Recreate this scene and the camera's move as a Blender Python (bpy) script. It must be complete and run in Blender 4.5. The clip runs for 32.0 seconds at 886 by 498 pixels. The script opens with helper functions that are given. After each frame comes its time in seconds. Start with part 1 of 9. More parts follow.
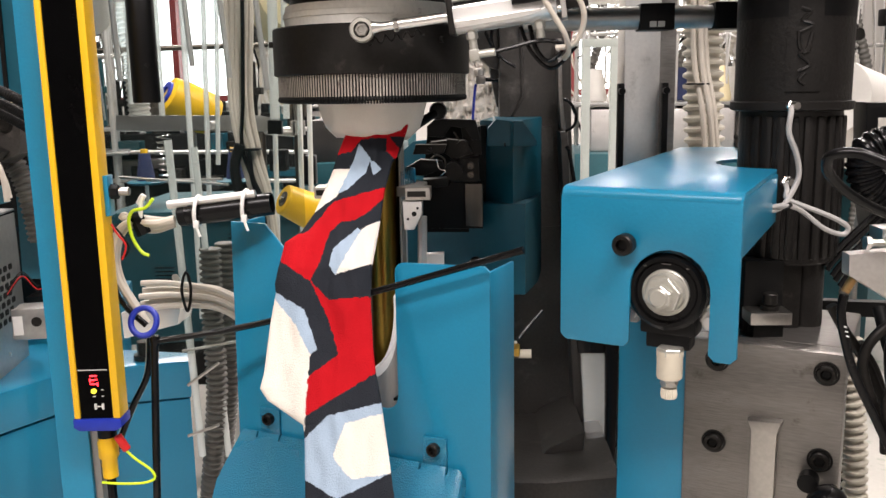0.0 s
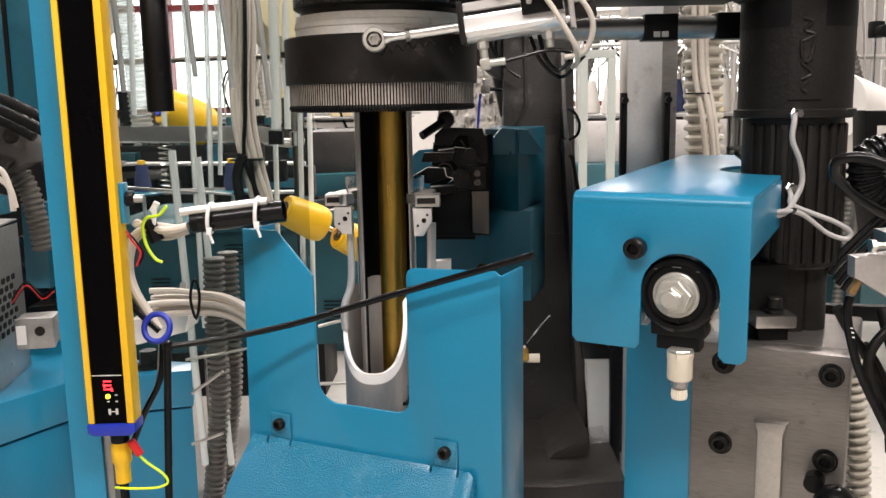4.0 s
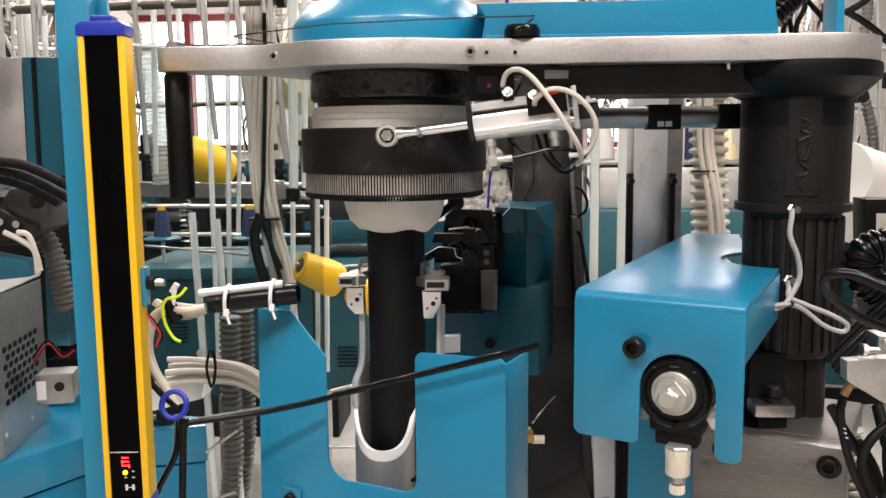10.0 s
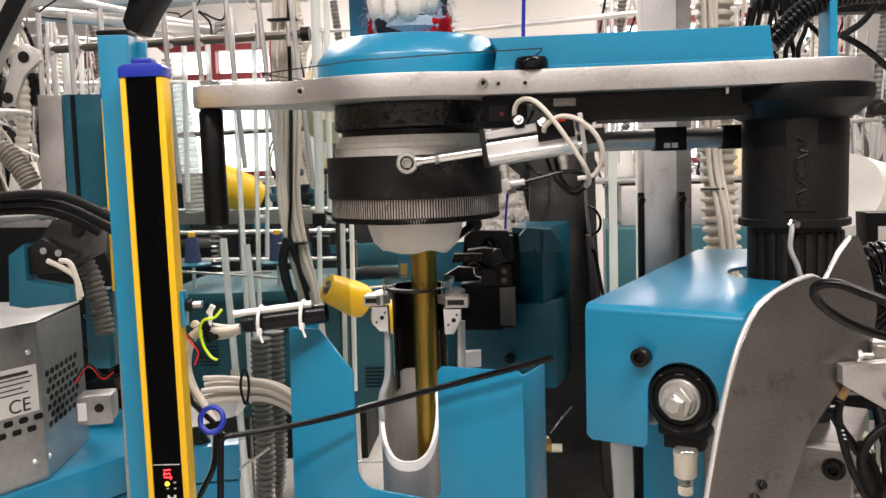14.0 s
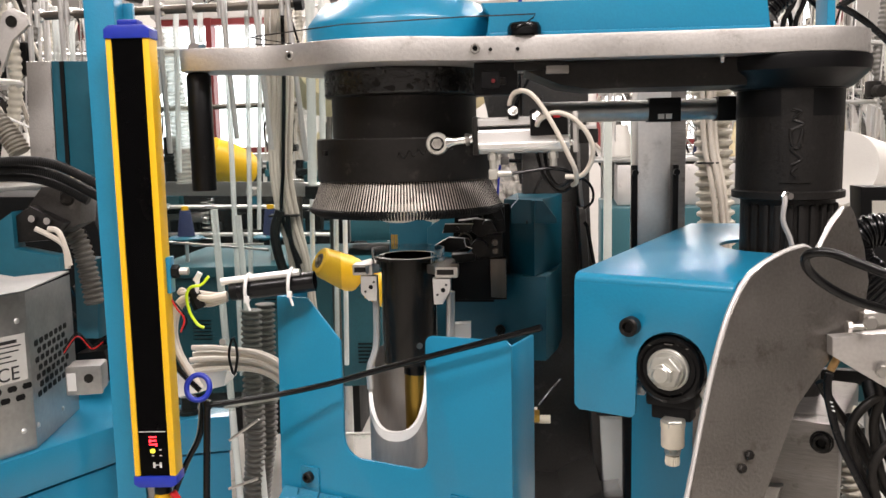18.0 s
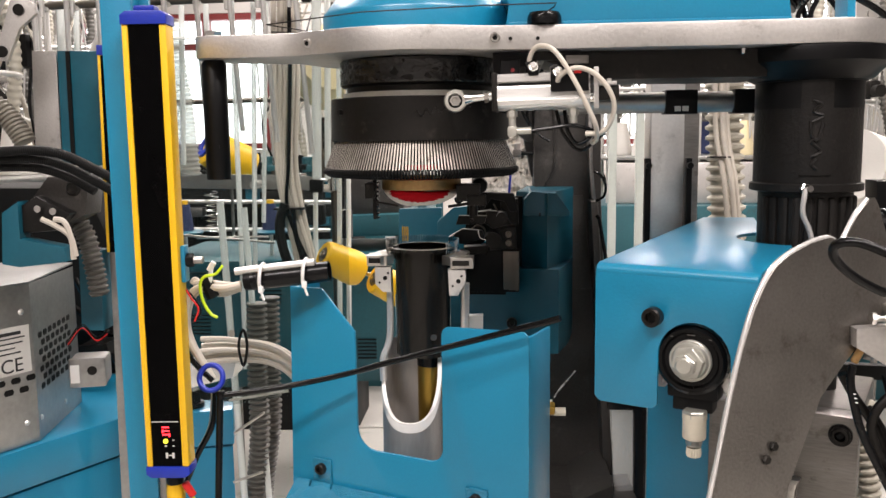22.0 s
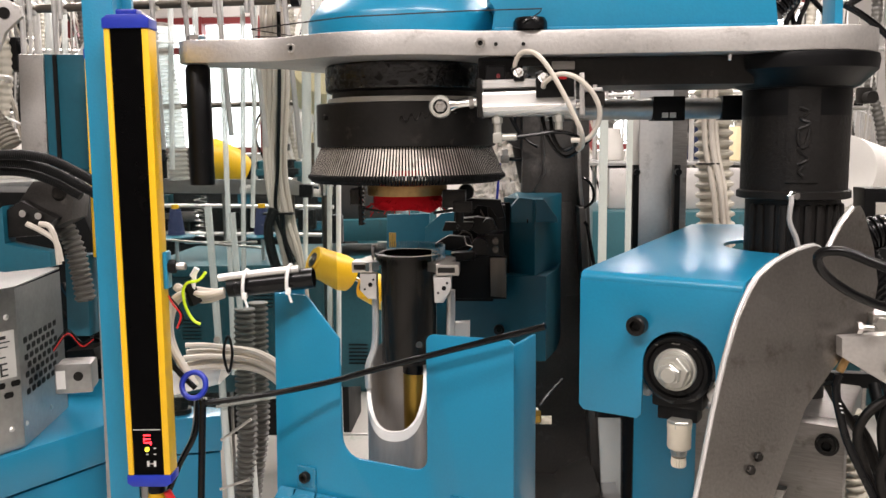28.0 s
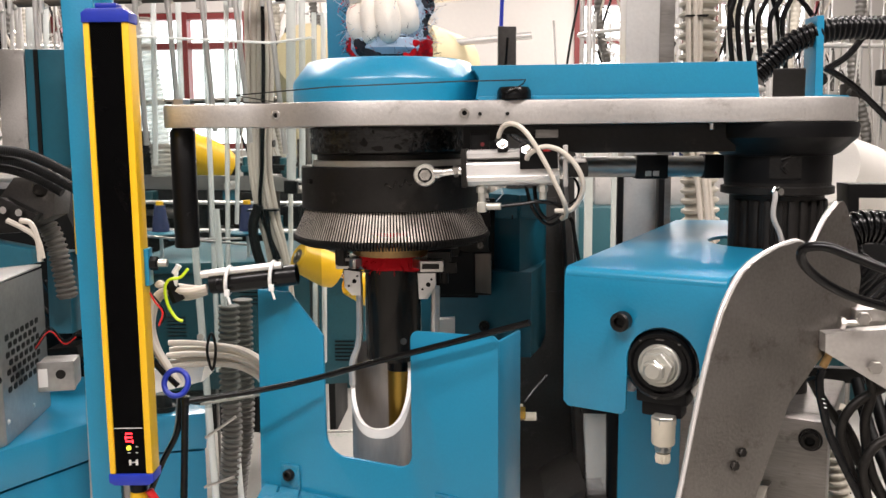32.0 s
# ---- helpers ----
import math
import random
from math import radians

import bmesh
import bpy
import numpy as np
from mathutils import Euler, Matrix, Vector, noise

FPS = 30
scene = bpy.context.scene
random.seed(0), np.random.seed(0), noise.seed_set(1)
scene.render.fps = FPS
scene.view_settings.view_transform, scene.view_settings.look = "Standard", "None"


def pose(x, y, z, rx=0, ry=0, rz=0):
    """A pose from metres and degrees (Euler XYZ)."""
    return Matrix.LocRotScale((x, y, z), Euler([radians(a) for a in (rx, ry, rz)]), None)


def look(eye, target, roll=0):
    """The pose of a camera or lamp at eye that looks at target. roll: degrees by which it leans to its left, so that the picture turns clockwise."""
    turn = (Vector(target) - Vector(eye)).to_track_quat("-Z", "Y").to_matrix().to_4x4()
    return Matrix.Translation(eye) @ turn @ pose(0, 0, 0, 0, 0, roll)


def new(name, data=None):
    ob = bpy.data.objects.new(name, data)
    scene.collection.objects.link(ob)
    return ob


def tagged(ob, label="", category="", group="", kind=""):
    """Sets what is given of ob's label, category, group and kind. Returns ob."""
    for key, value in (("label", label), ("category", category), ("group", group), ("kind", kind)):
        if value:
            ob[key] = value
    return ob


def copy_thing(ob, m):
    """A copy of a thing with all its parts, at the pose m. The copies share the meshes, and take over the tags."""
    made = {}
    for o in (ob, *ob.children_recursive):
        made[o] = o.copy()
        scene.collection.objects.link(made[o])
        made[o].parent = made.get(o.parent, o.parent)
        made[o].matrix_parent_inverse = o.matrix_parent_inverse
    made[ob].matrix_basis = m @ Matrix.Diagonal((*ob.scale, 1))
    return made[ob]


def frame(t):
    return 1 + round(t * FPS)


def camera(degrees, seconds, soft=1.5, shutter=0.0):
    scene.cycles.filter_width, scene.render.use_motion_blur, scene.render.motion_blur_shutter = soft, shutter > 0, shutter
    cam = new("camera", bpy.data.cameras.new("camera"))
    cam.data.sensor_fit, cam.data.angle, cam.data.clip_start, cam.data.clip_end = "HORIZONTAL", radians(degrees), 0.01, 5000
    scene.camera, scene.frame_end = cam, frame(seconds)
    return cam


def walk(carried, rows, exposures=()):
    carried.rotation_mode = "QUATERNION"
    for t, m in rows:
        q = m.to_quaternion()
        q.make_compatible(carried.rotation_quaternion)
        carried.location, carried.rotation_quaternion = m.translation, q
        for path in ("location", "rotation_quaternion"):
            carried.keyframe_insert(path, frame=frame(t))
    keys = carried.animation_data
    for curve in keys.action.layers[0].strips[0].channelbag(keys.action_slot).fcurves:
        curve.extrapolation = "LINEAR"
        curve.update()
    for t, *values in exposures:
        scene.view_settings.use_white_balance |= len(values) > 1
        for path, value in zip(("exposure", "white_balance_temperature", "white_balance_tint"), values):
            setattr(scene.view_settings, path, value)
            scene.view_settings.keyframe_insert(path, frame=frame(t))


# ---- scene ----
cam = camera(53.90, 32.0)
PATH = [
    (0, (0.1099, -0.7702, 1.3002), (0.0325, 1.1951, 0.9375), -1.01),
    (0.5, (0.1047, -0.7684, 1.2985), (0.0246, 1.1974, 0.9394), -0.91),
    (1, (0.1019, -0.7687, 1.2977), (0.0228, 1.1981, 0.9438), -0.88),
    (1.5, (0.1012, -0.7691, 1.2974), (0.0218, 1.1981, 0.9455), -0.80),
    (2, (0.1007, -0.7699, 1.2975), (0.0235, 1.1974, 0.9454), -0.82),
    (2.5, (0.0998, -0.7711, 1.2975), (0.0294, 1.1972, 0.9495), -0.86),
    (3, (0.0977, -0.7747, 1.2965), (0.0305, 1.1947, 0.9548), -0.82),
    (3.5, (0.0947, -0.7796, 1.2974), (0.0334, 1.1905, 0.9581), -0.98),
    (5.5, (0.0950, -0.7854, 1.2958), (0.0400, 1.1874, 0.9716), -1.10),
    (6, (0.0925, -0.7831, 1.2916), (0.0358, 1.1898, 0.9686), -0.97),
    (6.5, (0.0870, -0.7838, 1.2893), (0.0213, 1.1894, 0.9697), -1.10),
    (7, (0.0911, -0.7839, 1.2864), (0.0117, 1.1887, 0.9662), -1.43),
    (7.5, (0.0952, -0.7865, 1.2871), (0.0181, 1.1861, 0.9661), -1.59),
    (8, (0.0970, -0.7909, 1.2858), (0.0255, 1.1824, 0.9680), -1.71),
    (8.5, (0.1007, -0.7926, 1.2894), (0.0289, 1.1811, 0.9744), -1.79),
    (9, (0.1022, -0.7937, 1.2941), (0.0257, 1.1813, 0.9882), -1.36),
    (9.5, (0.0967, -0.7972, 1.3129), (0.0076, 1.1796, 1.0229), -0.85),
    (10, (0.1025, -0.8017, 1.3452), (0.0081, 1.1793, 1.0866), -0.56),
    (10.5, (0.1028, -0.8140, 1.3760), (0.0008, 1.1699, 1.1439), -0.28),
    (11, (0.0983, -0.8268, 1.4273), (-0.0243, 1.1605, 1.2390), -0.24),
    (11.5, (0.1038, -0.8316, 1.4605), (-0.0322, 1.1595, 1.3297), -0.32),
    (12, (0.1099, -0.8407, 1.4285), (-0.0248, 1.1511, 1.3073), -0.70),
    (12.5, (0.1096, -0.8431, 1.3930), (-0.0216, 1.1463, 1.2349), -1.04),
    (13, (0.1094, -0.8423, 1.3754), (-0.0269, 1.1447, 1.1936), -1.28),
    (13.5, (0.1112, -0.8451, 1.3646), (-0.0322, 1.1403, 1.1706), -1.55),
    (14, (0.1110, -0.8472, 1.3496), (-0.0410, 1.1360, 1.1401), -1.86),
    (14.5, (0.1137, -0.8496, 1.3516), (-0.0459, 1.1325, 1.1375), -1.98),
    (16.5, (0.1146, -0.8446, 1.3410), (-0.0335, 1.1366, 1.1105), -1.72),
    (17, (0.1153, -0.8441, 1.3374), (-0.0302, 1.1356, 1.0929), -1.39),
    (17.5, (0.1156, -0.8408, 1.3381), (-0.0290, 1.1378, 1.0846), -1.21),
    (18, (0.1161, -0.8397, 1.3388), (-0.0277, 1.1386, 1.0825), -1.19),
    (18.5, (0.1147, -0.8402, 1.3396), (-0.0274, 1.1381, 1.0829), -1.20),
    (19, (0.1150, -0.8401, 1.3393), (-0.0275, 1.1389, 1.0878), -1.22),
    (19.5, (0.1128, -0.8383, 1.3379), (-0.0313, 1.1409, 1.0889), -1.14),
    (20, (0.1081, -0.8385, 1.3360), (-0.0333, 1.1406, 1.0849), -1.12),
    (20.5, (0.1069, -0.8396, 1.3365), (-0.0294, 1.1393, 1.0813), -1.09),
    (21, (0.1068, -0.8406, 1.3362), (-0.0241, 1.1384, 1.0786), -0.92),
    (21.5, (0.0993, -0.8400, 1.3341), (-0.0264, 1.1391, 1.0745), -0.82),
    (22, (0.0951, -0.8372, 1.3317), (-0.0345, 1.1415, 1.0710), -0.74),
    (22.5, (0.0937, -0.8361, 1.3317), (-0.0405, 1.1425, 1.0732), -0.70),
    (23, (0.0937, -0.8361, 1.3337), (-0.0404, 1.1430, 1.0784), -0.70),
    (23.5, (0.0944, -0.8344, 1.3336), (-0.0383, 1.1451, 1.0810), -0.68),
    (24, (0.0970, -0.8332, 1.3335), (-0.0360, 1.1463, 1.0808), -0.70),
    (24.5, (0.0967, -0.8331, 1.3337), (-0.0338, 1.1465, 1.0806), -0.73),
    (25, (0.0974, -0.8335, 1.3341), (-0.0325, 1.1463, 1.0817), -0.72),
    (25.5, (0.0976, -0.8323, 1.3339), (-0.0301, 1.1479, 1.0838), -0.75),
    (27.5, (0.1026, -0.8318, 1.3342), (-0.0208, 1.1485, 1.0832), -0.56),
    (28, (0.1031, -0.8302, 1.3328), (-0.0138, 1.1506, 1.0823), -0.54),
    (28.5, (0.1035, -0.8304, 1.3329), (-0.0058, 1.1508, 1.0820), -0.62),
    (29, (0.1037, -0.8290, 1.3339), (-0.0001, 1.1522, 1.0811), -0.63),
    (29.5, (0.1048, -0.8305, 1.3347), (0.0042, 1.1506, 1.0795), -0.54),
    (30, (0.1048, -0.8328, 1.3342), (0.0062, 1.1486, 1.0806), -0.43),
    (30.5, (0.1042, -0.8309, 1.3335), (0.0080, 1.1502, 1.0766), -0.43),
    (31, (0.1034, -0.8278, 1.3320), (0.0088, 1.1532, 1.0738), -0.47),
    (31.5, (0.1038, -0.8257, 1.3324), (0.0122, 1.1551, 1.0717), -0.46),
    (32, (0.1054, -0.8263, 1.3321), (0.0183, 1.1550, 1.0730), -0.53),
]
walk(cam, [(t, look(eye, target, roll)) for t, eye, target, roll in PATH],
     exposures=[(0, 0), (9.2, 0), (10.5, -0.15), (11.5, -0.36), (12.2, -0.38), (13, -0.18), (14.5, -0.05), (17, 0), (32, 0)])

# ---- light: a factory hall with rows of ceiling tubes ----
world = bpy.data.worlds.new("hall_air")
scene.world = world
world.use_nodes = True
world.node_tree.nodes["Background"].inputs[0].default_value = (0.9, 0.93, 1.0, 1)
world.node_tree.nodes["Background"].inputs[1].default_value = 0.035
scene.view_settings.exposure = 0.0

# the last pair, at y 6.6, is added to brighten the far wall
LAMPS = [(-0.9, -2.1), (1.2, -1.3), (-1.4, 1.6), (1.4, 1.6), (-1.4, 4.2), (1.6, 4.2), (-1.6, 6.6), (1.6, 6.6)]
for lx, ly in LAMPS:
    data = bpy.data.lights.new("ceiling_tube_light", "AREA")
    data.shape, data.size, data.size_y = "RECTANGLE", 1.5, 0.35
    data.energy, data.color = 93, (1.0, 0.905, 0.875)
    new("ceiling_tube_light", data).matrix_basis = pose(lx, ly, 3.38)

# ---- small tools ----
def part(name, bm, material, parent=None, label="", m=None, sharp=38):
    """One mesh object out of a bmesh, under a thing or a part."""
    bmesh.ops.recalc_face_normals(bm, faces=bm.faces[:])
    me = bpy.data.meshes.new(name)
    bm.to_mesh(me)
    bm.free()
    me.polygons.foreach_set("use_smooth", [True] * len(me.polygons))
    me.set_sharp_from_angle(angle=radians(sharp))
    me.materials.append(material)
    ob = new(name, me)
    if parent:
        ob.parent = parent
    if m is not None:
        ob.matrix_basis = m
    return tagged(ob, label)


def same(ob, m, parent=None):
    """Another object on the same mesh."""
    o = new(ob.name.split(".")[0], ob.data)
    o.parent = parent or ob.parent
    o.matrix_basis = m
    return o


def thing(name, label, category, m=None, group="", kind=""):
    ob = new(name)
    ob.empty_display_size = 0.05
    if m is not None:
        ob.matrix_basis = m
    return tagged(ob, label, category, group, kind)


def join(bm, src, m=None):
    me = bpy.data.meshes.new("tmp")
    src.to_mesh(me)
    src.free()
    if m is not None:
        me.transform(m)
    bm.from_mesh(me)
    bpy.data.meshes.remove(me)
    return bm


def box(size, at=(0, 0, 0), bevel=0.0, bm=None, m=None, seg=2):
    """A box of that size round its middle at."""
    b = bmesh.new()
    bmesh.ops.create_cube(b, size=1.0)
    bmesh.ops.scale(b, vec=size, verts=b.verts)
    if bevel:
        bmesh.ops.bevel(b, geom=b.edges[:], offset=bevel, segments=seg, affect="EDGES", profile=0.6)
    mm = Matrix.Translation(at) if m is None else m @ Matrix.Translation(at)
    return join(bm if bm is not None else bmesh.new(), b, mm)


def span(x0, x1, y0, y1, z0, z1, bevel=0.0, bm=None, m=None, seg=2):
    return box((x1 - x0, y1 - y0, z1 - z0), ((x0 + x1) / 2, (y0 + y1) / 2, (z0 + z1) / 2), bevel, bm, m, seg)


def lathe(profile, seg=48, bm=None, m=None, a0=0.0, a1=360.0, closed=False):
    """A profile of (radius, height) turned round z."""
    b = bmesh.new()
    full = abs(a1 - a0) >= 359.9
    n = seg if full else seg + 1
    rings = []
    for i in range(n):
        a = radians(a0 + (a1 - a0) * i / seg)
        rings.append([b.verts.new((r * math.cos(a), r * math.sin(a), z)) for r, z in profile])
    k = len(profile)
    for i in range(n if full else n - 1):
        p, q = rings[i], rings[(i + 1) % n]
        for j in range(k if closed else k - 1):
            b.faces.new((p[j], q[j], q[(j + 1) % k], p[(j + 1) % k]))
    if closed and not full:
        b.faces.new(rings[0])
        b.faces.new(rings[-1])
    bmesh.ops.remove_doubles(b, verts=b.verts[:], dist=1e-6)
    return join(bm if bm is not None else bmesh.new(), b, m)


def rod(r, z0, z1, seg=24, bm=None, m=None, c=0.0, r2=None):
    """A solid round bar along z with chamfered ends."""
    s = r if r2 is None else r2
    return lathe([(0, z0), (r - c, z0), (r, z0 + c), (s, z1 - c), (s - c, z1), (0, z1)], seg, bm, m)


def pipe(r, inner, z0, z1, seg=32, bm=None, m=None, a0=0.0, a1=360.0):
    return lathe([(inner, z0), (r, z0), (r, z1), (inner, z1)], seg, bm, m, a0, a1, closed=True)


def slab(points, depth, bm=None, m=None, bevel=0.0, seg=2):
    """An outline in x and z, extruded back along y from 0 to depth."""
    b = bmesh.new()
    f = b.faces.new([b.verts.new((x, 0, z)) for x, z in points])
    out = bmesh.ops.extrude_face_region(b, geom=[f])
    bmesh.ops.translate(b, vec=(0, depth, 0), verts=[v for v in out["geom"] if isinstance(v, bmesh.types.BMVert)])
    bmesh.ops.recalc_face_normals(b, faces=b.faces[:])
    if bevel:
        rim = [e for e in b.edges if abs(e.verts[0].co.y - e.verts[1].co.y) < 1e-7]
        bmesh.ops.bevel(b, geom=rim, offset=bevel, segments=seg, affect="EDGES", profile=0.6)
    return join(bm if bm is not None else bmesh.new(), b, m)


def flat(points, z0, z1, bm=None, bevel=0.0):
    """An outline in x and y, from z0 up to z1."""
    turn = Matrix(((1, 0, 0, 0), (0, 0, 1, 0), (0, 1, 0, 0), (0, 0, 0, 1)))
    return slab(points, z1 - z0, bm, Matrix.Translation((0, 0, z0)) @ turn, bevel)


def arc(cx, cy, r, a0, a1, n=8):
    return [(cx + r * math.cos(radians(a0 + (a1 - a0) * i / n)), cy + r * math.sin(radians(a0 + (a1 - a0) * i / n))) for i in range(n + 1)]


def spline(points, steps=8, closed=False):
    """A smooth way through the points."""
    p = [Vector(q) for q in points]
    n = len(p)
    out = []
    for i in range(n if closed else n - 1):
        a = p[(i - 1) % n] if closed or i else p[0] * 2 - p[1]
        b, c = p[i], p[(i + 1) % n]
        d = p[(i + 2) % n] if closed or i + 2 < n else p[-1] * 2 - p[-2]
        for s in range(steps):
            t = s / steps
            out.append(0.5 * (2 * b + (c - a) * t + (2 * a - 5 * b + 4 * c - d) * t * t + (3 * b - a - 3 * c + d) * t ** 3))
    return out if closed else out + [p[-1]]


def cable(points, r, seg=8, steps=8, bm=None, closed=False, rib=0.0, pitch=0.0, raw=False, m=None):
    """A round cable through the points; rib and pitch make a ribbed hose."""
    way = [Vector(q) for q in points] if raw else spline(points, steps, closed)
    if pitch:
        dense, left = [], 0.0
        for a, b in zip(way, way[1:]):
            length = (b - a).length
            while left < length:
                dense.append(a.lerp(b, left / length))
                left += pitch / 4
            left -= length
        way = dense
    b = bmesh.new()
    rings, up = [], None
    n = len(way)
    for i, q in enumerate(way):
        ahead = (way[(i + 1) % n] - way[i - 1]) if closed else way[min(i + 1, n - 1)] - way[max(i - 1, 0)]
        ahead.normalize()
        if up is None:
            up = ahead.orthogonal().normalized()
        up = (up - ahead * up.dot(ahead)).normalized()
        side = ahead.cross(up)
        rad = r + (rib if pitch and i % 4 < 2 else 0.0)
        rings.append([b.verts.new(q + (up * math.cos(2 * math.pi * k / seg) + side * math.sin(2 * math.pi * k / seg)) * rad) for k in range(seg)])
    for i in range(n if closed else n - 1):
        p, q = rings[i], rings[(i + 1) % n]
        for k in range(seg):
            b.faces.new((p[k], p[(k + 1) % seg], q[(k + 1) % seg], q[k]))
    if not closed:
        b.faces.new(rings[0])
        b.faces.new(rings[-1])
    return join(bm if bm is not None else bmesh.new(), b, m)


def along(p, q):
    """The pose of a bar whose z runs from p to q, and its length."""
    d = Vector(q) - Vector(p)
    return Matrix.Translation(p) @ d.to_track_quat("Z", "Y").to_matrix().to_4x4(), d.length


def bar(p, q, r, bm=None, seg=16, c=0.0):
    m, length = along(p, q)
    return rod(r, 0, length, seg, bm, m, c)


def facing(x, y, z, yaw=0.0):
    """z turned to point at the viewer's side (-y), for bolts and discs."""
    return Matrix.Translation((x, y, z)) @ pose(0, 0, 0, 0, 0, yaw) @ pose(0, 0, 0, 90)


def socket_screw(r, h, bm=None, m=None):
    """A cap screw's head with its hexagon socket."""
    b = lathe([(0, h * 0.45), (r * 0.5, h * 0.45), (r * 0.56, h), (r * 0.86, h), (r, h * 0.86), (r, 0)], 24)
    return join(bm if bm is not None else bmesh.new(), b, m)


def hexagon(r, h, bm=None, m=None, c=0.0008):
    b = lathe([(0, 0), (r, 0), (r, h - c), (r - c, h), (0, h)], 6)
    return join(bm if bm is not None else bmesh.new(), b, m)


# ---- materials ----
def surface(name, color, rough=0.5, metal=0.0, vary=0.15, scale=6.0, fine=120.0, bump=0.05, stretch=None, wear=None, coat=0.0, spec=0.5, dirt=0.0):
    """Paint, plastic, cloth or metal: blotches and grain at real size, a little relief, and stains of dust or wear."""
    mat = bpy.data.materials.new(name)
    mat.use_nodes = True
    nt = mat.node_tree
    bsdf = nt.nodes["Principled BSDF"]
    tex = nt.nodes.new("ShaderNodeTexCoord")
    mp = nt.nodes.new("ShaderNodeMapping")
    nt.links.new(tex.outputs["Object"], mp.inputs[0])
    if stretch:
        mp.inputs["Scale"].default_value = stretch
    big, small = nt.nodes.new("ShaderNodeTexNoise"), nt.nodes.new("ShaderNodeTexNoise")
    big.inputs["Scale"].default_value, small.inputs["Scale"].default_value = scale, fine
    big.inputs["Detail"].default_value, small.inputs["Detail"].default_value = 6, 4
    for n in (big, small):
        nt.links.new(mp.outputs[0], n.inputs["Vector"])
    ramp = nt.nodes.new("ShaderNodeValToRGB")
    c = Vector(color)
    ramp.color_ramp.elements[0].position, ramp.color_ramp.elements[1].position = 0.3, 0.7
    ramp.color_ramp.elements[0].color = (*(c * (1 - vary)), 1)
    ramp.color_ramp.elements[1].color = (*[min(v * (1 + vary), 0.95) for v in c], 1)
    add = nt.nodes.new("ShaderNodeMath")
    add.operation = "MULTIPLY_ADD"
    add.inputs[1].default_value = 0.35
    half = nt.nodes.new("ShaderNodeMath")
    half.operation = "MULTIPLY_ADD"
    half.inputs[1].default_value, half.inputs[2].default_value = 0.65, 0.0
    nt.links.new(big.outputs["Fac"], half.inputs[0])
    nt.links.new(small.outputs["Fac"], add.inputs[0])
    nt.links.new(half.outputs[0], add.inputs[2])
    nt.links.new(add.outputs[0], ramp.inputs[0])
    out = ramp.outputs[0]
    rough_in = None
    if wear:
        spots = nt.nodes.new("ShaderNodeTexNoise")
        spots.inputs["Scale"].default_value, spots.inputs["Detail"].default_value = scale * 3.1, 9
        spots.inputs["Roughness"].default_value = 0.7
        nt.links.new(tex.outputs["Object"], spots.inputs["Vector"])
        cut = nt.nodes.new("ShaderNodeValToRGB")
        cut.color_ramp.elements[0].position, cut.color_ramp.elements[1].position = 0.56 - dirt, 0.72 - dirt
        nt.links.new(spots.outputs["Fac"], cut.inputs[0])
        mix = nt.nodes.new("ShaderNodeMix")
        mix.data_type = "RGBA"
        mix.inputs[7].default_value = (*wear, 1)
        nt.links.new(cut.outputs[0], mix.inputs[0])
        nt.links.new(out, mix.inputs[6])
        out = mix.outputs[2]
    nt.links.new(out, bsdf.inputs["Base Color"])
    rr = nt.nodes.new("ShaderNodeMapRange")
    rr.inputs[3].default_value, rr.inputs[4].default_value = max(rough - 0.1, 0.03), min(rough + 0.12, 1)
    nt.links.new(big.outputs["Fac"], rr.inputs[0])
    nt.links.new(rr.outputs[0], bsdf.inputs["Roughness"])
    bsdf.inputs["Metallic"].default_value = metal
    bsdf.inputs["Specular IOR Level"].default_value = spec
    bsdf.inputs["Coat Weight"].default_value = coat
    bsdf.inputs["Coat Roughness"].default_value = 0.22
    if bump:
        bn = nt.nodes.new("ShaderNodeBump")
        bn.inputs["Strength"].default_value, bn.inputs["Distance"].default_value = bump, 0.002
        nt.links.new(small.outputs["Fac"], bn.inputs["Height"])
        nt.links.new(bn.outputs[0], bsdf.inputs["Normal"])
    return mat


def glowing(name, color, strength):
    mat = bpy.data.materials.new(name)
    mat.use_nodes = True
    bsdf = mat.node_tree.nodes["Principled BSDF"]
    bsdf.inputs["Base Color"].default_value = (*[v * 0.5 for v in color], 1)
    bsdf.inputs["Emission Color"].default_value = (*color, 1)
    bsdf.inputs["Emission Strength"].default_value = strength
    return mat


def clear(name, color, rough=0.03, mixed=0.86):
    """Thin clear plastic: mostly see-through, with its own gloss."""
    mat = bpy.data.materials.new(name)
    mat.use_nodes = True
    nt = mat.node_tree
    out = nt.nodes["Material Output"]
    bsdf = nt.nodes["Principled BSDF"]
    bsdf.inputs["Base Color"].default_value = (*color, 1)
    bsdf.inputs["Roughness"].default_value = rough
    see = nt.nodes.new("ShaderNodeBsdfTransparent")
    see.inputs[0].default_value = (0.96, 0.985, 0.975, 1)
    mix = nt.nodes.new("ShaderNodeMixShader")
    mix.inputs[0].default_value = mixed
    nt.links.new(bsdf.outputs[0], mix.inputs[1])
    nt.links.new(see.outputs[0], mix.inputs[2])
    nt.links.new(mix.outputs[0], out.inputs[0])
    return mat


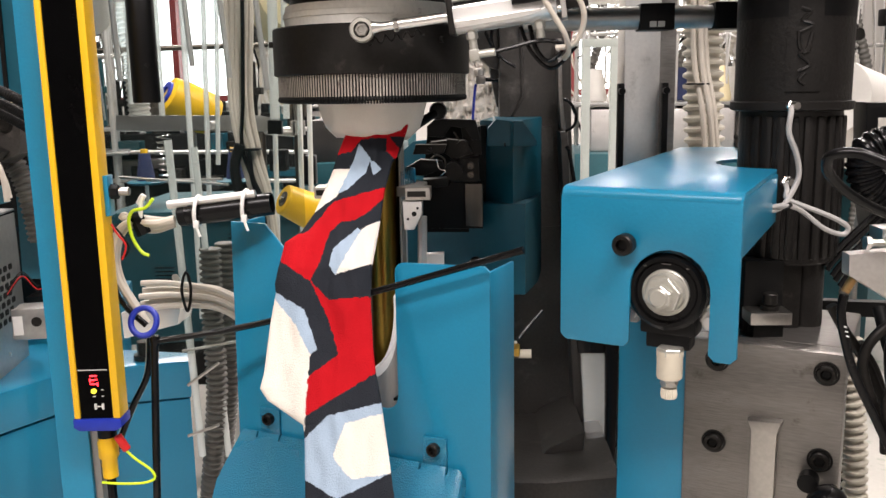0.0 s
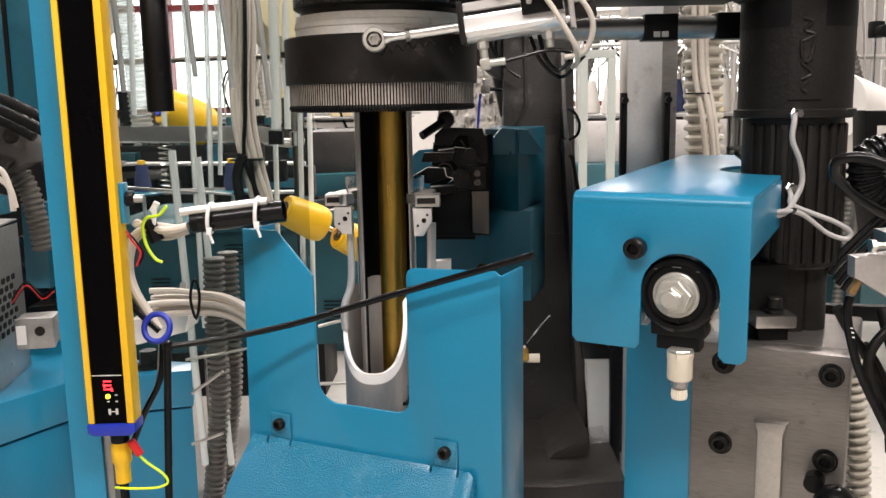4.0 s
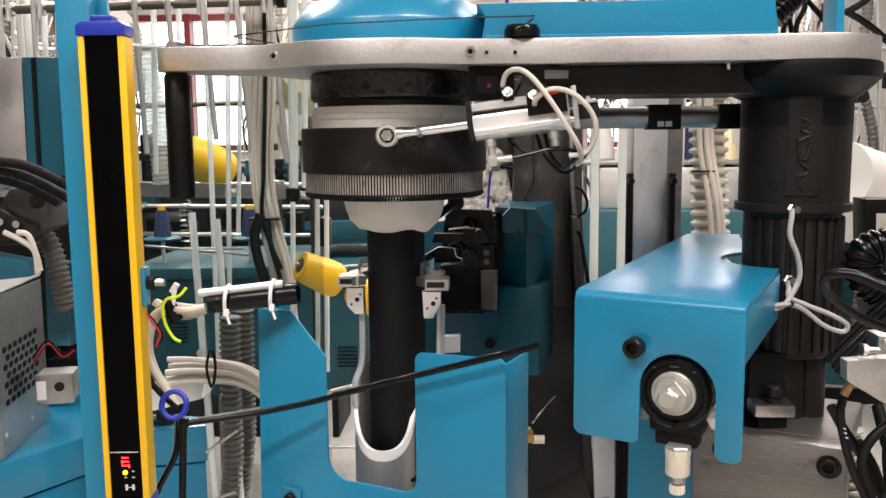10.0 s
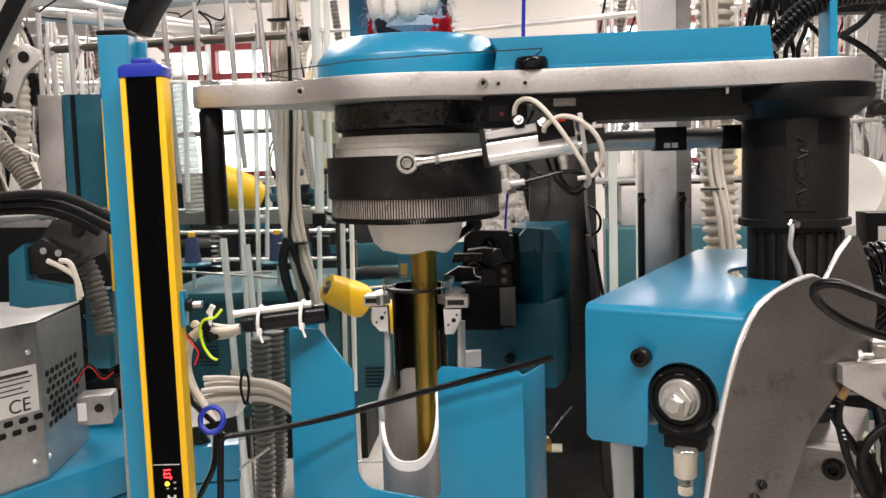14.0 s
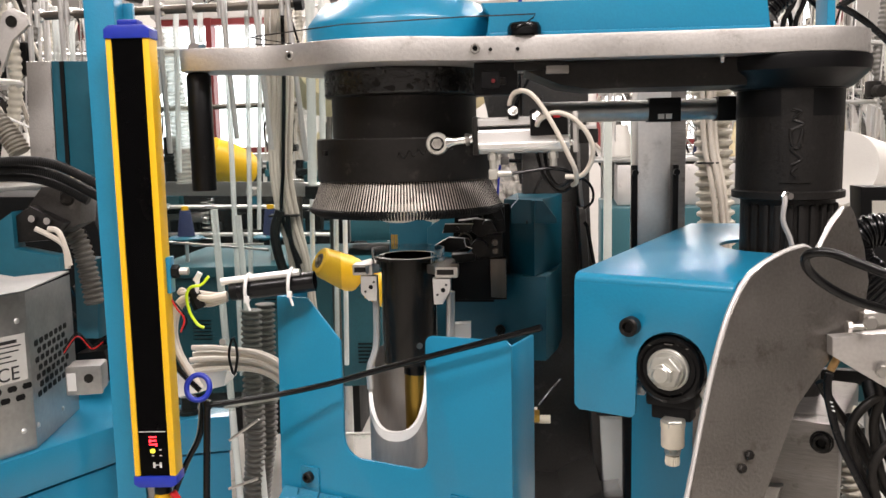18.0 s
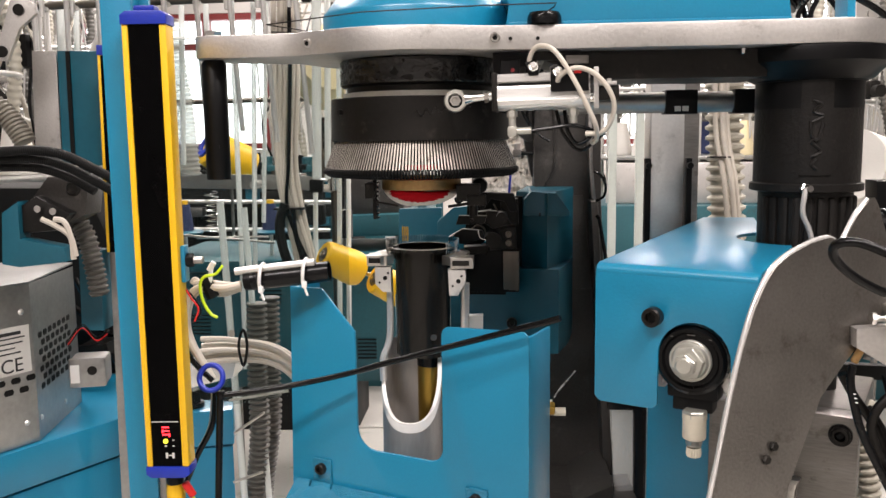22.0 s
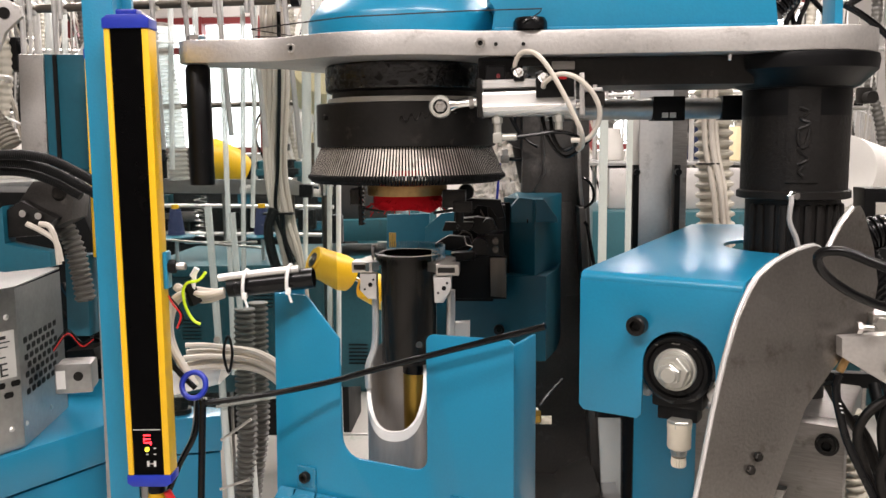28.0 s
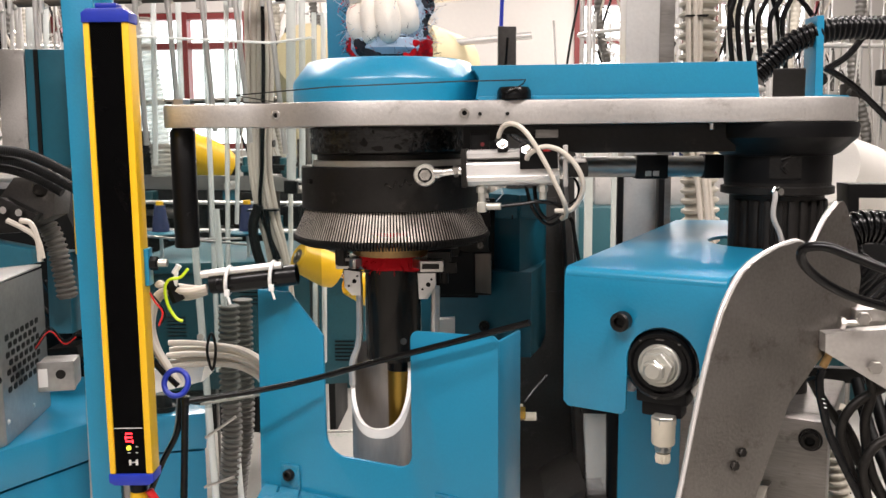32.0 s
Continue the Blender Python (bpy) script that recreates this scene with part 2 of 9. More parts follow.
BLUE = surface("blue_paint", (0.008, 0.205, 0.362), 0.32, 0, 0.10, 5, 420, 0.10, coat=0.3)
BLUE_GRAIN = surface("blue_sparkle_paint", (0.012, 0.20, 0.35), 0.26, 0, 0.12, 5, 900, 0.9, coat=0.5, wear=(0.05, 0.28, 0.42), dirt=-0.02)
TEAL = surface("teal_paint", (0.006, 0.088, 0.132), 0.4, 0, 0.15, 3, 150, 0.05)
YELLOW = surface("yellow_paint", (0.80, 0.47, 0.008), 0.4, 0, 0.06, 6, 200, 0.03)
GLOSS_BLACK = surface("black_window", (0.0012, 0.0012, 0.0014), 0.25, 0, 0.3, 5, 80, 0.0, wear=(0.005, 0.004, 0.004), dirt=-0.04, spec=0.05)
BLACK = surface("black_plastic", (0.003, 0.003, 0.0034), 0.40, 0, 0.3, 8, 200, 0.06, spec=0.2)
MATT = surface("matt_black", (0.005, 0.005, 0.005), 0.55, 0, 0.3, 10, 250, 0.1, wear=(0.02, 0.018, 0.016), dirt=-0.05, spec=0.18)
OXIDE = surface("black_oxide_steel", (0.020, 0.0185, 0.017), 0.42, 0.6, 0.3, 14, 260, 0.06, wear=(0.07, 0.062, 0.055), dirt=-0.03, spec=0.3)
CAST = surface("dark_cast_iron", (0.010, 0.009, 0.0083), 0.40, 0.2, 0.4, 14, 300, 0.25, wear=(0.036, 0.031, 0.027), dirt=-0.04, spec=0.32)
STEEL = surface("steel", (0.52, 0.50, 0.47), 0.32, 1, 0.18, 12, 300, 0.05, wear=(0.30, 0.28, 0.26), dirt=-0.02)
POLISHED = surface("polished_steel", (0.62, 0.58, 0.53), 0.2, 1, 0.14, 40, 500, 0.03, stretch=(1, 1, 0.04))
GREYPLATE = surface("milled_grey_steel", (0.27, 0.255, 0.24), 0.36, 0.9, 0.34, 15, 420, 0.16, stretch=(0.18, 1, 1.6), wear=(0.12, 0.105, 0.092), dirt=-0.02)
ALU = surface("aluminium", (0.70, 0.69, 0.67), 0.32, 0.72, 0.12, 10, 260, 0.05, wear=(0.42, 0.41, 0.39), dirt=-0.04)
CASTALU = surface("cast_aluminium", (0.56, 0.54, 0.52), 0.48, 0.85, 0.15, 12, 340, 0.15, wear=(0.30, 0.28, 0.26), dirt=-0.02)
CHROME = surface("chrome", (0.80, 0.79, 0.77), 0.12, 1, 0.06, 20, 300, 0.0)
ZINC = surface("galvanised_sheet", (0.36, 0.36, 0.35), 0.36, 0.95, 0.2, 18, 120, 0.03)
BRASS = surface("brass", (0.42, 0.27, 0.055), 0.3, 0.95, 0.25, 14, 300, 0.04, stretch=(1, 1, 0.1), wear=(0.22, 0.14, 0.04), dirt=-0.02)
GUNMETAL = surface("dark_tube_steel", (0.12, 0.105, 0.09), 0.33, 0.9, 0.25, 22, 300, 0.03, stretch=(1, 1, 0.06))
TUBEGREY = surface("grey_tube_steel", (0.40, 0.385, 0.37), 0.42, 0.6, 0.2, 18, 280, 0.05, stretch=(1, 1, 0.2))
WHITE = surface("white_paint", (0.80, 0.79, 0.77), 0.5, 0, 0.05, 8, 160, 0.03)
NYLON = surface("ivory_nylon", (0.72, 0.66, 0.54), 0.45, 0, 0.10, 10, 160, 0.03)
CABLE = surface("beige_cable", (0.56, 0.51, 0.44), 0.45, 0, 0.10, 10, 160, 0.0)
GREYCABLE = surface("grey_cable", (0.36, 0.35, 0.34), 0.45, 0, 0.10, 10, 160, 0.0)
RUBBER = surface("black_rubber", (0.004, 0.004, 0.0044), 0.24, 0, 0.3, 12, 160, 0.0, spec=0.25)
LINK_BLUE = surface("blue_plastic", (0.009, 0.027, 0.342), 0.38, 0, 0.15, 12, 160, 0.02)
REDPLASTIC = surface("red_plastic", (0.55, 0.012, 0.012), 0.4, 0, 0.12, 12, 160, 0.02)
WHEELRED = surface("red_rubber", (0.25, 0.013, 0.011), 0.5, 0, 0.12, 12, 220, 0.06)
LIME = surface("lime_plastic", (0.62, 0.85, 0.02), 0.4, 0, 0.08, 12, 160, 0.0)
KNIT_WHITE = surface("cream_knit", (0.80, 0.75, 0.68), 0.9, 0, 0.06, 30, 900, 0.5, spec=0.1)
KNIT_RED = surface("red_knit", (0.46, 0.008, 0.014), 0.9, 0, 0.12, 30, 900, 0.5, spec=0.1)
KNIT_DARK = surface("charcoal_knit", (0.022, 0.025, 0.032), 0.95, 0, 0.15, 30, 900, 0.5, spec=0.1)
KNIT_BLUE = surface("pale_blue_knit", (0.36, 0.46, 0.58), 0.9, 0, 0.08, 30, 900, 0.5, spec=0.1)
HOSE = surface("beige_ribbed_hose", (0.46, 0.43, 0.36), 0.5, 0, 0.12, 8, 120, 0.03)
GREYHOSE = surface("grey_ribbed_hose", (0.10, 0.095, 0.085), 0.5, 0, 0.12, 8, 120, 0.03)
PLATE_STEEL = surface("dull_plate_steel", (0.34, 0.322, 0.304), 0.34, 1, 0.26, 11, 420, 0.12, wear=(0.15, 0.132, 0.118), dirt=0.0)
BLADE_STEEL = surface("blade_steel", (0.42, 0.385, 0.345), 0.50, 0.5, 0.3, 60, 300, 0.05, stretch=(1, 1, 0.35), wear=(0.06, 0.045, 0.035), dirt=0.0, spec=0.3)
FRAMEIRON = surface("grey_cast_iron", (0.056, 0.052, 0.048), 0.40, 0.3, 0.35, 10, 300, 0.18, wear=(0.13, 0.12, 0.11), dirt=-0.03, spec=0.4)
TUBESHINE = surface("drawn_tube_steel", (0.36, 0.325, 0.285), 0.26, 1, 0.2, 30, 400, 0.03, stretch=(1, 1, 0.04))
NUTZINC = surface("zinc_plated_steel", (0.54, 0.53, 0.48), 0.34, 0.65, 0.1, 20, 300, 0.03)
TUBEBLACK = surface("blackened_tube", (0.030, 0.0285, 0.026), 0.24, 0.7, 0.35, 30, 300, 0.04, stretch=(1, 1, 0.05), spec=0.5)
GREASE = surface("black_grease", (0.0035, 0.0033, 0.003), 0.24, 0, 0.4, 40, 190, 0.8, wear=(0.016, 0.014, 0.012), dirt=-0.08, spec=0.6)
EXTRUDED = surface("bright_extruded_aluminium", (0.80, 0.79, 0.77), 0.24, 0.6, 0.06, 14, 300, 0.03, stretch=(0.1, 1, 1))
PALEGREEN = surface("pale_grey_green_paint", (0.52, 0.56, 0.52), 0.45, 0, 0.1, 6, 160, 0.03)
OLDBRASS = surface("oily_brown_brass", (0.36, 0.22, 0.09), 0.36, 0.7, 0.3, 30, 300, 0.05, wear=(0.14, 0.08, 0.03), dirt=-0.02)
BAND = surface("worn_bright_band", (0.78, 0.76, 0.71), 0.38, 0.35, 0.15, 16, 300, 0.1, wear=(0.10, 0.085, 0.07), dirt=-0.06)
REARTEAL = surface("dark_teal_paint", (0.012, 0.075, 0.092), 0.42, 0, 0.25, 4, 150, 0.05, wear=(0.03, 0.05, 0.055), dirt=-0.03)
# unseen side walls: this grey is chosen to cut bounced light
DIMWALL = surface("grey_hall_wall", (0.38, 0.365, 0.35), 0.85, 0, 0.1, 0.8, 30, 0.03)
WALL = surface("cream_wall", (0.54, 0.515, 0.485), 0.85, 0, 0.05, 0.8, 30, 0.03)
# a white ceiling, its colour lowered to bounce less light
CEILING = surface("white_ceiling", (0.46, 0.45, 0.43), 0.9, 0, 0.04, 0.8, 30, 0.03)
FLOOR = surface("pale_floor", (0.52, 0.50, 0.46), 0.4, 0, 0.10, 2.5, 60, 0.03, wear=(0.08, 0.22, 0.10), dirt=-0.02)
CREAM = surface("cream_cone", (0.74, 0.64, 0.40), 0.85, 0, 0.05, 8, 300, 0.15)
CONEWHITE = surface("white_yarn", (0.68, 0.66, 0.62), 0.9, 0, 0.04, 8, 400, 0.2, stretch=(1, 1, 6))
NAVY = surface("navy_yarn", (0.02, 0.03, 0.09), 0.8, 0, 0.1, 8, 400, 0.2, stretch=(1, 1, 6))
ACRYLIC = clear("clear_acrylic", (0.02, 0.03, 0.03), 0.03, 0.86)
ACRYLIC_EDGE = clear("acrylic_edge", (0.86, 0.89, 0.87), 0.12, 0.32)
FILM = clear("clear_film", (0.85, 0.85, 0.85), 0.2, 0.72)
DARKRED = surface("dark_red_frame", (0.16, 0.02, 0.02), 0.5, 0, 0.1, 3, 60, 0.0)
LED_RED = glowing("red_led", (1.0, 0.02, 0.03), 6.0)
LED_YELLOW = glowing("yellow_led", (0.9, 0.8, 0.05), 1.5)
TUBE_GLOW = glowing("lit_tube", (1.0, 0.96, 0.9), 9.0)
DAYLIGHT = glowing("bright_window", (0.95, 0.98, 1.0), 4.0)
PRINT = surface("dark_print", (0.02, 0.02, 0.02), 0.6, 0, 0.1, 10, 100, 0.0)
WINE = surface("dark_red_lens", (0.10, 0.006, 0.008), 0.3, 0, 0.1, 12, 160, 0.0)
PALEHOSE = clear("pale_ribbed_hose", (0.62, 0.60, 0.55), 0.35, 0.45)
DUSTYHOSE = surface("dusty_ribbed_hose", (0.17, 0.155, 0.125), 0.5, 0, 0.2, 8, 120, 0.03)
# white plastic; the grey blotches are shadow of the folds put into the colour
WRAP = surface("crumpled_plastic", (0.74, 0.70, 0.65), 0.30, 0, 0.25, 40, 200, 0.05, wear=(0.28, 0.25, 0.22), dirt=-0.02)
LABEL = surface("silver_label", (0.66, 0.65, 0.62), 0.42, 0.3, 0.05, 10, 100, 0.0)

def streaked(mat, spread):
    """Lets alike pieces differ: each one's own number shifts its grain and stains."""
    nt = mat.node_tree
    info, shift = nt.nodes.new("ShaderNodeObjectInfo"), nt.nodes.new("ShaderNodeCombineXYZ")
    scale = nt.nodes.new("ShaderNodeMath")
    scale.operation = "MULTIPLY"
    scale.inputs[1].default_value = spread
    nt.links.new(info.outputs["Random"], scale.inputs[0])
    nt.links.new(scale.outputs[0], shift.inputs[0])
    mp = [n for n in nt.nodes if n.type == "MAPPING"][0]
    nt.links.new(shift.outputs[0], mp.inputs["Location"])
    for n in nt.nodes:
        if n.type == "TEX_NOISE":
            nt.links.new(mp.outputs[0], n.inputs["Vector"])


streaked(BLADE_STEEL, 40.0)

# ---- the hall ----
def hall():
    part("floor", span(-7, 7, -4, 8, -0.1, 0.0), FLOOR)
    tagged(bpy.data.objects["floor"], "pale worn factory floor with green paint patches", "floor", kind="structure")
    # walls out of view, added grey to hold down the fill light
    for name, dims in (("wall_west", (-7.2, -7, -4, 8, 0, 3.6)), ("wall_east", (7, 7.2, -4, 8, 0, 3.6)), ("wall_south", (-7.2, 7.2, -4.2, -4, 0, 3.6))):
        tagged(part(name, span(*dims), DIMWALL), "unseen grey factory wall, added to limit bounced light", "wall", kind="structure")
    # north wall with two tall bright windows
    bm = bmesh.new()
    edges = [-7.2, -4.2, -2.2, 1.03, 3.4, 7.2]
    heads = (2.57, 2.65)
    for i in (0, 2, 4):
        span(edges[i], edges[i + 1], 8, 8.2, 0, 3.6, bm=bm)
    for i in (1, 3):
        span(edges[i], edges[i + 1], 8, 8.2, 0, 1.2, bm=bm)
        span(edges[i], edges[i + 1], 8, 8.2, heads[i // 2], 3.6, bm=bm)
    tagged(part("wall_north", bm, WALL), "cream factory wall with tall window openings", "wall", kind="structure")
    for n, (x0, x1, z1) in enumerate(((-4.2, -2.2, 2.57), (1.03, 3.4, 2.65)), 1):
        w = thing(f"window_{n}", "bright factory window in a dark red frame", "window", kind="structure")
        bm = bmesh.new()
        for x in (x0 + 0.03, x0 + 1.35, x1 - 0.03):
            span(x - 0.03, x + 0.03, 7.96, 8.1, 1.2, z1, bm=bm)
        part("window_frame", bm, DARKRED, w)
        bm = bmesh.new()
        for z in (1.24, 2.24, z1 - 0.04):
            span(x0 + 0.08, x1 - 0.08, 7.97, 8.09, z - 0.03, z + 0.03, bm=bm)
        part("window_rail", bm, DARKRED, w)
        part("pane", span(x0, x1, 8.12, 8.14, 1.2, z1), DAYLIGHT, w)
    tagged(part("ceiling", span(-7.2, 7.2, -4.2, 8.2, 3.6, 3.75), CEILING), "white factory ceiling", "ceiling", kind="structure")
    first = None
    for lx, ly in LAMPS:
        if first is None:
            first = thing("ceiling_light", "long white ceiling fixture with two lit tubes", "ceiling light", pose(lx, ly, 3.42), "ceiling lights")
            part("housing", span(-0.8, 0.8, -0.13, 0.13, 0.05, 0.18, 0.01), WHITE, first)
            for y in (-0.07, 0.07):
                part("tube", rod(0.014, -0.72, 0.72, 12, m=pose(0, y, 0.03, 0, 90)), TUBE_GLOW, first)
        else:
            copy_thing(first, pose(lx, ly, 3.42))


hall()

# ---- the knitting machine ----
AX, AY = 0.0185, 0.02          # axis of the head and the tubes
COL = (0.372, -0.027)          # axis of the black column


def blue_guard_box():
    """The folded blue cover over the arm's drive: front with an arched cut-out, top with a notch for the column."""
    g = thing("guard_box", "glossy blue folded sheet-metal guard box with arched front cut-out", "machine guard", pose(0.168, -0.174, 0, 0, 0, -29))
    z0, z1, w = 1.1255, 1.233, 0.121
    front = [(0, z1 - 0.006), (0, z0 + 0.004), (0.004, z0), (0.046, z0), (0.05, z0 + 0.004), (0.05, 1.168)]
    front += [(0.0765 + 0.0265 * math.cos(radians(a)), 1.168 + 0.0265 * math.sin(radians(a))) for a in range(170, 9, -16)]
    front += [(0.103, 1.168), (0.103, z0 + 0.002), (0.107, z0 - 0.002), (0.117, z0 - 0.002), (w, z0 + 0.002), (w, z1 - 0.006)]
    part("front_plate", slab(front, 0.003, bevel=0.0008), BLUE, g)
    # top: back left corner shorter, notch where the column passes
    cl = pose(0.168, -0.174, 0, 0, 0, -29).inverted() @ Vector((COL[0], COL[1], 0))
    notch = [(cl.x + 0.058 * math.cos(radians(a)), cl.y + 0.058 * math.sin(radians(a))) for a in range(-88, -221, -12)]
    top = [(0, 0.006), (w, 0.006)] + notch + [(0.022, 0.408), (-0.03, 0.386)]
    part("top_plate", flat(top, z1 - 0.003, z1 + 0.0005, bevel=0.0008), BLUE, g)
    part("side_plate", flat([(0, 0.003), (0.0025, 0.003), (-0.026, 0.38), (-0.0285, 0.38)], z0 + 0.03, z1 - 0.003, bevel=0.0006), BLUE, g)
    part("side_plate", flat([(w, 0.003), (notch[0][0] + 0.001, 0.168), (notch[0][0] - 0.0015, 0.168), (w - 0.0025, 0.003)], 1.192, z1 - 0.003, bevel=0.0006), BLUE, g)
    part("rolled_edge", rod(0.006, 0.0, w, 28, m=pose(0, 0.006, z1 - 0.0055, 0, 90), c=0.0012), BLUE, g)
    s = thing("cap_screw", "black socket cap screw in the blue guard box", "screw", facing(0.2086, -0.1985, 1.197, -29))
    part("head", socket_screw(0.0072, 0.009), OXIDE, s)
    part("socket", hexagon(0.0042, 0.0055), MATT, s)
    # damper hub under the arch
    h = thing("damper_hub", "round black damper hub with large zinc bolt and washer", "hub", facing(0.2375, -0.1995, 1.1655, -27))
    part("body", lathe([(0, -0.02), (0.0245, -0.02), (0.0262, -0.01), (0.0262, 0.006), (0.0235, 0.0085), (0.021, 0.0085), (0.0195, 0.0065), (0, 0.0065)], 40), RUBBER, h)
    part("yoke", join(span(-0.019, 0.019, -0.031, -0.012, -0.018, 0.002, 0.003), span(-0.015, 0.015, -0.041, -0.028, -0.016, 0.0, 0.002)), BLACK, h)
    part("washer", lathe([(0, 0.0065), (0.0155, 0.0065), (0.0155, 0.0092), (0.0148, 0.0098), (0, 0.0098)], 36), NUTZINC, h)
    part("flange_nut", join(lathe([(0, 0.0098), (0.0138, 0.0098), (0.0125, 0.0125), (0, 0.0125)], 32), hexagon(0.0125, 0.0078, m=pose(0, 0, 0.0115, 0, 0, 12))), NUTZINC, h)
    part("bolt_head", join(hexagon(0.0082, 0.0065, m=pose(0, 0, 0.019, 0, 0, 24)), rod(0.0062, 0.025, 0.0272, 20, c=0.001)), NUTZINC, h)
    for x in (-0.027, 0.027):
        part("side_nut", join(hexagon(0.0078, 0.008, m=pose(x, -0.02, -0.014)), rod(0.004, -0.007, -0.001, 16, m=pose(x, -0.02, 0))), ALU, h)
    part("print", span(-0.003, 0.003, 0.0188, 0.0194, 0.0083, 0.0086), GREYPLATE, h)
    for ox in (-0.015, 0.013):
        part("print", span(ox, ox + 0.002, 0.0167, 0.0173, 0.0083, 0.0086), GREYPLATE, h)
    f = thing("nylon_fitting", "ivory nylon push fitting with knurled tip under the hub", "fitting", pose(0.2385, -0.204, 1.1255))
    part("collar", lathe([(0.0090, 0.0), (0.0090, -0.004), (0.0086, -0.005), (0.0086, -0.0185), (0.0080, -0.0195), (0.004, -0.0195), (0, -0.019)], 28), NYLON, f)
    part("hex", hexagon(0.0092, 0.005, m=pose(0, 0, -0.003)), NUTZINC, f)
    part("lock_ring", hexagon(0.0062, 0.0025, m=pose(0, 0, -0.0235)), STEEL, f)
    part("stem", rod(0.0056, -0.025, -0.0185, 20), STEEL, f, "plated steel stem")
    b = lathe([(0, -0.0335), (0.0048, -0.0335), (0.0054, -0.031), (0.005, -0.0265), (0, -0.0265)], 36)
    for k, v in enumerate(b.verts):
        v.co.xy *= 1.06 if math.cos(18 * math.atan2(v.co.y, v.co.x)) > 0 else 0.95
    part("knurled_tip", b, NYLON, f)


def blue_bracket():
    """The U-shaped blue plate in front of the tubes, with its sloping apron."""
    m = pose(-0.08, -0.018, 0, 0, 0, -24.2)
    g = thing("tube_guard", "blue U-shaped sheet-metal guard with chamfered corner", "machine guard", m)
    pts = [(-0.0335, 1.186), (0.0033, 1.186), (0.0405, 1.147), (0.0412, 1.052)]
    pts += [(0.0605 + 0.0193 * math.cos(radians(a)), 1.052 + 0.0193 * math.sin(radians(a))) for a in range(195, 271, 15)]
    pts += [(0.1205 + 0.0135 * math.cos(radians(a)), 1.0462 + 0.0135 * math.sin(radians(a))) for a in range(270, 361, 15)]
    pts += [(0.134, 1.152)] + [(0.142 + 0.008 * math.cos(radians(a)), 1.153 + 0.008 * math.sin(radians(a))) for a in range(180, 89, -15)]
    pts += [(0.214, 1.163), (0.219, 1.159), (0.2185, 0.80), (-0.043, 0.80)]
    part("front_plate", slab(pts, 0.0032, bevel=0.0009), BLUE, g)
    part("side_flange", span(0.2155, 0.2187, 0.0028, 0.052, 0.80, 1.1585, 0.0012), BLUE, g)
    part("side_flange", span(-0.0365, -0.0335, 0.0034, 0.05, 0.80, 1.184, 0.0012), BLUE, g)
    for x in (0.0, 0.169):
        part("mounting_tab", span(x - 0.011, x + 0.011, -0.0028, -0.0002, 0.99, 1.016, 0.001), BLUE_GRAIN, g)
        s = part("socket_screw", socket_screw(0.0054, 0.006, m=facing(x, -0.0026, 1.006)), OXIDE, g, "black socket screw")
        part("socket", hexagon(0.003, 0.0035, m=facing(x, -0.0026, 1.006)), MATT, s)
    # apron: a sloping sheet with two slots at each tab
    a = thing("apron", "sloping blue apron sheet with sparkling textured paint", "machine guard", m @ pose(0, -0.0035, 0.992, 62, 0, 0))
    out = [(-0.03, 0), (-0.0135, 0), (-0.0135, -0.006), (-0.0115, -0.006), (-0.0115, 0), (0.0115, 0), (0.0115, -0.006), (0.0135, -0.006), (0.0135, 0),
           (0.1555, 0), (0.1555, -0.006), (0.1575, -0.006), (0.1575, 0), (0.1805, 0), (0.1805, -0.006), (0.1825, -0.006), (0.1825, 0), (0.192, 0), (0.196, -0.004),
           (0.196, -0.20), (-0.045, -0.20), (-0.045, -0.05)]
    part("sheet", flat([(x, y) for x, y in out], -0.0015, 0.0015, bevel=0.0006), BLUE_GRAIN, a)
    part("return_lip", span(0.1935, 0.1960, -0.20, -0.006, -0.012, -0.0016, 0.0006), BLUE_GRAIN, a)


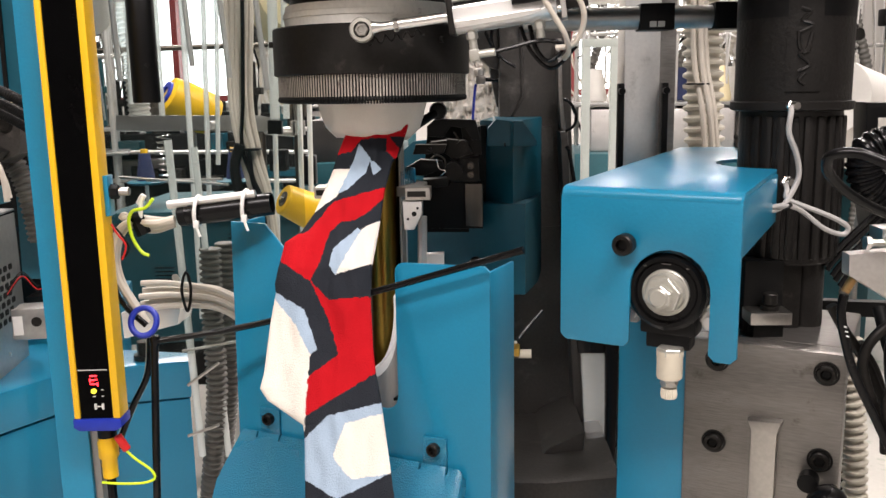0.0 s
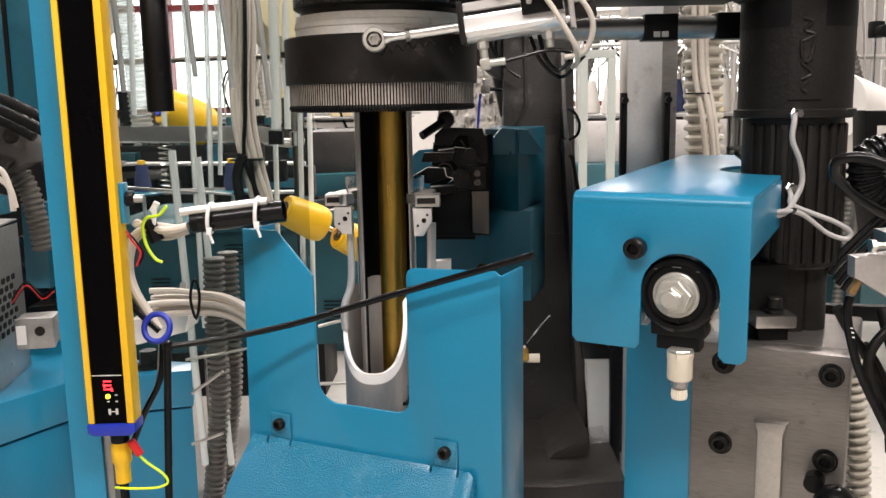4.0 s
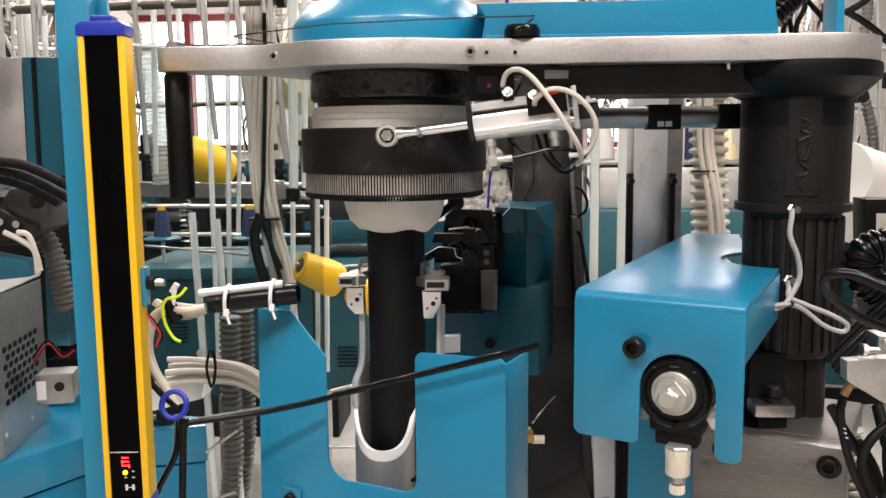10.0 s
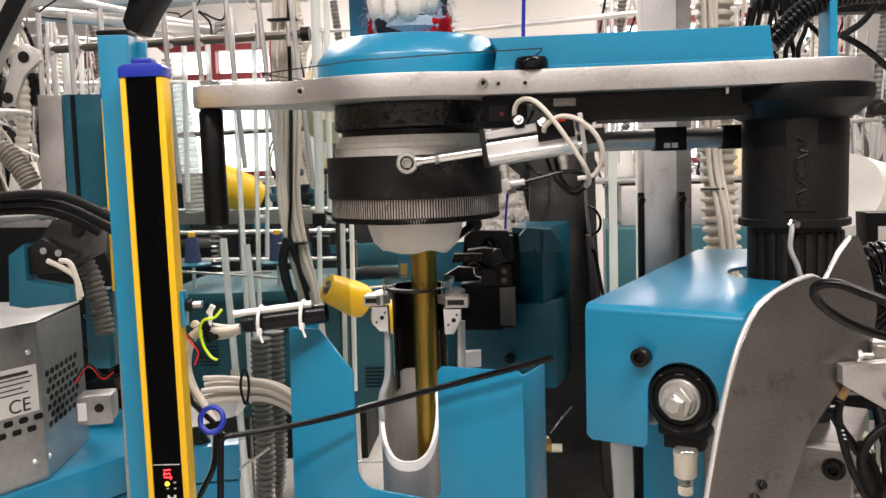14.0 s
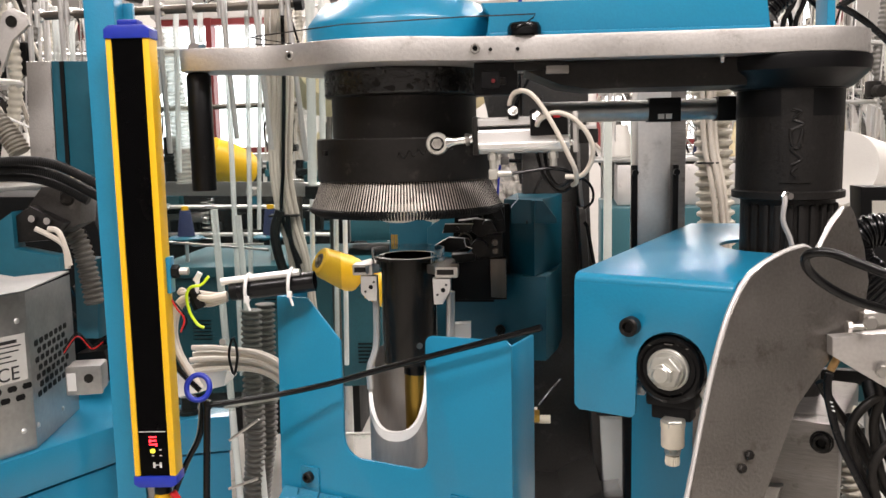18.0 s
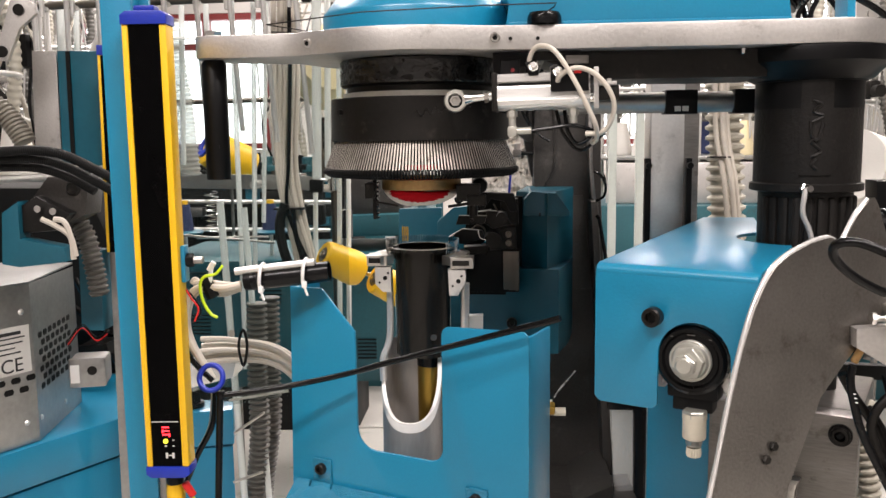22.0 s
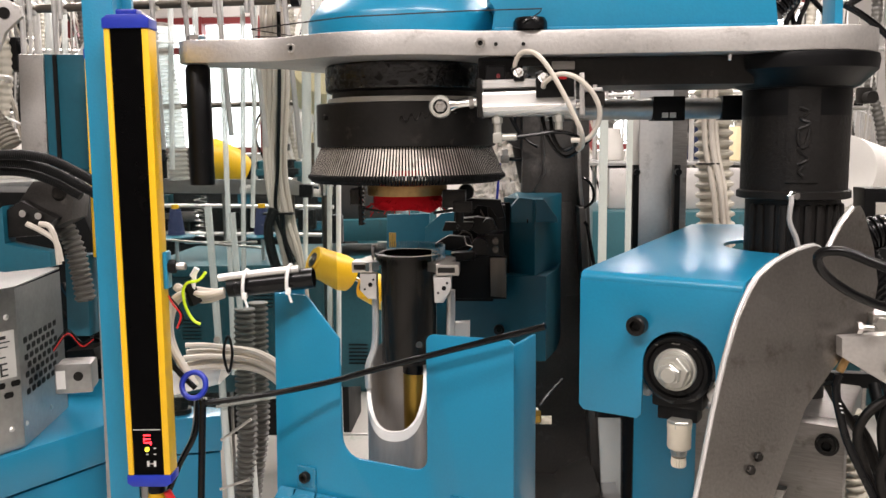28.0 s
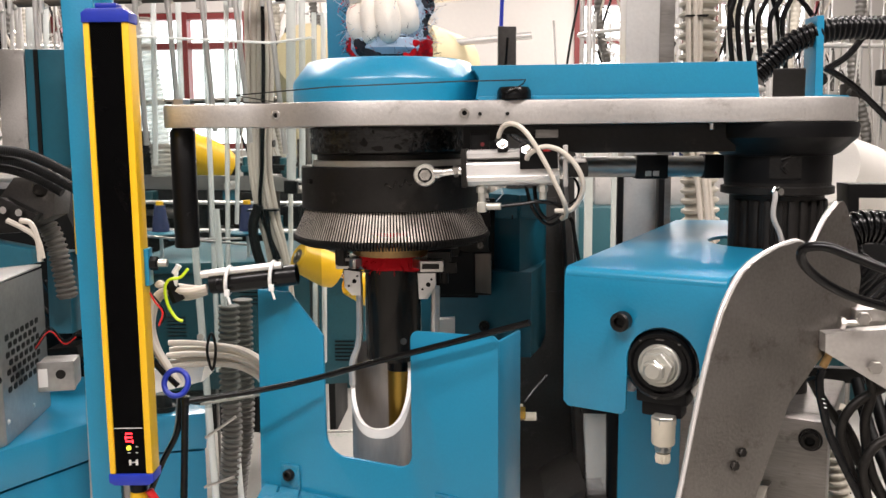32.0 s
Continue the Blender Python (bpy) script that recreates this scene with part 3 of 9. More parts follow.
def grey_block():
    """The milled steel plate under the guard box, with cap screws and a rib."""
    m = pose(0.372, -0.125, 0, 0, 0, -27)
    g = thing("base_plate", "milled grey steel machine plate with cap screws and raised rib", "machine plate", m)
    part("plate", span(-0.104, 0.0165, 0, 0.022, 0.60, 1.098, 0.003), GREYPLATE, g)
    part("ledge", span(-0.1, 0.0165, 0.022, 0.14, 1.07, 1.098, 0.003), GREYPLATE, g)
    b = bmesh.new()
    slab([(-0.0515, 1.039), (-0.0255, 1.041), (-0.0285, 1.030), (-0.0295, 0.80), (-0.0495, 0.80), (-0.0485, 1.030)], 0.012, b, pose(0, -0.011, 0), 0.003)
    part("rib", b, STEEL, g, "bright worn steel rib")
    for x, z in ((-0.0785, 1.0125), (-0.078, 1.082), (0.003, 1.082), (0.002, 1.012)):
        part("counterbore", lathe([(0.0095, -0.0005), (0.0095, 0.0012), (0.0078, 0.0012), (0.0078, -0.0005)], 28, m=facing(x, 0, z)), CAST, g)
        s = part("socket_screw", socket_screw(0.0074, 0.006, m=facing(x, 0.0002, z)), OXIDE, g, "black socket cap screw")
        part("socket", hexagon(0.0041, 0.0035, m=facing(x, 0.0002, z)), MATT, s)
    k = thing("ball_knob", "shiny black ball knob on a steel stem", "knob", m @ pose(0.012, -0.004, 0.992))
    part("ball", lathe([(0, -0.015)] + [(0.015 * math.cos(radians(a)), 0.015 * math.sin(radians(a))) for a in range(-75, 76, 15)] + [(0, 0.015)], 28, m=pose(0.0, -0.03, 0)), RUBBER, k)
    part("stem", rod(0.005, 0, 0.022, 16, m=pose(0, -0.002, 0, 90)), BLACK, k)
    part("cap", rod(0.0075, 0, 0.012, 20, m=pose(-0.016, -0.004, 0.007, 90)), BLACK, k)
    # blue plate beside it
    p = thing("side_cover", "flat blue painted steel cover plate", "machine guard", pose(0.281, -0.079, 0, 0, 0, -29))
    part("plate", span(-0.059, -0.001, 0.002, 0.016, 0.60, 1.2, 0.0015), BLUE, p)
    part("return_flange", span(-0.059, -0.0565, 0.016, 0.04, 0.60, 1.2, 0.0008), BLUE, p)


def column():
    c = thing("column", "black ribbed machine column with worn oily finish", "machine column", pose(COL[0], COL[1], 0))
    part("upper_sleeve", lathe([(0.0455, 1.2855), (0.0455, 1.3605), (0.03, 1.3605)], 56), CAST, c)
    part("collar", lathe([(0.0455, 1.2775), (0.0485, 1.2785), (0.0485, 1.2845), (0.0455, 1.2855)], 56), CAST, c)
    part("guide_bar", rod(0.0138, 1.098, 1.158, 36, m=pose(0.016, -0.013, 0)), CAST, c)
    part("gib", span(-0.044, -0.012, -0.040, 0.03, 1.098, 1.158, 0.002), MATT, c)
    part("gib", span(-0.012, 0.006, -0.030, 0.03, 1.098, 1.158, 0.002), OXIDE, c)
    part("lower_sleeve", lathe([(0.0385, 1.153), (0.0405, 1.155), (0.0405, 1.2775), (0.0455, 1.2777)], 56), CAST, c)
    rib = part("rib", span(0.0375, 0.0432, -0.0034, 0.0034, 1.158, 1.2735, 0.0026), CAST, c)
    rib.matrix_basis = pose(0, 0, 0, 0, 0, -160)
    for a in range(-146, 40, 14):
        same(rib, pose(0, 0, 0, 0, 0, a))
    # raised panel with worn cast relief
    b = lathe([(0.0458, 1.292), (0.0468, 1.293), (0.0468, 1.384), (0.0458, 1.385)], 10, a0=-116, a1=-84)
    part("relief_panel", b, CAST, c)
    b = bmesh.new()
    for z, kind in ((1.347, 0), (1.331, 1), (1.3165, 2), (1.303, 3)):
        way = {0: [(-0.004, 0.009), (0.003, 0.006), (-0.003, 0.0), (0.005, -0.004), (-0.004, -0.009)], 1: [(-0.005, 0.008), (-0.004, -0.004), (0.001, -0.008), (0.005, 0.007), (0.003, -0.008)],
               2: [(0.004, 0.008), (-0.004, 0.005), (0.004, -0.003), (-0.004, -0.008)], 3: [(0.001, 0.004), (-0.003, -0.001), (0.001, -0.005)]}[kind]
        pts = []
        for x, dz in way:
            a = radians(-100) + x / 0.047
            pts.append((0.0472 * math.cos(a), 0.0472 * math.sin(a), z + dz))
        cable(pts, 0.0014, 6, 5, b)
    part("cast_relief", b, CAST, c, "worn raised cast relief")
    part("foot_block", span(-0.0445, -0.0115, -0.062, -0.038, 1.1095, 1.1198, 0.0015), STEEL, c)
    part("foot_spacer", span(-0.040, -0.016, -0.056, -0.04, 1.098, 1.1095, 0.001), MATT, c)
    part("foot_screw", join(rod(0.0075, 1.1198, 1.1235, 20, m=pose(-0.026, -0.05, 0)), rod(0.0058, 1.1235, 1.1335, 20, m=pose(-0.026, -0.05, 0), c=0.001)), OXIDE, c)
    w = thing("sensor_cable", "grey sensor cable looping from two screw plugs", "cable")
    b = cable([(0.356, -0.0705, 1.282), (0.353, -0.082, 1.278), (0.351, -0.085, 1.262), (0.358, -0.084, 1.245), (0.361, -0.083, 1.228), (0.354, -0.086, 1.213), (0.344, -0.095, 1.205), (0.333, -0.10, 1.203)], 0.0022)
    part("lead", b, GREYCABLE, w)
    b = cable([(0.3565, -0.066, 1.222), (0.353, -0.082, 1.218), (0.352, -0.086, 1.211), (0.365, -0.088, 1.205), (0.385, -0.09, 1.197), (0.398, -0.09, 1.189), (0.395, -0.09, 1.183), (0.38, -0.09, 1.188), (0.36, -0.092, 1.203), (0.345, -0.098, 1.207), (0.333, -0.10, 1.206)], 0.0020)
    part("lead", b, GREYCABLE, w)
    for x, y, z in ((0.356, -0.0705, 1.282), (0.3565, -0.066, 1.222)):
        part("plug", join(hexagon(0.0048, 0.004, m=facing(x, y, z, 18)), rod(0.003, 0.003, 0.009, 14, m=facing(x, y, z, 18))), CHROME, w)
    part("tie", cable([(0.349, -0.093, 1.207), (0.3475, -0.099, 1.2045), (0.351, -0.0985, 1.208)], 0.0012, 6, 6, closed=True), BLACK, w)


def head():
    """The arm with the needle head: the part that rides down the column at the end."""
    h = thing("knitting_head", "machine head arm with blue covers on a worn aluminium plate", "machine head")
    out = [(-0.181, -0.03), (-0.179, -0.046), (-0.168, -0.053), (-0.105, -0.056), (-0.082, -0.060), (-0.066, -0.072)]
    out += arc(AX, AY, 0.122, -128, -62, 10) + [(0.092, -0.0845), (0.13, -0.082), (0.35, -0.088)]
    out += arc(COL[0], COL[1], 0.064, -88, 84, 12) + [(0.33, 0.045), (0.12, 0.09)] + arc(AX, AY, 0.118, 40, 150, 8) + [(-0.10, 0.03), (-0.174, 0.0)]
    part("arm_plate", flat(out, 1.402, 1.4225, bevel=0.0018), CASTALU, h, "worn cast aluminium arm plate")
    for x, y in ((-0.072, -0.0655), (0.092, -0.0835)):
        s = part("plate_screw", socket_screw(0.0042, 0.005, m=facing(x, y, 1.412)), STEEL, h, "small steel screw")
        part("socket", hexagon(0.0023, 0.003, m=facing(x, y, 1.412)), MATT, s)
    for x, y in ((0.128, -0.0825), (0.105, -0.0845)):
        part("plug_hole", rod(0.0016, 0, 0.0012, 12, m=facing(x, y, 1.411)), MATT, h)
    # grip
    part("grip", lathe([(0, 1.2925), (0.0108, 1.2925), (0.0113, 1.2935), (0.0113, 1.3985), (0.0085, 1.4025), (0, 1.4025)], 28, m=pose(-0.1675, -0.032, 0)), BLACK, h, "black plastic grip")
    part("grip_hole", rod(0.0018, 0, 0.0012, 12, m=facing(-0.1615, -0.0415, 1.3235, 30)), MATT, h)
    part("grip_nut", hexagon(0.0085, 0.006, m=pose(-0.1675, -0.032, 1.4225)), STEEL, h)
    # blue covers
    part("round_cover", lathe([(0.0, 1.4628), (0.073, 1.4628), (0.0775, 1.4612), (0.0905, 1.4445), (0.0915, 1.442), (0.0915, 1.4235), (0.0885, 1.4225)], 72, m=pose(AX, AY, 0)), BLUE, h)
    b = bmesh.new()
    slab([(0.101, 1.4235), (0.3425, 1.4235), (0.3385, 1.4535), (0.097, 1.4525), (0.104, 1.442)], 0.105, b, pose(0, -0.066, 0), 0.0022)
    part("arm_cover", b, BLUE, h)
    part("arm_cover_lip", span(0.104, 0.341, -0.0695, -0.066, 1.4228, 1.4265, 0.001), BLUE, h)
    part("rubber_boot", join(lathe([(0.0145, 1.4235), (0.0145, 1.43), (0.0125, 1.4335), (0.0, 1.4345)], 28, m=pose(0.134, -0.072, 0)), span(0.122, 0.146, -0.074, -0.066, 1.4235, 1.4315, 0.002)), RUBBER, h)
    part("feeler_wire", cable([(-0.108, -0.05, 1.4245), (-0.066, -0.062, 1.422), (-0.11, -0.058, 1.430), (-0.02, -0.092, 1.4345), (0.08, -0.093, 1.4375), (0.143, -0.091, 1.4385), (0.141, -0.089, 1.4355), (0.128, -0.086, 1.428)], 0.0006, 5, 1), OXIDE, h)
    part("upright", span(-0.052, -0.024, 0.085, 0.11, 1.44, 1.535, 0.0015), BLUE, h)
    # underside: drive housing, column cap, sensor cylinder
    slabm = pose(0, -0.062, 0)
    part("drive_housing", slab([(0.135, 1.4015), (0.135, 1.394), (0.165, 1.381), (0.19, 1.377), (0.325, 1.377), (0.325, 1.4015)], 0.09, m=slabm, bevel=0.002), OXIDE, h)
    part("housing_clip", span(0.125, 0.165, -0.068, -0.062, 1.394, 1.4015, 0.001), OXIDE, h)
    part("pin", rod(0.0022, 1.396, 1.4018, 12, m=pose(0.302, -0.068, 0), c=0.0005), CHROME, h)
    part("column_cap", lathe([(0.0655, 1.4015), (0.0665, 1.397), (0.0655, 1.389), (0.0515, 1.3755), (0.0478, 1.374), (0.0478, 1.3735), (0.0457, 1.373), (0.0457, 1.35)], 56, m=pose(COL[0], COL[1], 0)), BLACK, h)
    part("sensor_tube", rod(0.0105, 0.155, 0.350, 28, m=pose(0, 0.06, 1.3605, 0, 90)), ZINC, h, "grey aluminium profile cylinder")
    for x in (0.2753, 0.342):
        part("sensor_clip", span(x - 0.0155, x + 0.0155, 0.0475, 0.072, 1.3487, 1.3725, 0.001), BLACK, h)
    for x in (0.2713, 0.2788):
        part("sensor_window", span(x - 0.003, x + 0.003, 0.0467, 0.0475, 1.3515, 1.3565), LABEL, h)
    part("neck", lathe([(0.072, 1.402), (0.0765, 1.4), (0.0768, 1.3785), (0.074, 1.3765), (0.0705, 1.3765), (0.0705, 1.31)], 64, m=pose(AX, AY, 0)), OXIDE, h, "oily black neck sleeve")
    b = lathe([(0.0745, 1.4018)] + [(0.0768, 1.4 - 0.0021 * i) for i in range(11)] + [(0.0735, 1.3768)], 200)
    for p in b.verts:
        k = noise.noise(p.co * 160) + 0.7 * noise.noise(Vector((p.co.x * 60, p.co.y * 60, p.co.z * 420)))
        p.co.x *= 1 + 0.009 * k
        p.co.y *= 1 + 0.009 * k
    part("grease", b, GREASE, h, "thick uneven black grease", Matrix.Translation((AX, AY, 0)), 80)
    part("pale_tag", span(0.1525, 0.172, -0.0705, -0.066, 1.3905, 1.3975, 0.0006), GREYPLATE, h)
    part("under_block", span(0.09, 0.128, -0.066, -0.03, 1.374, 1.4015, 0.001), BLACK, h)
    part("under_plate", span(0.0965, 0.118, -0.07, -0.05, 1.3822, 1.3885, 0.001), OXIDE, h)
    part("status_led", rod(0.0018, 0, 0.002, 14, m=facing(0.107, -0.074, 1.3855)), WINE, h)
    part("sensor_block", span(0.0965, 0.113, -0.074, -0.06, 1.379, 1.3945, 0.001), BLACK, h)
    return h


BLADES = []


def jaw_ring():
    """The toothed jaw ring under the head and the little air cylinder that turns it."""
    r = thing("jaw_ring", "black steel collar with a ring of bright jaw blades", "knitting ring", pose(AX, AY, 0))
    sb = thing("sliding_band", "worn silver band that slides inside the black collar", "ring", pose(AX, AY, 0))
    part("band", lathe([(0.0708, 1.3715), (0.0742, 1.371), (0.0752, 1.366), (0.0752, 1.335), (0.0708, 1.334)], 72), BAND, sb)
    part("lip", lathe([(0.0752, 1.3652), (0.0762, 1.3648), (0.0762, 1.3605), (0.0752, 1.36)], 72), BAND, sb)
    part("collar", lathe([(0.0770, 1.3525), (0.085, 1.3525), (0.0862, 1.3512), (0.0862, 1.3135), (0.0852, 1.3125), (0.072, 1.3125)], 80), OXIDE, r)
    for a in (196, 318):
        part("stud", rod(0.0026, 0.0855, 0.0895, 12, m=Matrix.Rotation(radians(a), 4, "Z") @ pose(0, 0, 1.3395, 0, 90)), OXIDE, r)
    part("core", lathe([(0.0745, 1.3125), (0.0755, 1.303), (0.074, 1.2945), (0.046, 1.2905), (0.044, 1.31)], 56), MATT, r)
    # one blade hangs from its pin at the collar; the same mesh all round
    b = bmesh.new()
    slab([(0.0, 0.0095), (0.0032, 0.009), (0.0032, -0.0185), (0.0042, -0.0205), (0.0038, -0.0225), (0.0018, -0.0238), (-0.004, -0.0246), (-0.0065, -0.0235), (-0.002, -0.0205), (-0.001, -0.002)], 0.0014, b, pose(0, -0.0007, 0))
    n = 200
    blade = None
    for i in range(n):
        turn = Matrix.Rotation(2 * math.pi * i / n, 4, "Z") @ pose(0.0798, 0, 1.3135)
        if blade is None:
            blade = part("blade", b, BLADE_STEEL, r, m=turn, sharp=20)
            blade.data.materials.append(MATT)
            for f in blade.data.polygons:
                if f.center.z < -0.0192 or abs(f.normal.y) > 0.7:
                    f.material_index = 1
            o = blade
        else:
            o = same(blade, turn)
        BLADES.append((o, 2 * math.pi * i / n))
    part("eye_stud", rod(0.0040, 0.083, 0.100, 16, m=Matrix.Rotation(radians(273.2), 4, "Z") @ pose(0, 0, 1.3455, 0, 90)), MATT, r)
    c = thing("air_cylinder", "small aluminium air cylinder with grey hoses", "pneumatic cylinder", pose(0.093, -0.088, 1.355, 0, -7, -6))
    # extruded body: a round barrel below, a grooved rail above
    prof = [(-0.012, -0.006)] + [(-0.0005 + 0.0125 * math.cos(radians(a)), -0.004 + 0.0115 * math.sin(radians(a))) for a in range(195, 346, 15)]
    prof += [(0.012, -0.006), (0.012, 0.0155), (0.007, 0.0155), (0.007, 0.0125), (0.003, 0.0125), (0.003, 0.0155), (-0.0035, 0.0155), (-0.0085, 0.0148), (-0.0105, 0.0125), (-0.0105, 0.0085), (-0.0085, 0.0075), (-0.0085, 0.0052), (-0.0118, 0.0045), (-0.0128, 0.002)]
    part("body", slab(prof, 0.0765, m=Matrix(((0, 1, 0, 0.002), (1, 0, 0, 0), (0, 0, 1, 0), (0, 0, 0, 1))), bevel=0.0006), EXTRUDED, c)
    part("body_groove", span(0.003, 0.046, -0.0092, -0.0086, 0.0054, 0.0074), MATT, c)
    part("end_cap", span(-0.0025, 0.0022, -0.0132, 0.0132, -0.0158, 0.0165, 0.0018), OXIDE, c)
    part("gland", rod(0.0085, -0.003, 0.0, 24, m=pose(0, 0, 0.0, 0, 90)), OXIDE, c)
    part("valve_block", span(0.0465, 0.0775, -0.0158, -0.006, -0.0012, 0.0150, 0.001), BLACK, c)
    for x, y, z in ((0.0325, -0.0135, 0.0175), (0.0525, -0.0165, 0.0125)):
        b = part("port_block", join(box((0.0088, 0.012, 0.0095), (x, y + 0.006, z), 0.0016), rod(0.0034, 0, 0.0045, 14, m=pose(x - 0.002, y + 0.004, z + 0.003, 25, -20))), BLACK, c)
        part("port_screw", join(rod(0.0042, -0.001, 0.0015, 18, m=pose(x, y, z + 0.002, 65)), hexagon(0.0032, 0.003, m=pose(x, y, z + 0.002, 65) @ pose(0, 0, 0.001))), CHROME, b, "bright hexagon screw")
    part("end_plate", span(0.0815, 0.0855, -0.017, 0.012, -0.016, 0.0175, 0.0008), CASTALU, c)
    part("stop_arm", join(span(0.0855, 0.1, -0.006, 0.006, 0.003, 0.006, 0.0006), rod(0.0018, 0.006, 0.0085, 12, m=pose(0.094, 0, 0))), CASTALU, c)
    part("stop_block", span(0.0858, 0.102, -0.004, 0.008, -0.009, 0.0028, 0.001), OXIDE, c)
    part("rear_stud", rod(0.003, 0.0785, 0.0815, 14, m=pose(0, -0.004, -0.008, 0, 90)), CHROME, c)
    part("elbow_fitting", join(join(hexagon(0.0046, 0.005, m=pose(0.0135, -0.004, -0.0205)), rod(0.0032, -0.030, -0.0135, 14, m=pose(0.0135, -0.004, 0))), join(box((0.0078, 0.009, 0.0090), (0.0135, -0.004, -0.0325), 0.0016), rod(0.0030, 0.0, 0.0135, 16, m=pose(0.016, -0.004, -0.0322, 0, 90), c=0.0005))), NUTZINC, c, "plated brass elbow fitting")
    part("elbow_fitting", join(hexagon(0.0044, 0.005, m=pose(0.0645, -0.004, -0.0205)), rod(0.0032, -0.027, -0.0135, 14, m=pose(0.0645, -0.004, 0))), NUTZINC, c, "plated brass fitting")
    part("thin_hose", cable([(0.029, -0.004, -0.0322), (0.046, -0.004, -0.0305), (0.06, -0.004, -0.029), (0.074, -0.002, -0.031), (0.084, 0.004, -0.036)], 0.0015), RUBBER, c)
    part("grey_hose", cable([(0.0302, -0.0095, 0.022), (0.0295, -0.0105, 0.0265), (0.0330, -0.013, 0.0335), (0.0400, -0.017, 0.036), (0.0485, -0.021, 0.0325), (0.0575, -0.024, 0.0215), (0.0680, -0.025, 0.0030), (0.0760, -0.024, -0.0140), (0.0825, -0.020, -0.0290), (0.0835, -0.008, -0.040), (0.080, 0.006, -0.044)], 0.00205, 12), CABLE, c)
    part("red_tab", span(0.0655, 0.0715, -0.0168, -0.0140, 0.0128, 0.0165, 0.0008), REDPLASTIC, c)
    part("sensor_lead", cable([(0.057, 0.004, -0.016), (0.0595, 0.004, -0.033), (0.0665, 0.006, -0.044), (0.076, 0.006, -0.041), (0.081, 0.006, -0.034)], 0.0017), RUBBER, c)
    part("sensor_lead", cable([(0.05, 0.006, -0.016), (0.056, 0.006, -0.036), (0.07, 0.012, -0.05), (0.09, 0.02, -0.036)], 0.0015), RUBBER, c)
    part("grey_hose", cable([(0.0525, -0.0165, 0.0070), (0.0535, -0.019, 0.0100), (0.0580, -0.021, 0.0135), (0.0650, -0.0215, 0.0165), (0.0730, -0.0215, 0.0160), (0.0825, -0.021, 0.0113), (0.0925, -0.020, 0.0002), (0.0975, -0.017, -0.0132), (0.0950, -0.013, -0.0260), (0.0875, -0.010, -0.0355), (0.0745, -0.008, -0.0362)], 0.0021, 12), CABLE, c)
    # piston rod with its eye
    p = thing("piston_rod", "bright piston rod with a round eye", "piston rod", pose(0.0, -0.0765, 1.3455))
    part("eye", lathe([(0.0062, -0.0045), (0.0088, -0.0042), (0.0098, -0.002), (0.0098, 0.002), (0.0088, 0.0042), (0.0062, 0.0045)], 32, m=facing(0, -0.006, 0), closed=True), NUTZINC, p)
    part("eye_bolt", join(lathe([(0, 0.003), (0.0022, 0.003), (0.0028, 0.0062), (0.0042, 0.0062), (0.0042, 0.0)], 24, m=facing(0, -0.006, 0)), lathe([(0.0, -0.002), (0.0050, -0.002), (0.0050, 0.0042), (0.0, 0.0042)], 6, m=facing(0, -0.006, 0))), STEEL, p)
    part("shank", join(rod(0.0035, 0.008, 0.026, 16, m=pose(0, -0.006, 0, 0, 83)), rod(0.0056, 0.008, 0.0145, 16, m=pose(0, -0.006, 0, 0, 83), r2=0.0036)), CHROME, p)
    part("lock_nut", hexagon(0.0052, 0.004, m=pose(0, -0.006, 0, 0, 83) @ pose(0, 0, 0.0245)), STEEL, p)
    part("rod", rod(0.0042, 0.027, 0.085, 18, m=pose(0, -0.006, 0, 0, 83)), CHROME, p)
    s = thing("return_spring", "small black coil spring at the collar", "spring", pose(0.0215, -0.071, 1.336))
    part("coil", cable([(0.0012 * i, 0.0028 * math.cos(i * 0.9), 0.0028 * math.sin(i * 0.9) + 0.0002 * i) for i in range(42)], 0.0006, 5, 1), OXIDE, s)
    return r, c, p, sb


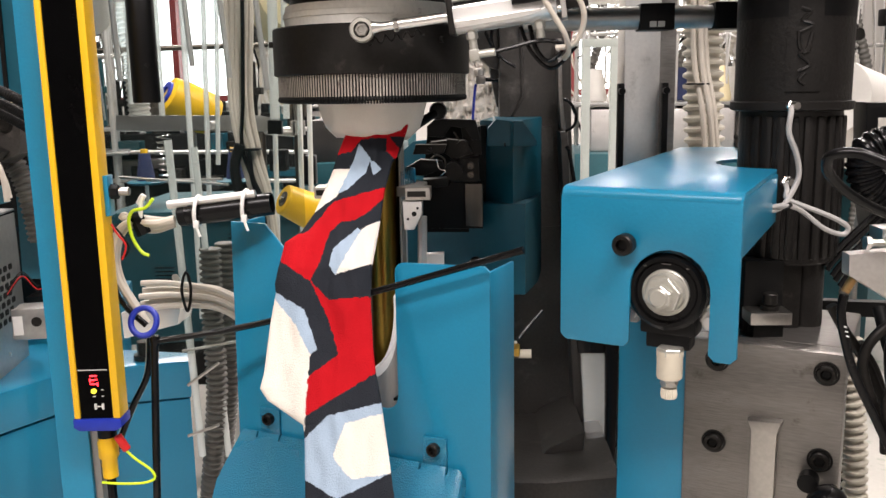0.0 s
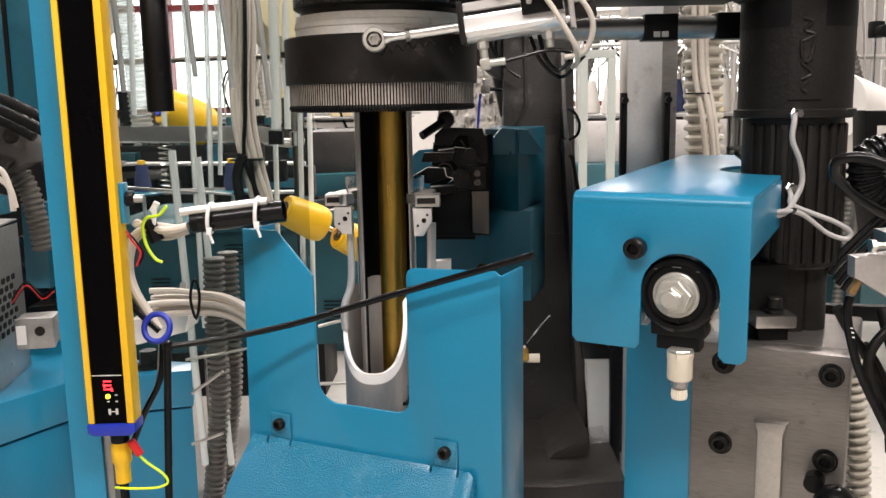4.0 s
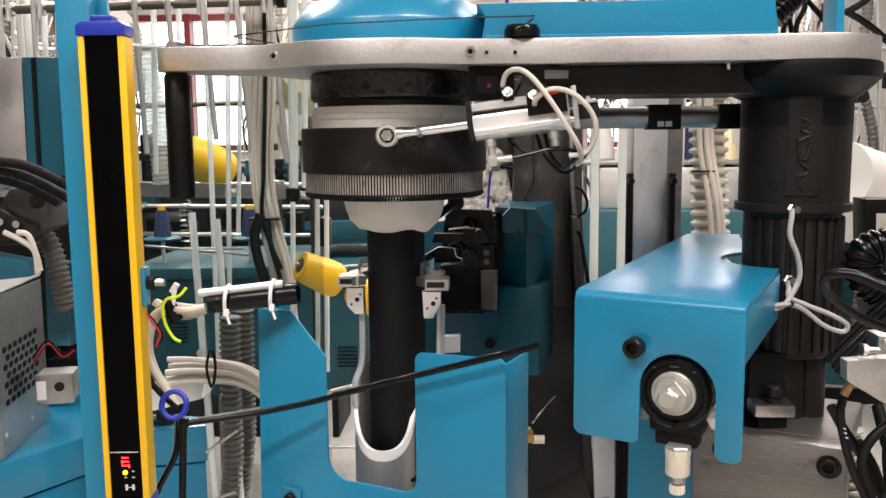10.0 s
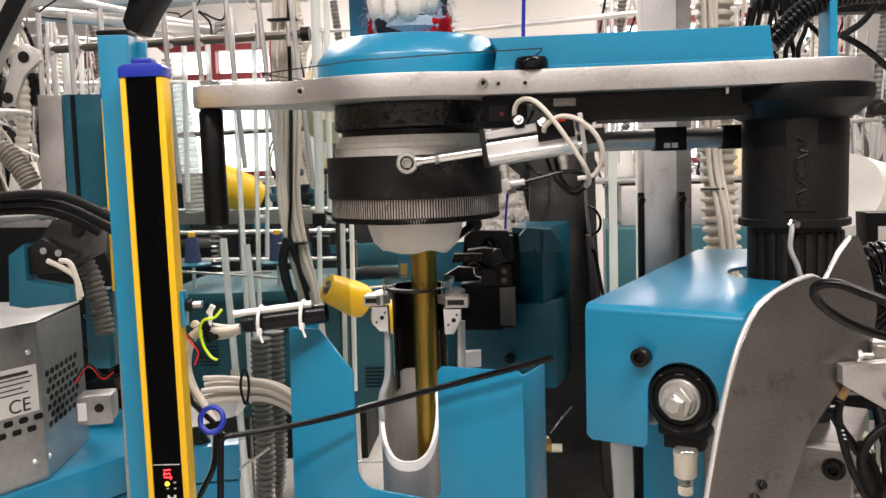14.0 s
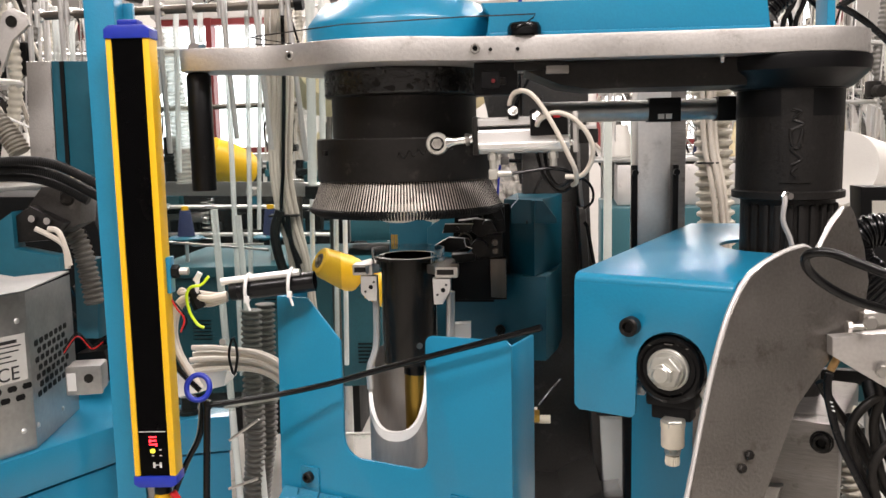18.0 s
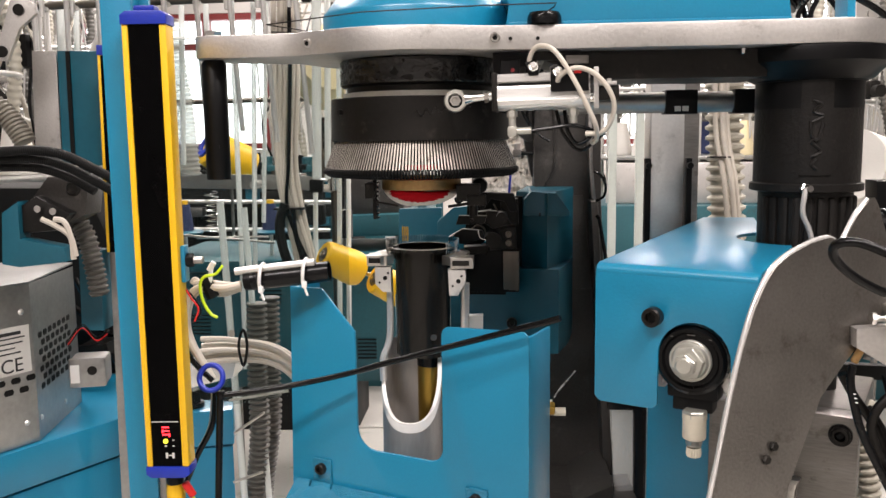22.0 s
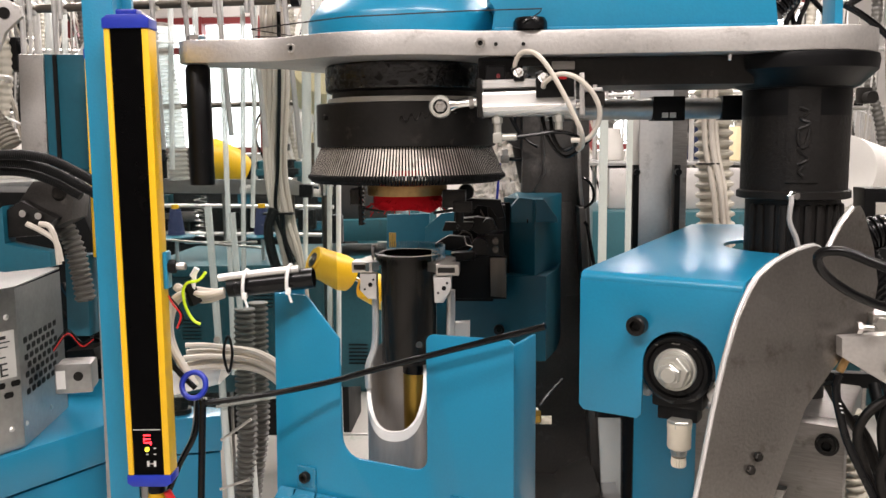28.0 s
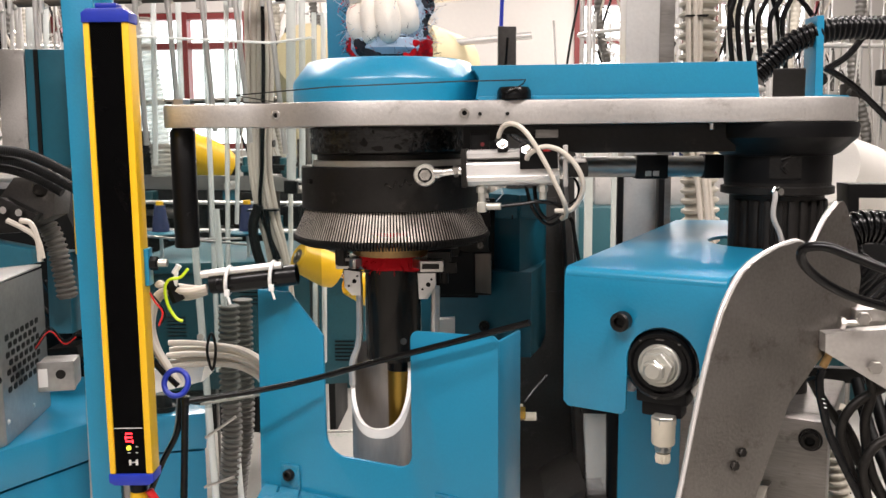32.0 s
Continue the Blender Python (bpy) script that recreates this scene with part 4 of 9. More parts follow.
def tubes():
    """The fixed tube with its white-edged mouth, the clamps, and the tubes that slide inside."""
    f = thing("fixed_tube", "grey steel tube with slanted white-edged mouth", "tube", pose(AX - 0.0115, AY - 0.015, 0))
    r, ri = 0.0295, 0.0268
    # slanted mouth, its lowest point towards the viewer
    b, rim = bmesh.new(), bmesh.new()
    seg = 56
    rows = []
    for i in range(seg + 1):
        a = radians(-90 + 360 * i / seg)
        s = (1 + math.sin(a)) / 2
        z = 1.0525 + 0.118 * s ** 1.35 if s < 0.62 else 1.1145 + (s - 0.62) * 0.05
        rows.append((a, z))
    for (a, z), (c, y) in zip(rows, rows[1:]):
        for rad in (r, ri):
            b.faces.new([b.verts.new(v) for v in ((rad * math.cos(a), rad * math.sin(a), 0.80), (rad * math.cos(c), rad * math.sin(c), 0.80), (rad * math.cos(c), rad * math.sin(c), y), (rad * math.cos(a), rad * math.sin(a), z))])
        if min(z, y) < 1.116:
            o = [(r + 0.0006, 0.0008), (ri - 0.0006, 0.0008), (ri - 0.0006, -0.0085), (r + 0.0006, -0.0085)]
            for (p, dz), (q, ez) in zip(o, o[1:] + o[:1]):
                rim.faces.new([rim.verts.new(v) for v in ((p * math.cos(a), p * math.sin(a), z + dz), (p * math.cos(c), p * math.sin(c), y + dz), (q * math.cos(c), q * math.sin(c), y + ez), (q * math.cos(a), q * math.sin(a), z + ez))])
    for bm in (b, rim):
        bmesh.ops.remove_doubles(bm, verts=bm.verts[:], dist=1e-6)
    part("tube_wall", b, TUBEGREY, f)
    part("white_rim", rim, WHITE, f, "white-painted rim of the mouth")
    # back shell above the mouth and the two side bars
    part("back_shell", pipe(0.0298, 0.0285, 1.118, 1.172, 28, a0=20, a1=160, m=pose(0.0105, 0.011, 0)), ALU, f, "worn bright back shell")
    part("side_bar", cable([(-0.0275, -0.006, 1.09), (-0.0275, -0.004, 1.112), (-0.021, 0.0, 1.135), (-0.0205, 0.004, 1.19)], 0.0034, 8, 6), ALU, f)
    part("side_bar", cable([(0.053, -0.006, 1.05), (0.053, -0.005, 1.10), (0.0545, -0.004, 1.188)], 0.0042, 8, 6), ALU, f)
    k = thing("clamp_ring", "bright steel clamp ring with fine needle comb", "clamp", pose(AX, AY, 0))
    part("ring", pipe(0.047, 0.0325, 1.207, 1.2155, 48, a0=-50, a1=215), STEEL, k)
    first = part("needle", rod(0.00035, 1.2155, 1.229, 5), CHROME, k, m=pose(0.036 * math.cos(radians(-45)), 0.036 * math.sin(radians(-45)), 0))
    for i in range(1, 64):
        a = radians(-45 + 255 * i / 64)
        same(first, pose(0.036 * math.cos(a), 0.036 * math.sin(a), 0))
    for x, y, w in ((-0.0425, -0.014, 0.020), (0.041, -0.034, 0.022)):
        part("clamp_head", span(x - w / 2, x + w / 2, y - 0.011, y + 0.012, 1.2055, 1.216, 0.0012), STEEL, k)
        part("clamp_slot", span(x - w / 2 + 0.002, x + w / 2 - 0.004, y - 0.0116, y - 0.0105, 1.2085, 1.2135), OXIDE, k)
        sx = x + (0.006 if x < 0 else -0.005)
        pts = [(-0.0085, 0.0), (0.0085, 0.0), (0.0085, -0.012), (0.001, -0.025), (-0.0075, -0.025)] if x > 0 else [(-0.0085, 0), (0.0075, 0), (0.0075, -0.025), (-0.001, -0.025), (-0.0085, -0.017)]
        part("clamp_foot", slab(pts, 0.012, m=pose(sx, y - 0.009, 1.2045), bevel=0.0008), ALU, k)
        for dx, dz, rr in ((0.0015, -0.011, 0.0022), (-0.004, -0.0155, 0.0011), (0.0045, -0.006, 0.0011)):
            part("clamp_hole", rod(rr, 0, 0.0008, 12, m=facing(sx + dx, y - 0.009, 1.2045 + dz)), MATT, k)


def sliding():
    """The tubes that slide and turn inside the fixed one; each is a thing of its own."""
    out = {}
    w = thing("slotted_tube", "dark steel tube, one side cut open, arched window in the other", "tube", pose(AX, AY, 0))
    part("shell", pipe(0.0262, 0.0245, 1.02, 1.295, 20, a0=10, a1=68), TUBESHINE, w)
    part("shell", pipe(0.0262, 0.0245, 1.02, 1.295, 24, a0=118, a1=200), TUBESHINE, w)
    arch = bmesh.new()
    for i in range(10):
        k = (i + 0.5) / 10
        z = 1.198 - 0.016 * max(0.0, 1 - k / 0.62) ** 2
        pipe(0.0262, 0.0245, z, 1.295, 2, a0=68 + i * 5, a1=68 + (i + 1) * 5, bm=arch)
    part("shell", arch, TUBESHINE, w, "arched top of the window")
    part("shell", pipe(0.0262, 0.0245, 1.02, 1.295, 12, a0=200, a1=216), TUBEGREY, w)
    part("shell", pipe(0.0262, 0.0245, 1.02, 1.295, 12, a0=-26, a1=10), TUBEGREY, w)
    out["slotted"] = w
    # added black half tube, so that the window shows a dark inside
    n = thing("liner_tube", "matt black half tube added to darken the inside of the tubes", "tube", pose(AX, AY, 0))
    part("shell", pipe(0.0238, 0.0228, 1.02, 1.29, 32, a0=5, a1=175), MATT, n)
    out["liner"] = n
    g = thing("brass_tube", "long brass tube with black plastic tip", "tube", pose(AX + 0.006, AY, 0))
    part("tube", lathe([(0.0, 0.80), (0.0128, 0.80), (0.0128, 1.101), (0.0, 1.101)], 32), BRASS, g)
    part("tip", lathe([(0.0132, 1.101), (0.0132, 1.1145), (0.011, 1.117), (0.0, 1.117)], 32), RUBBER, g)
    out["brass"] = g
    s = thing("transfer_sleeve", "polished steel sleeve with white collar above a black tube", "tube", pose(AX, AY, 0))
    part("steel_sleeve", lathe([(0.0262, 1.0), (0.0274, 1.0), (0.0274, 1.205), (0.0262, 1.205)], 40, closed=True), POLISHED, s)
    c = part("collar", lathe([(0.0277, 0.984), (0.0277, 1.0005), (0.0262, 1.0005), (0.0262, 0.984)], 40, closed=True), WHITE, s, "white collar")
    part("mark", span(-0.0015, 0.0035, -0.0282, -0.0272, 0.988, 0.994), OXIDE, c)
    part("black_tube", lathe([(0.0262, 0.75), (0.0274, 0.75), (0.0274, 0.984), (0.0262, 0.984)], 40, closed=True), MATT, s)
    out["sleeve"] = s
    a = thing("holder_tube", "black half-open holder tube with flanged top", "tube", pose(AX, AY, 0))
    part("shell", pipe(0.0272, 0.0255, 1.113, 1.2215, 40, a0=-8, a1=188), TUBEBLACK, a)
    part("flange", pipe(0.0292, 0.0255, 1.218, 1.2225, 40, a0=-8, a1=188), TUBEBLACK, a)
    part("rim", pipe(0.0335, 0.0262, 1.2186, 1.2216, 32, a0=188, a1=352), TUBEBLACK, a)
    d = part("front_half", pipe(0.0268, 0.0250, 1.1135, 1.2185, 40, a0=186, a1=354), TUBEBLACK, a)
    out["front_half"] = d
    out["holder"] = a
    part("pin_hole", rod(0.0032, 0, 0.001, 16, m=Matrix.Rotation(radians(-64), 4, "Z") @ pose(0.0264, 0, 1.1345, 0, 90)), GREYPLATE, d)
    return out


blue_guard_box()
blue_bracket()
grey_block()
column()
HEAD = head()
RING, CYL, PISTON, SILVER = jaw_ring()
tubes()
SLIDE = sliding()


# ---- in front: safety light curtain, post, rod and cables ----
def light_curtain():
    g = thing("light_curtain", "yellow safety light curtain with black window and blue end caps", "light curtain", pose(-0.2275, -0.092, 0, 0, 0, 3))
    z0, z1, w, d = 1.0335, 1.4285, 0.0385, 0.02
    part("window", span(0.0045, w - 0.0055, 0.0015, 0.006, z0, z1), GLOSS_BLACK, g, "glossy black window")
    for x0, x1 in ((0, 0.0052), (w - 0.0062, w)):
        part("side_profile", span(x0, x1, 0, d, z0, z1, 0.0012), YELLOW, g)
    part("back_profile", span(0.0052, w - 0.0062, 0.006, d, z0, z1), YELLOW, g)
    cap = [(-0.0008, 0), (w + 0.0008, 0), (w + 0.0008, 0.008), (w - 0.004, 0.0115), (0.004, 0.0115), (-0.0008, 0.008)]
    part("end_cap", slab([(x, z1 + z) for x, z in cap], d + 0.003, m=pose(0, -0.0015, 0), bevel=0.0012), LINK_BLUE, g, "blue plastic end cap")
    part("end_cap", slab([(x, z0 - z * 0.9) for x, z in cap], d + 0.003, m=pose(0, -0.0015, 0), bevel=0.0012), LINK_BLUE, g, "blue plastic end cap")
    part("cap_boss", span(0.01, 0.028, 0.003, 0.018, z1 + 0.0113, z1 + 0.0165, 0.0015), LINK_BLUE, g)
    part("divider", span(0.006, w - 0.008, 0.0006, 0.0016, 1.0755, 1.0761), LABEL, g)
    for dz in (0.0, 0.0035, 0.007):
        part("display_bar", span(0.0155, 0.0215, 0.0004, 0.0016, 1.0632 + dz, 1.0642 + dz), LED_RED, g, "lit red display segment")
    for x, z in ((0.0152, 1.0652), (0.0212, 1.0618)):
        part("display_bar", span(x, x + 0.0010, 0.0004, 0.0016, z, z + 0.0032), LED_RED, g, "lit red display segment")
    part("status_led", rod(0.0022, 0, 0.0012, 12, m=facing(0.018, 0.0016, 1.0575)), LED_YELLOW, g)
    for x, z in ((0.025, 1.0585), (0.018, 1.053), (0.025, 1.053)):
        part("mark", span(x - 0.001, x + 0.001, 0.0006, 0.0016, z - 0.0004, z + 0.0004), LABEL, g)
    part("symbol", join(span(0.0175, 0.0195, 0.0006, 0.0016, 1.0415, 1.0465), join(span(0.0235, 0.0255, 0.0006, 0.0016, 1.0415, 1.0465), span(0.0195, 0.0235, 0.0006, 0.0016, 1.0437, 1.0443))), LABEL, g, "small pale symbol")
    part("side_bracket", span(w, w + 0.004, 0.006, 0.019, 1.203, 1.236, 0.001), BLUE, g)
    part("bracket_nut", hexagon(0.0062, 0.0065, m=pose(w + 0.004, 0.012, 1.2225, 0, 90)), MATT, g)
    part("bracket_pin", rod(0.0034, 0.0, 0.0085, 16, m=pose(w + 0.0105, 0.012, 1.2225, 0, 90), c=0.0006), STEEL, g)
    part("thin_lead", cable([(w + 0.002, 0.012, 1.196), (w + 0.006, 0.012, 1.188), (w + 0.012, 0.013, 1.178), (w + 0.008, 0.013, 1.166)], 0.0009, 6), REDPLASTIC, g, "thin red wire")
    part("thin_lead", cable([(w + 0.002, 0.013, 1.196), (w + 0.009, 0.013, 1.187), (w + 0.014, 0.014, 1.176), (w + 0.010, 0.014, 1.168)], 0.0009, 6), BLACK, g, "thin black wire")
    k = thing("curtain_plug", "yellow plug with black nut and earth lead", "plug", pose(-0.2085, -0.075, 0))
    part("nut", lathe([(0.007, 1.0235), (0.0078, 1.022), (0.0078, 1.012), (0.0066, 1.010), (0.0, 1.010)], 20), BLACK, k)
    part("plug_body", lathe([(0.0078, 1.012), (0.0085, 1.008), (0.0085, 0.994), (0.0065, 0.991), (0.0065, 0.975), (0.0, 0.975)], 20), YELLOW, k)
    part("plug_lead", cable([(0, 0, 0.976), (0.0005, 0, 0.94), (0.002, 0.004, 0.86), (0.004, 0.01, 0.7)], 0.004), BLACK, k)
    e = thing("earth_lead", "green and yellow earth wire with red crimp", "cable")
    part("wire", cable([(-0.1932, -0.0800, 1.0033), (-0.1846, -0.0800, 0.9940), (-0.1716, -0.0800, 0.9837), (-0.1682, -0.0800, 0.9759), (-0.1773, -0.0800, 0.9713), (-0.1972, -0.0800, 0.9704), (-0.2144, -0.0800, 0.9715)], 0.0011), LIME, e)
    part("crimp", bar((-0.1978, -0.0800, 1.0145), (-0.1899, -0.0800, 1.0012), 0.0036, seg=12, c=0.0008), REDPLASTIC, e, "red crimp")
    p = thing("blue_post", "square blue painted post beside the light curtain", "post", pose(-0.2555, -0.07, 0, 0, 0, 3))
    part("profile", span(0, 0.0275, 0, 0.022, 0.0, 1.469, 0.0012), BLUE, p)
    part("cap", span(-0.0004, 0.0279, -0.0004, 0.0224, 1.469, 1.4735, 0.001), BLACK, p, "black plastic cap")
    part("rear_flange", span(0.014, 0.036, 0.022, 0.028, 0.9, 1.465, 0.001), BLUE, p)
    part("bottom_bracket", span(0.024, 0.034, 0.004, 0.02, 0.6, 1.022, 0.001), ZINC, p)
    part("yellow_edge", span(-0.0015, 0.0, 0.006, 0.02, 1.1, 1.465), YELLOW, p)


def feeler_rod():
    r = thing("feeler_rod", "bent black rod reaching across the blue guard", "rod")
    pts = [(-0.1664, -0.055, 1.0902), (-0.1435, -0.053, 1.093), (-0.0988, -0.052, 1.0999), (-0.0478, -0.058, 1.1124), (0.0033, -0.073, 1.1302), (0.0543, -0.094, 1.1485), (0.1021, -0.115, 1.1658), (0.1447, -0.1315, 1.181)]
    part("rod", cable(pts, 0.0028, 12, 5), RUBBER, r)
    part("post", bar((-0.1689, -0.0550, 1.0902), (-0.1846, -0.0550, 0.8288), 0.0034, seg=14, c=0.0006), RUBBER, r)
    part("elbow", lathe([(0, -0.0048), (0.004, -0.004), (0.0048, 0), (0.004, 0.004), (0, 0.0048)], 16, m=Matrix.Translation((-0.1683, -0.0550, 1.0907))), RUBBER, r)
    h = thing("blue_ring", "blue plastic ring holding the cables", "cable ring")
    c = Vector((-0.1755, -0.0580, 1.1082))
    part("ring", cable([c + Vector((0.0112 * math.cos(radians(a)), 0.004 * math.sin(radians(a)), 0.0112 * math.sin(radians(a)))) for a in range(0, 360, 30)], 0.0026, 10, 4, closed=True), LINK_BLUE, h)
    t = thing("cable_conduit", "black conduit tube with zip-tied cables", "cable conduit")
    p, q = Vector((-0.1585, -0.0350, 1.1950)), Vector((-0.0646, -0.0360, 1.2057))
    m, length = along(p, q)
    part("tube", pipe(0.0098, 0.0078, 0.02, length, 28, m=m), RUBBER, t)
    part("bore", rod(0.0078, 0.02, length - 0.006, 20, m=m), MATT, t)
    part("wrap", lathe([(0.0, 0.012), (0.0094, 0.013), (0.0100, 0.03), (0.0096, 0.034)], 24, m=m), BLACK, t)
    up = Vector((0, -0.004, 0.0105))
    part("white_rod", bar(p + up + (q - p) * 0.05, p + up + (q - p) * 0.86, 0.0036, seg=14), ALU, t)
    for f in (0.32, 0.76):
        a = p + (q - p) * f
        loop = [a + Vector((0.001 * math.sin(radians(i)), 0.0118 * math.cos(radians(i)) - 0.002, 0.0128 * math.sin(radians(i)) + 0.002)) for i in range(0, 360, 30)]
        z = part("zip_tie", cable(loop, 0.0017, 6, 4, closed=True), WHITE, t, "white zip tie")
        part("tail", join(box((0.0045, 0.004, 0.006), a + Vector((0.001, -0.013, -0.008)), 0.0006), bar(a + Vector((0.001, -0.013, -0.010)), a + Vector((0.004, -0.014, -0.0185)), 0.0012, seg=6)), WHITE, z)
    part("zip_tie", join(bar((-0.1788, -0.0400, 1.2073), (-0.1738, -0.0400, 1.2151), 0.0028, seg=8), bar((-0.1759, -0.0400, 1.2131), (-0.1788, -0.0400, 1.1935), 0.0022, seg=8)), WHITE, t, "white zip tie")
    for pts, rad in (([(-0.1486, -0.0400, 1.1941), (-0.1661, -0.0400, 1.1903), (-0.1849, -0.0400, 1.1916), (-0.1962, -0.0400, 1.1863), (-0.2021, -0.0400, 1.1739), (-0.2044, -0.0400, 1.1563), (-0.2012, -0.0400, 1.1386), (-0.1920, -0.0400, 1.1207), (-0.1808, -0.0400, 1.1011)], 0.0034), ([(-0.1501, -0.0360, 1.1905), (-0.1677, -0.0360, 1.1868), (-0.1835, -0.0360, 1.1890), (-0.1949, -0.0360, 1.1832), (-0.2010, -0.0360, 1.1692), (-0.2027, -0.0360, 1.1530), (-0.1985, -0.0360, 1.1352), (-0.1896, -0.0360, 1.1182), (-0.1806, -0.0360, 1.1016)], 0.0026),
                     ([(-0.1521, -0.0300, 1.1882), (-0.1700, -0.0300, 1.1829), (-0.1849, -0.0300, 1.1861), (-0.1952, -0.0300, 1.1963), (-0.1994, -0.0300, 1.1934)], 0.003), ([(-0.1513, -0.0320, 1.1910), (-0.1662, -0.0320, 1.1922), (-0.1826, -0.0320, 1.1944), (-0.1967, -0.0320, 1.1936)], 0.003)):
        part("cable", cable(pts, rad), CABLE, t, "beige cable")
    for pts in ([(-0.2045, -0.0450, 1.1498), (-0.2025, -0.0450, 1.1296), (-0.1935, -0.0450, 1.1163), (-0.1785, -0.0450, 1.1014)], [(-0.1779, -0.0400, 1.0923), (-0.1829, -0.0400, 1.0559), (-0.2007, -0.0400, 1.0217), (-0.2216, -0.0400, 0.9707), (-0.2283, -0.0400, 0.9378)]):
        part("cable", cable(pts, 0.0028), RUBBER, t, "black cable")
    part("cable", cable([(-0.1825, -0.0300, 1.0896), (-0.1877, -0.0300, 1.0517), (-0.2004, -0.0300, 1.0261), (-0.2152, -0.0300, 0.9964), (-0.2214, -0.0300, 0.9828)], 0.003), GREYCABLE, t, "grey cable")
    part("lime_tie", cable([(-0.1622, -0.0500, 1.2131), (-0.1695, -0.0500, 1.2054), (-0.1804, -0.0500, 1.2027), (-0.1845, -0.0500, 1.1939), (-0.1821, -0.0500, 1.1792), (-0.1756, -0.0500, 1.1678), (-0.1694, -0.0500, 1.1642)], 0.0015, 6), LIME, t, "lime green tie")
    part("tape", cable([(-0.1841, -0.0380, 1.1992), (-0.1807, -0.0380, 1.1912), (-0.1764, -0.0380, 1.1807)], 0.0065), MATT, t)


def swing_plate():
    """A cast plate on a slanting hinge that swings up before the guard box."""
    d, v, n = Vector((0.8868, 0.4622, 0)), Vector((-0.0486, 0.0933, 0.9944)), Vector((-0.4596, 0.8818, -0.1052))
    m = Matrix(((d.x, n.x, v.x, 0.2394), (d.y, n.y, v.y, -0.2735), (d.z, n.z, v.z, 1.1068), (0, 0, 0, 1)))
    g = thing("swing_plate", "grey cast aluminium plate with bright rounded edge", "machine plate", m)
    out = [(-0.045, -0.12), (-0.0056, -0.0141), (0.014, 0.0472), (0.0258, 0.0801), (0.0372, 0.1057), (0.0482, 0.1225), (0.058, 0.133), (0.0700, 0.1400), (0.0903, 0.1470), (0.1089, 0.1500), (0.1215, 0.1462),
           (0.1368, 0.165), (0.149, 0.1755), (0.154, 0.1765), (0.1575, 0.1711), (0.1656, 0.146), (0.1686, 0.1197), (0.1626, 0.0983), (0.145, 0.0807), (0.1174, 0.0594), (0.0932, 0.0377), (0.06, -0.02), (0.03, -0.12)]
    part("plate", slab(out, 0.0055), PLATE_STEEL, g)
    rim = [Vector((x, -0.0002, z)) for x, z in out]
    part("bright_edge", cable([p + Vector((0, 0.003, 0)) for p in rim[:13]], 0.0021, 10, 3), EXTRUDED, g, "bright rounded edge")
    for x, z in ((0.0475, 0.0105), (0.0405, 0.0025)):
        part("screw", hexagon(0.0034, 0.003, m=facing(x, 0, z)), OXIDE, g)
    part("lever", span(-0.05, 0.03, -0.004, 0.012, -0.75, -0.1, 0.003), CAST, g)
    part("hub", rod(0.03, -0.03, 0.03, 28, m=pose(-0.01, 0.004, -0.74, 90)), CAST, g)
    return g


# ---- knitted things ----
def cloth_ring(profile, material, name, label, wob, seed, squash=0.0):
    """A soft fabric cup, turned and then made uneven."""
    g = thing(name, label, "knitted fabric", pose(AX, AY, 0))
    b = lathe(profile, 64)
    for p in b.verts:
        k = noise.noise(Vector((p.co.x * 34 + seed, p.co.y * 34, p.co.z * 50)))
        k2 = noise.noise(Vector((p.co.x * 110 + seed, p.co.y * 110, p.co.z * 60)))
        s = 1 + wob * k + wob * 0.4 * k2
        p.co.x *= s
        p.co.y *= s
        p.co.z += wob * 0.05 * k - squash * p.co.x
    part("cloth", b, material, g, sharp=80)
    return g


def inside(x, y, poly):
    hit = False
    for (x0, y0), (x1, y1) in zip(poly, poly[1:] + poly[:1]):
        if (y0 > y) != (y1 > y) and x < (x1 - x0) * (y - y0) / (y1 - y0) + x0:
            hit = not hit
    return hit


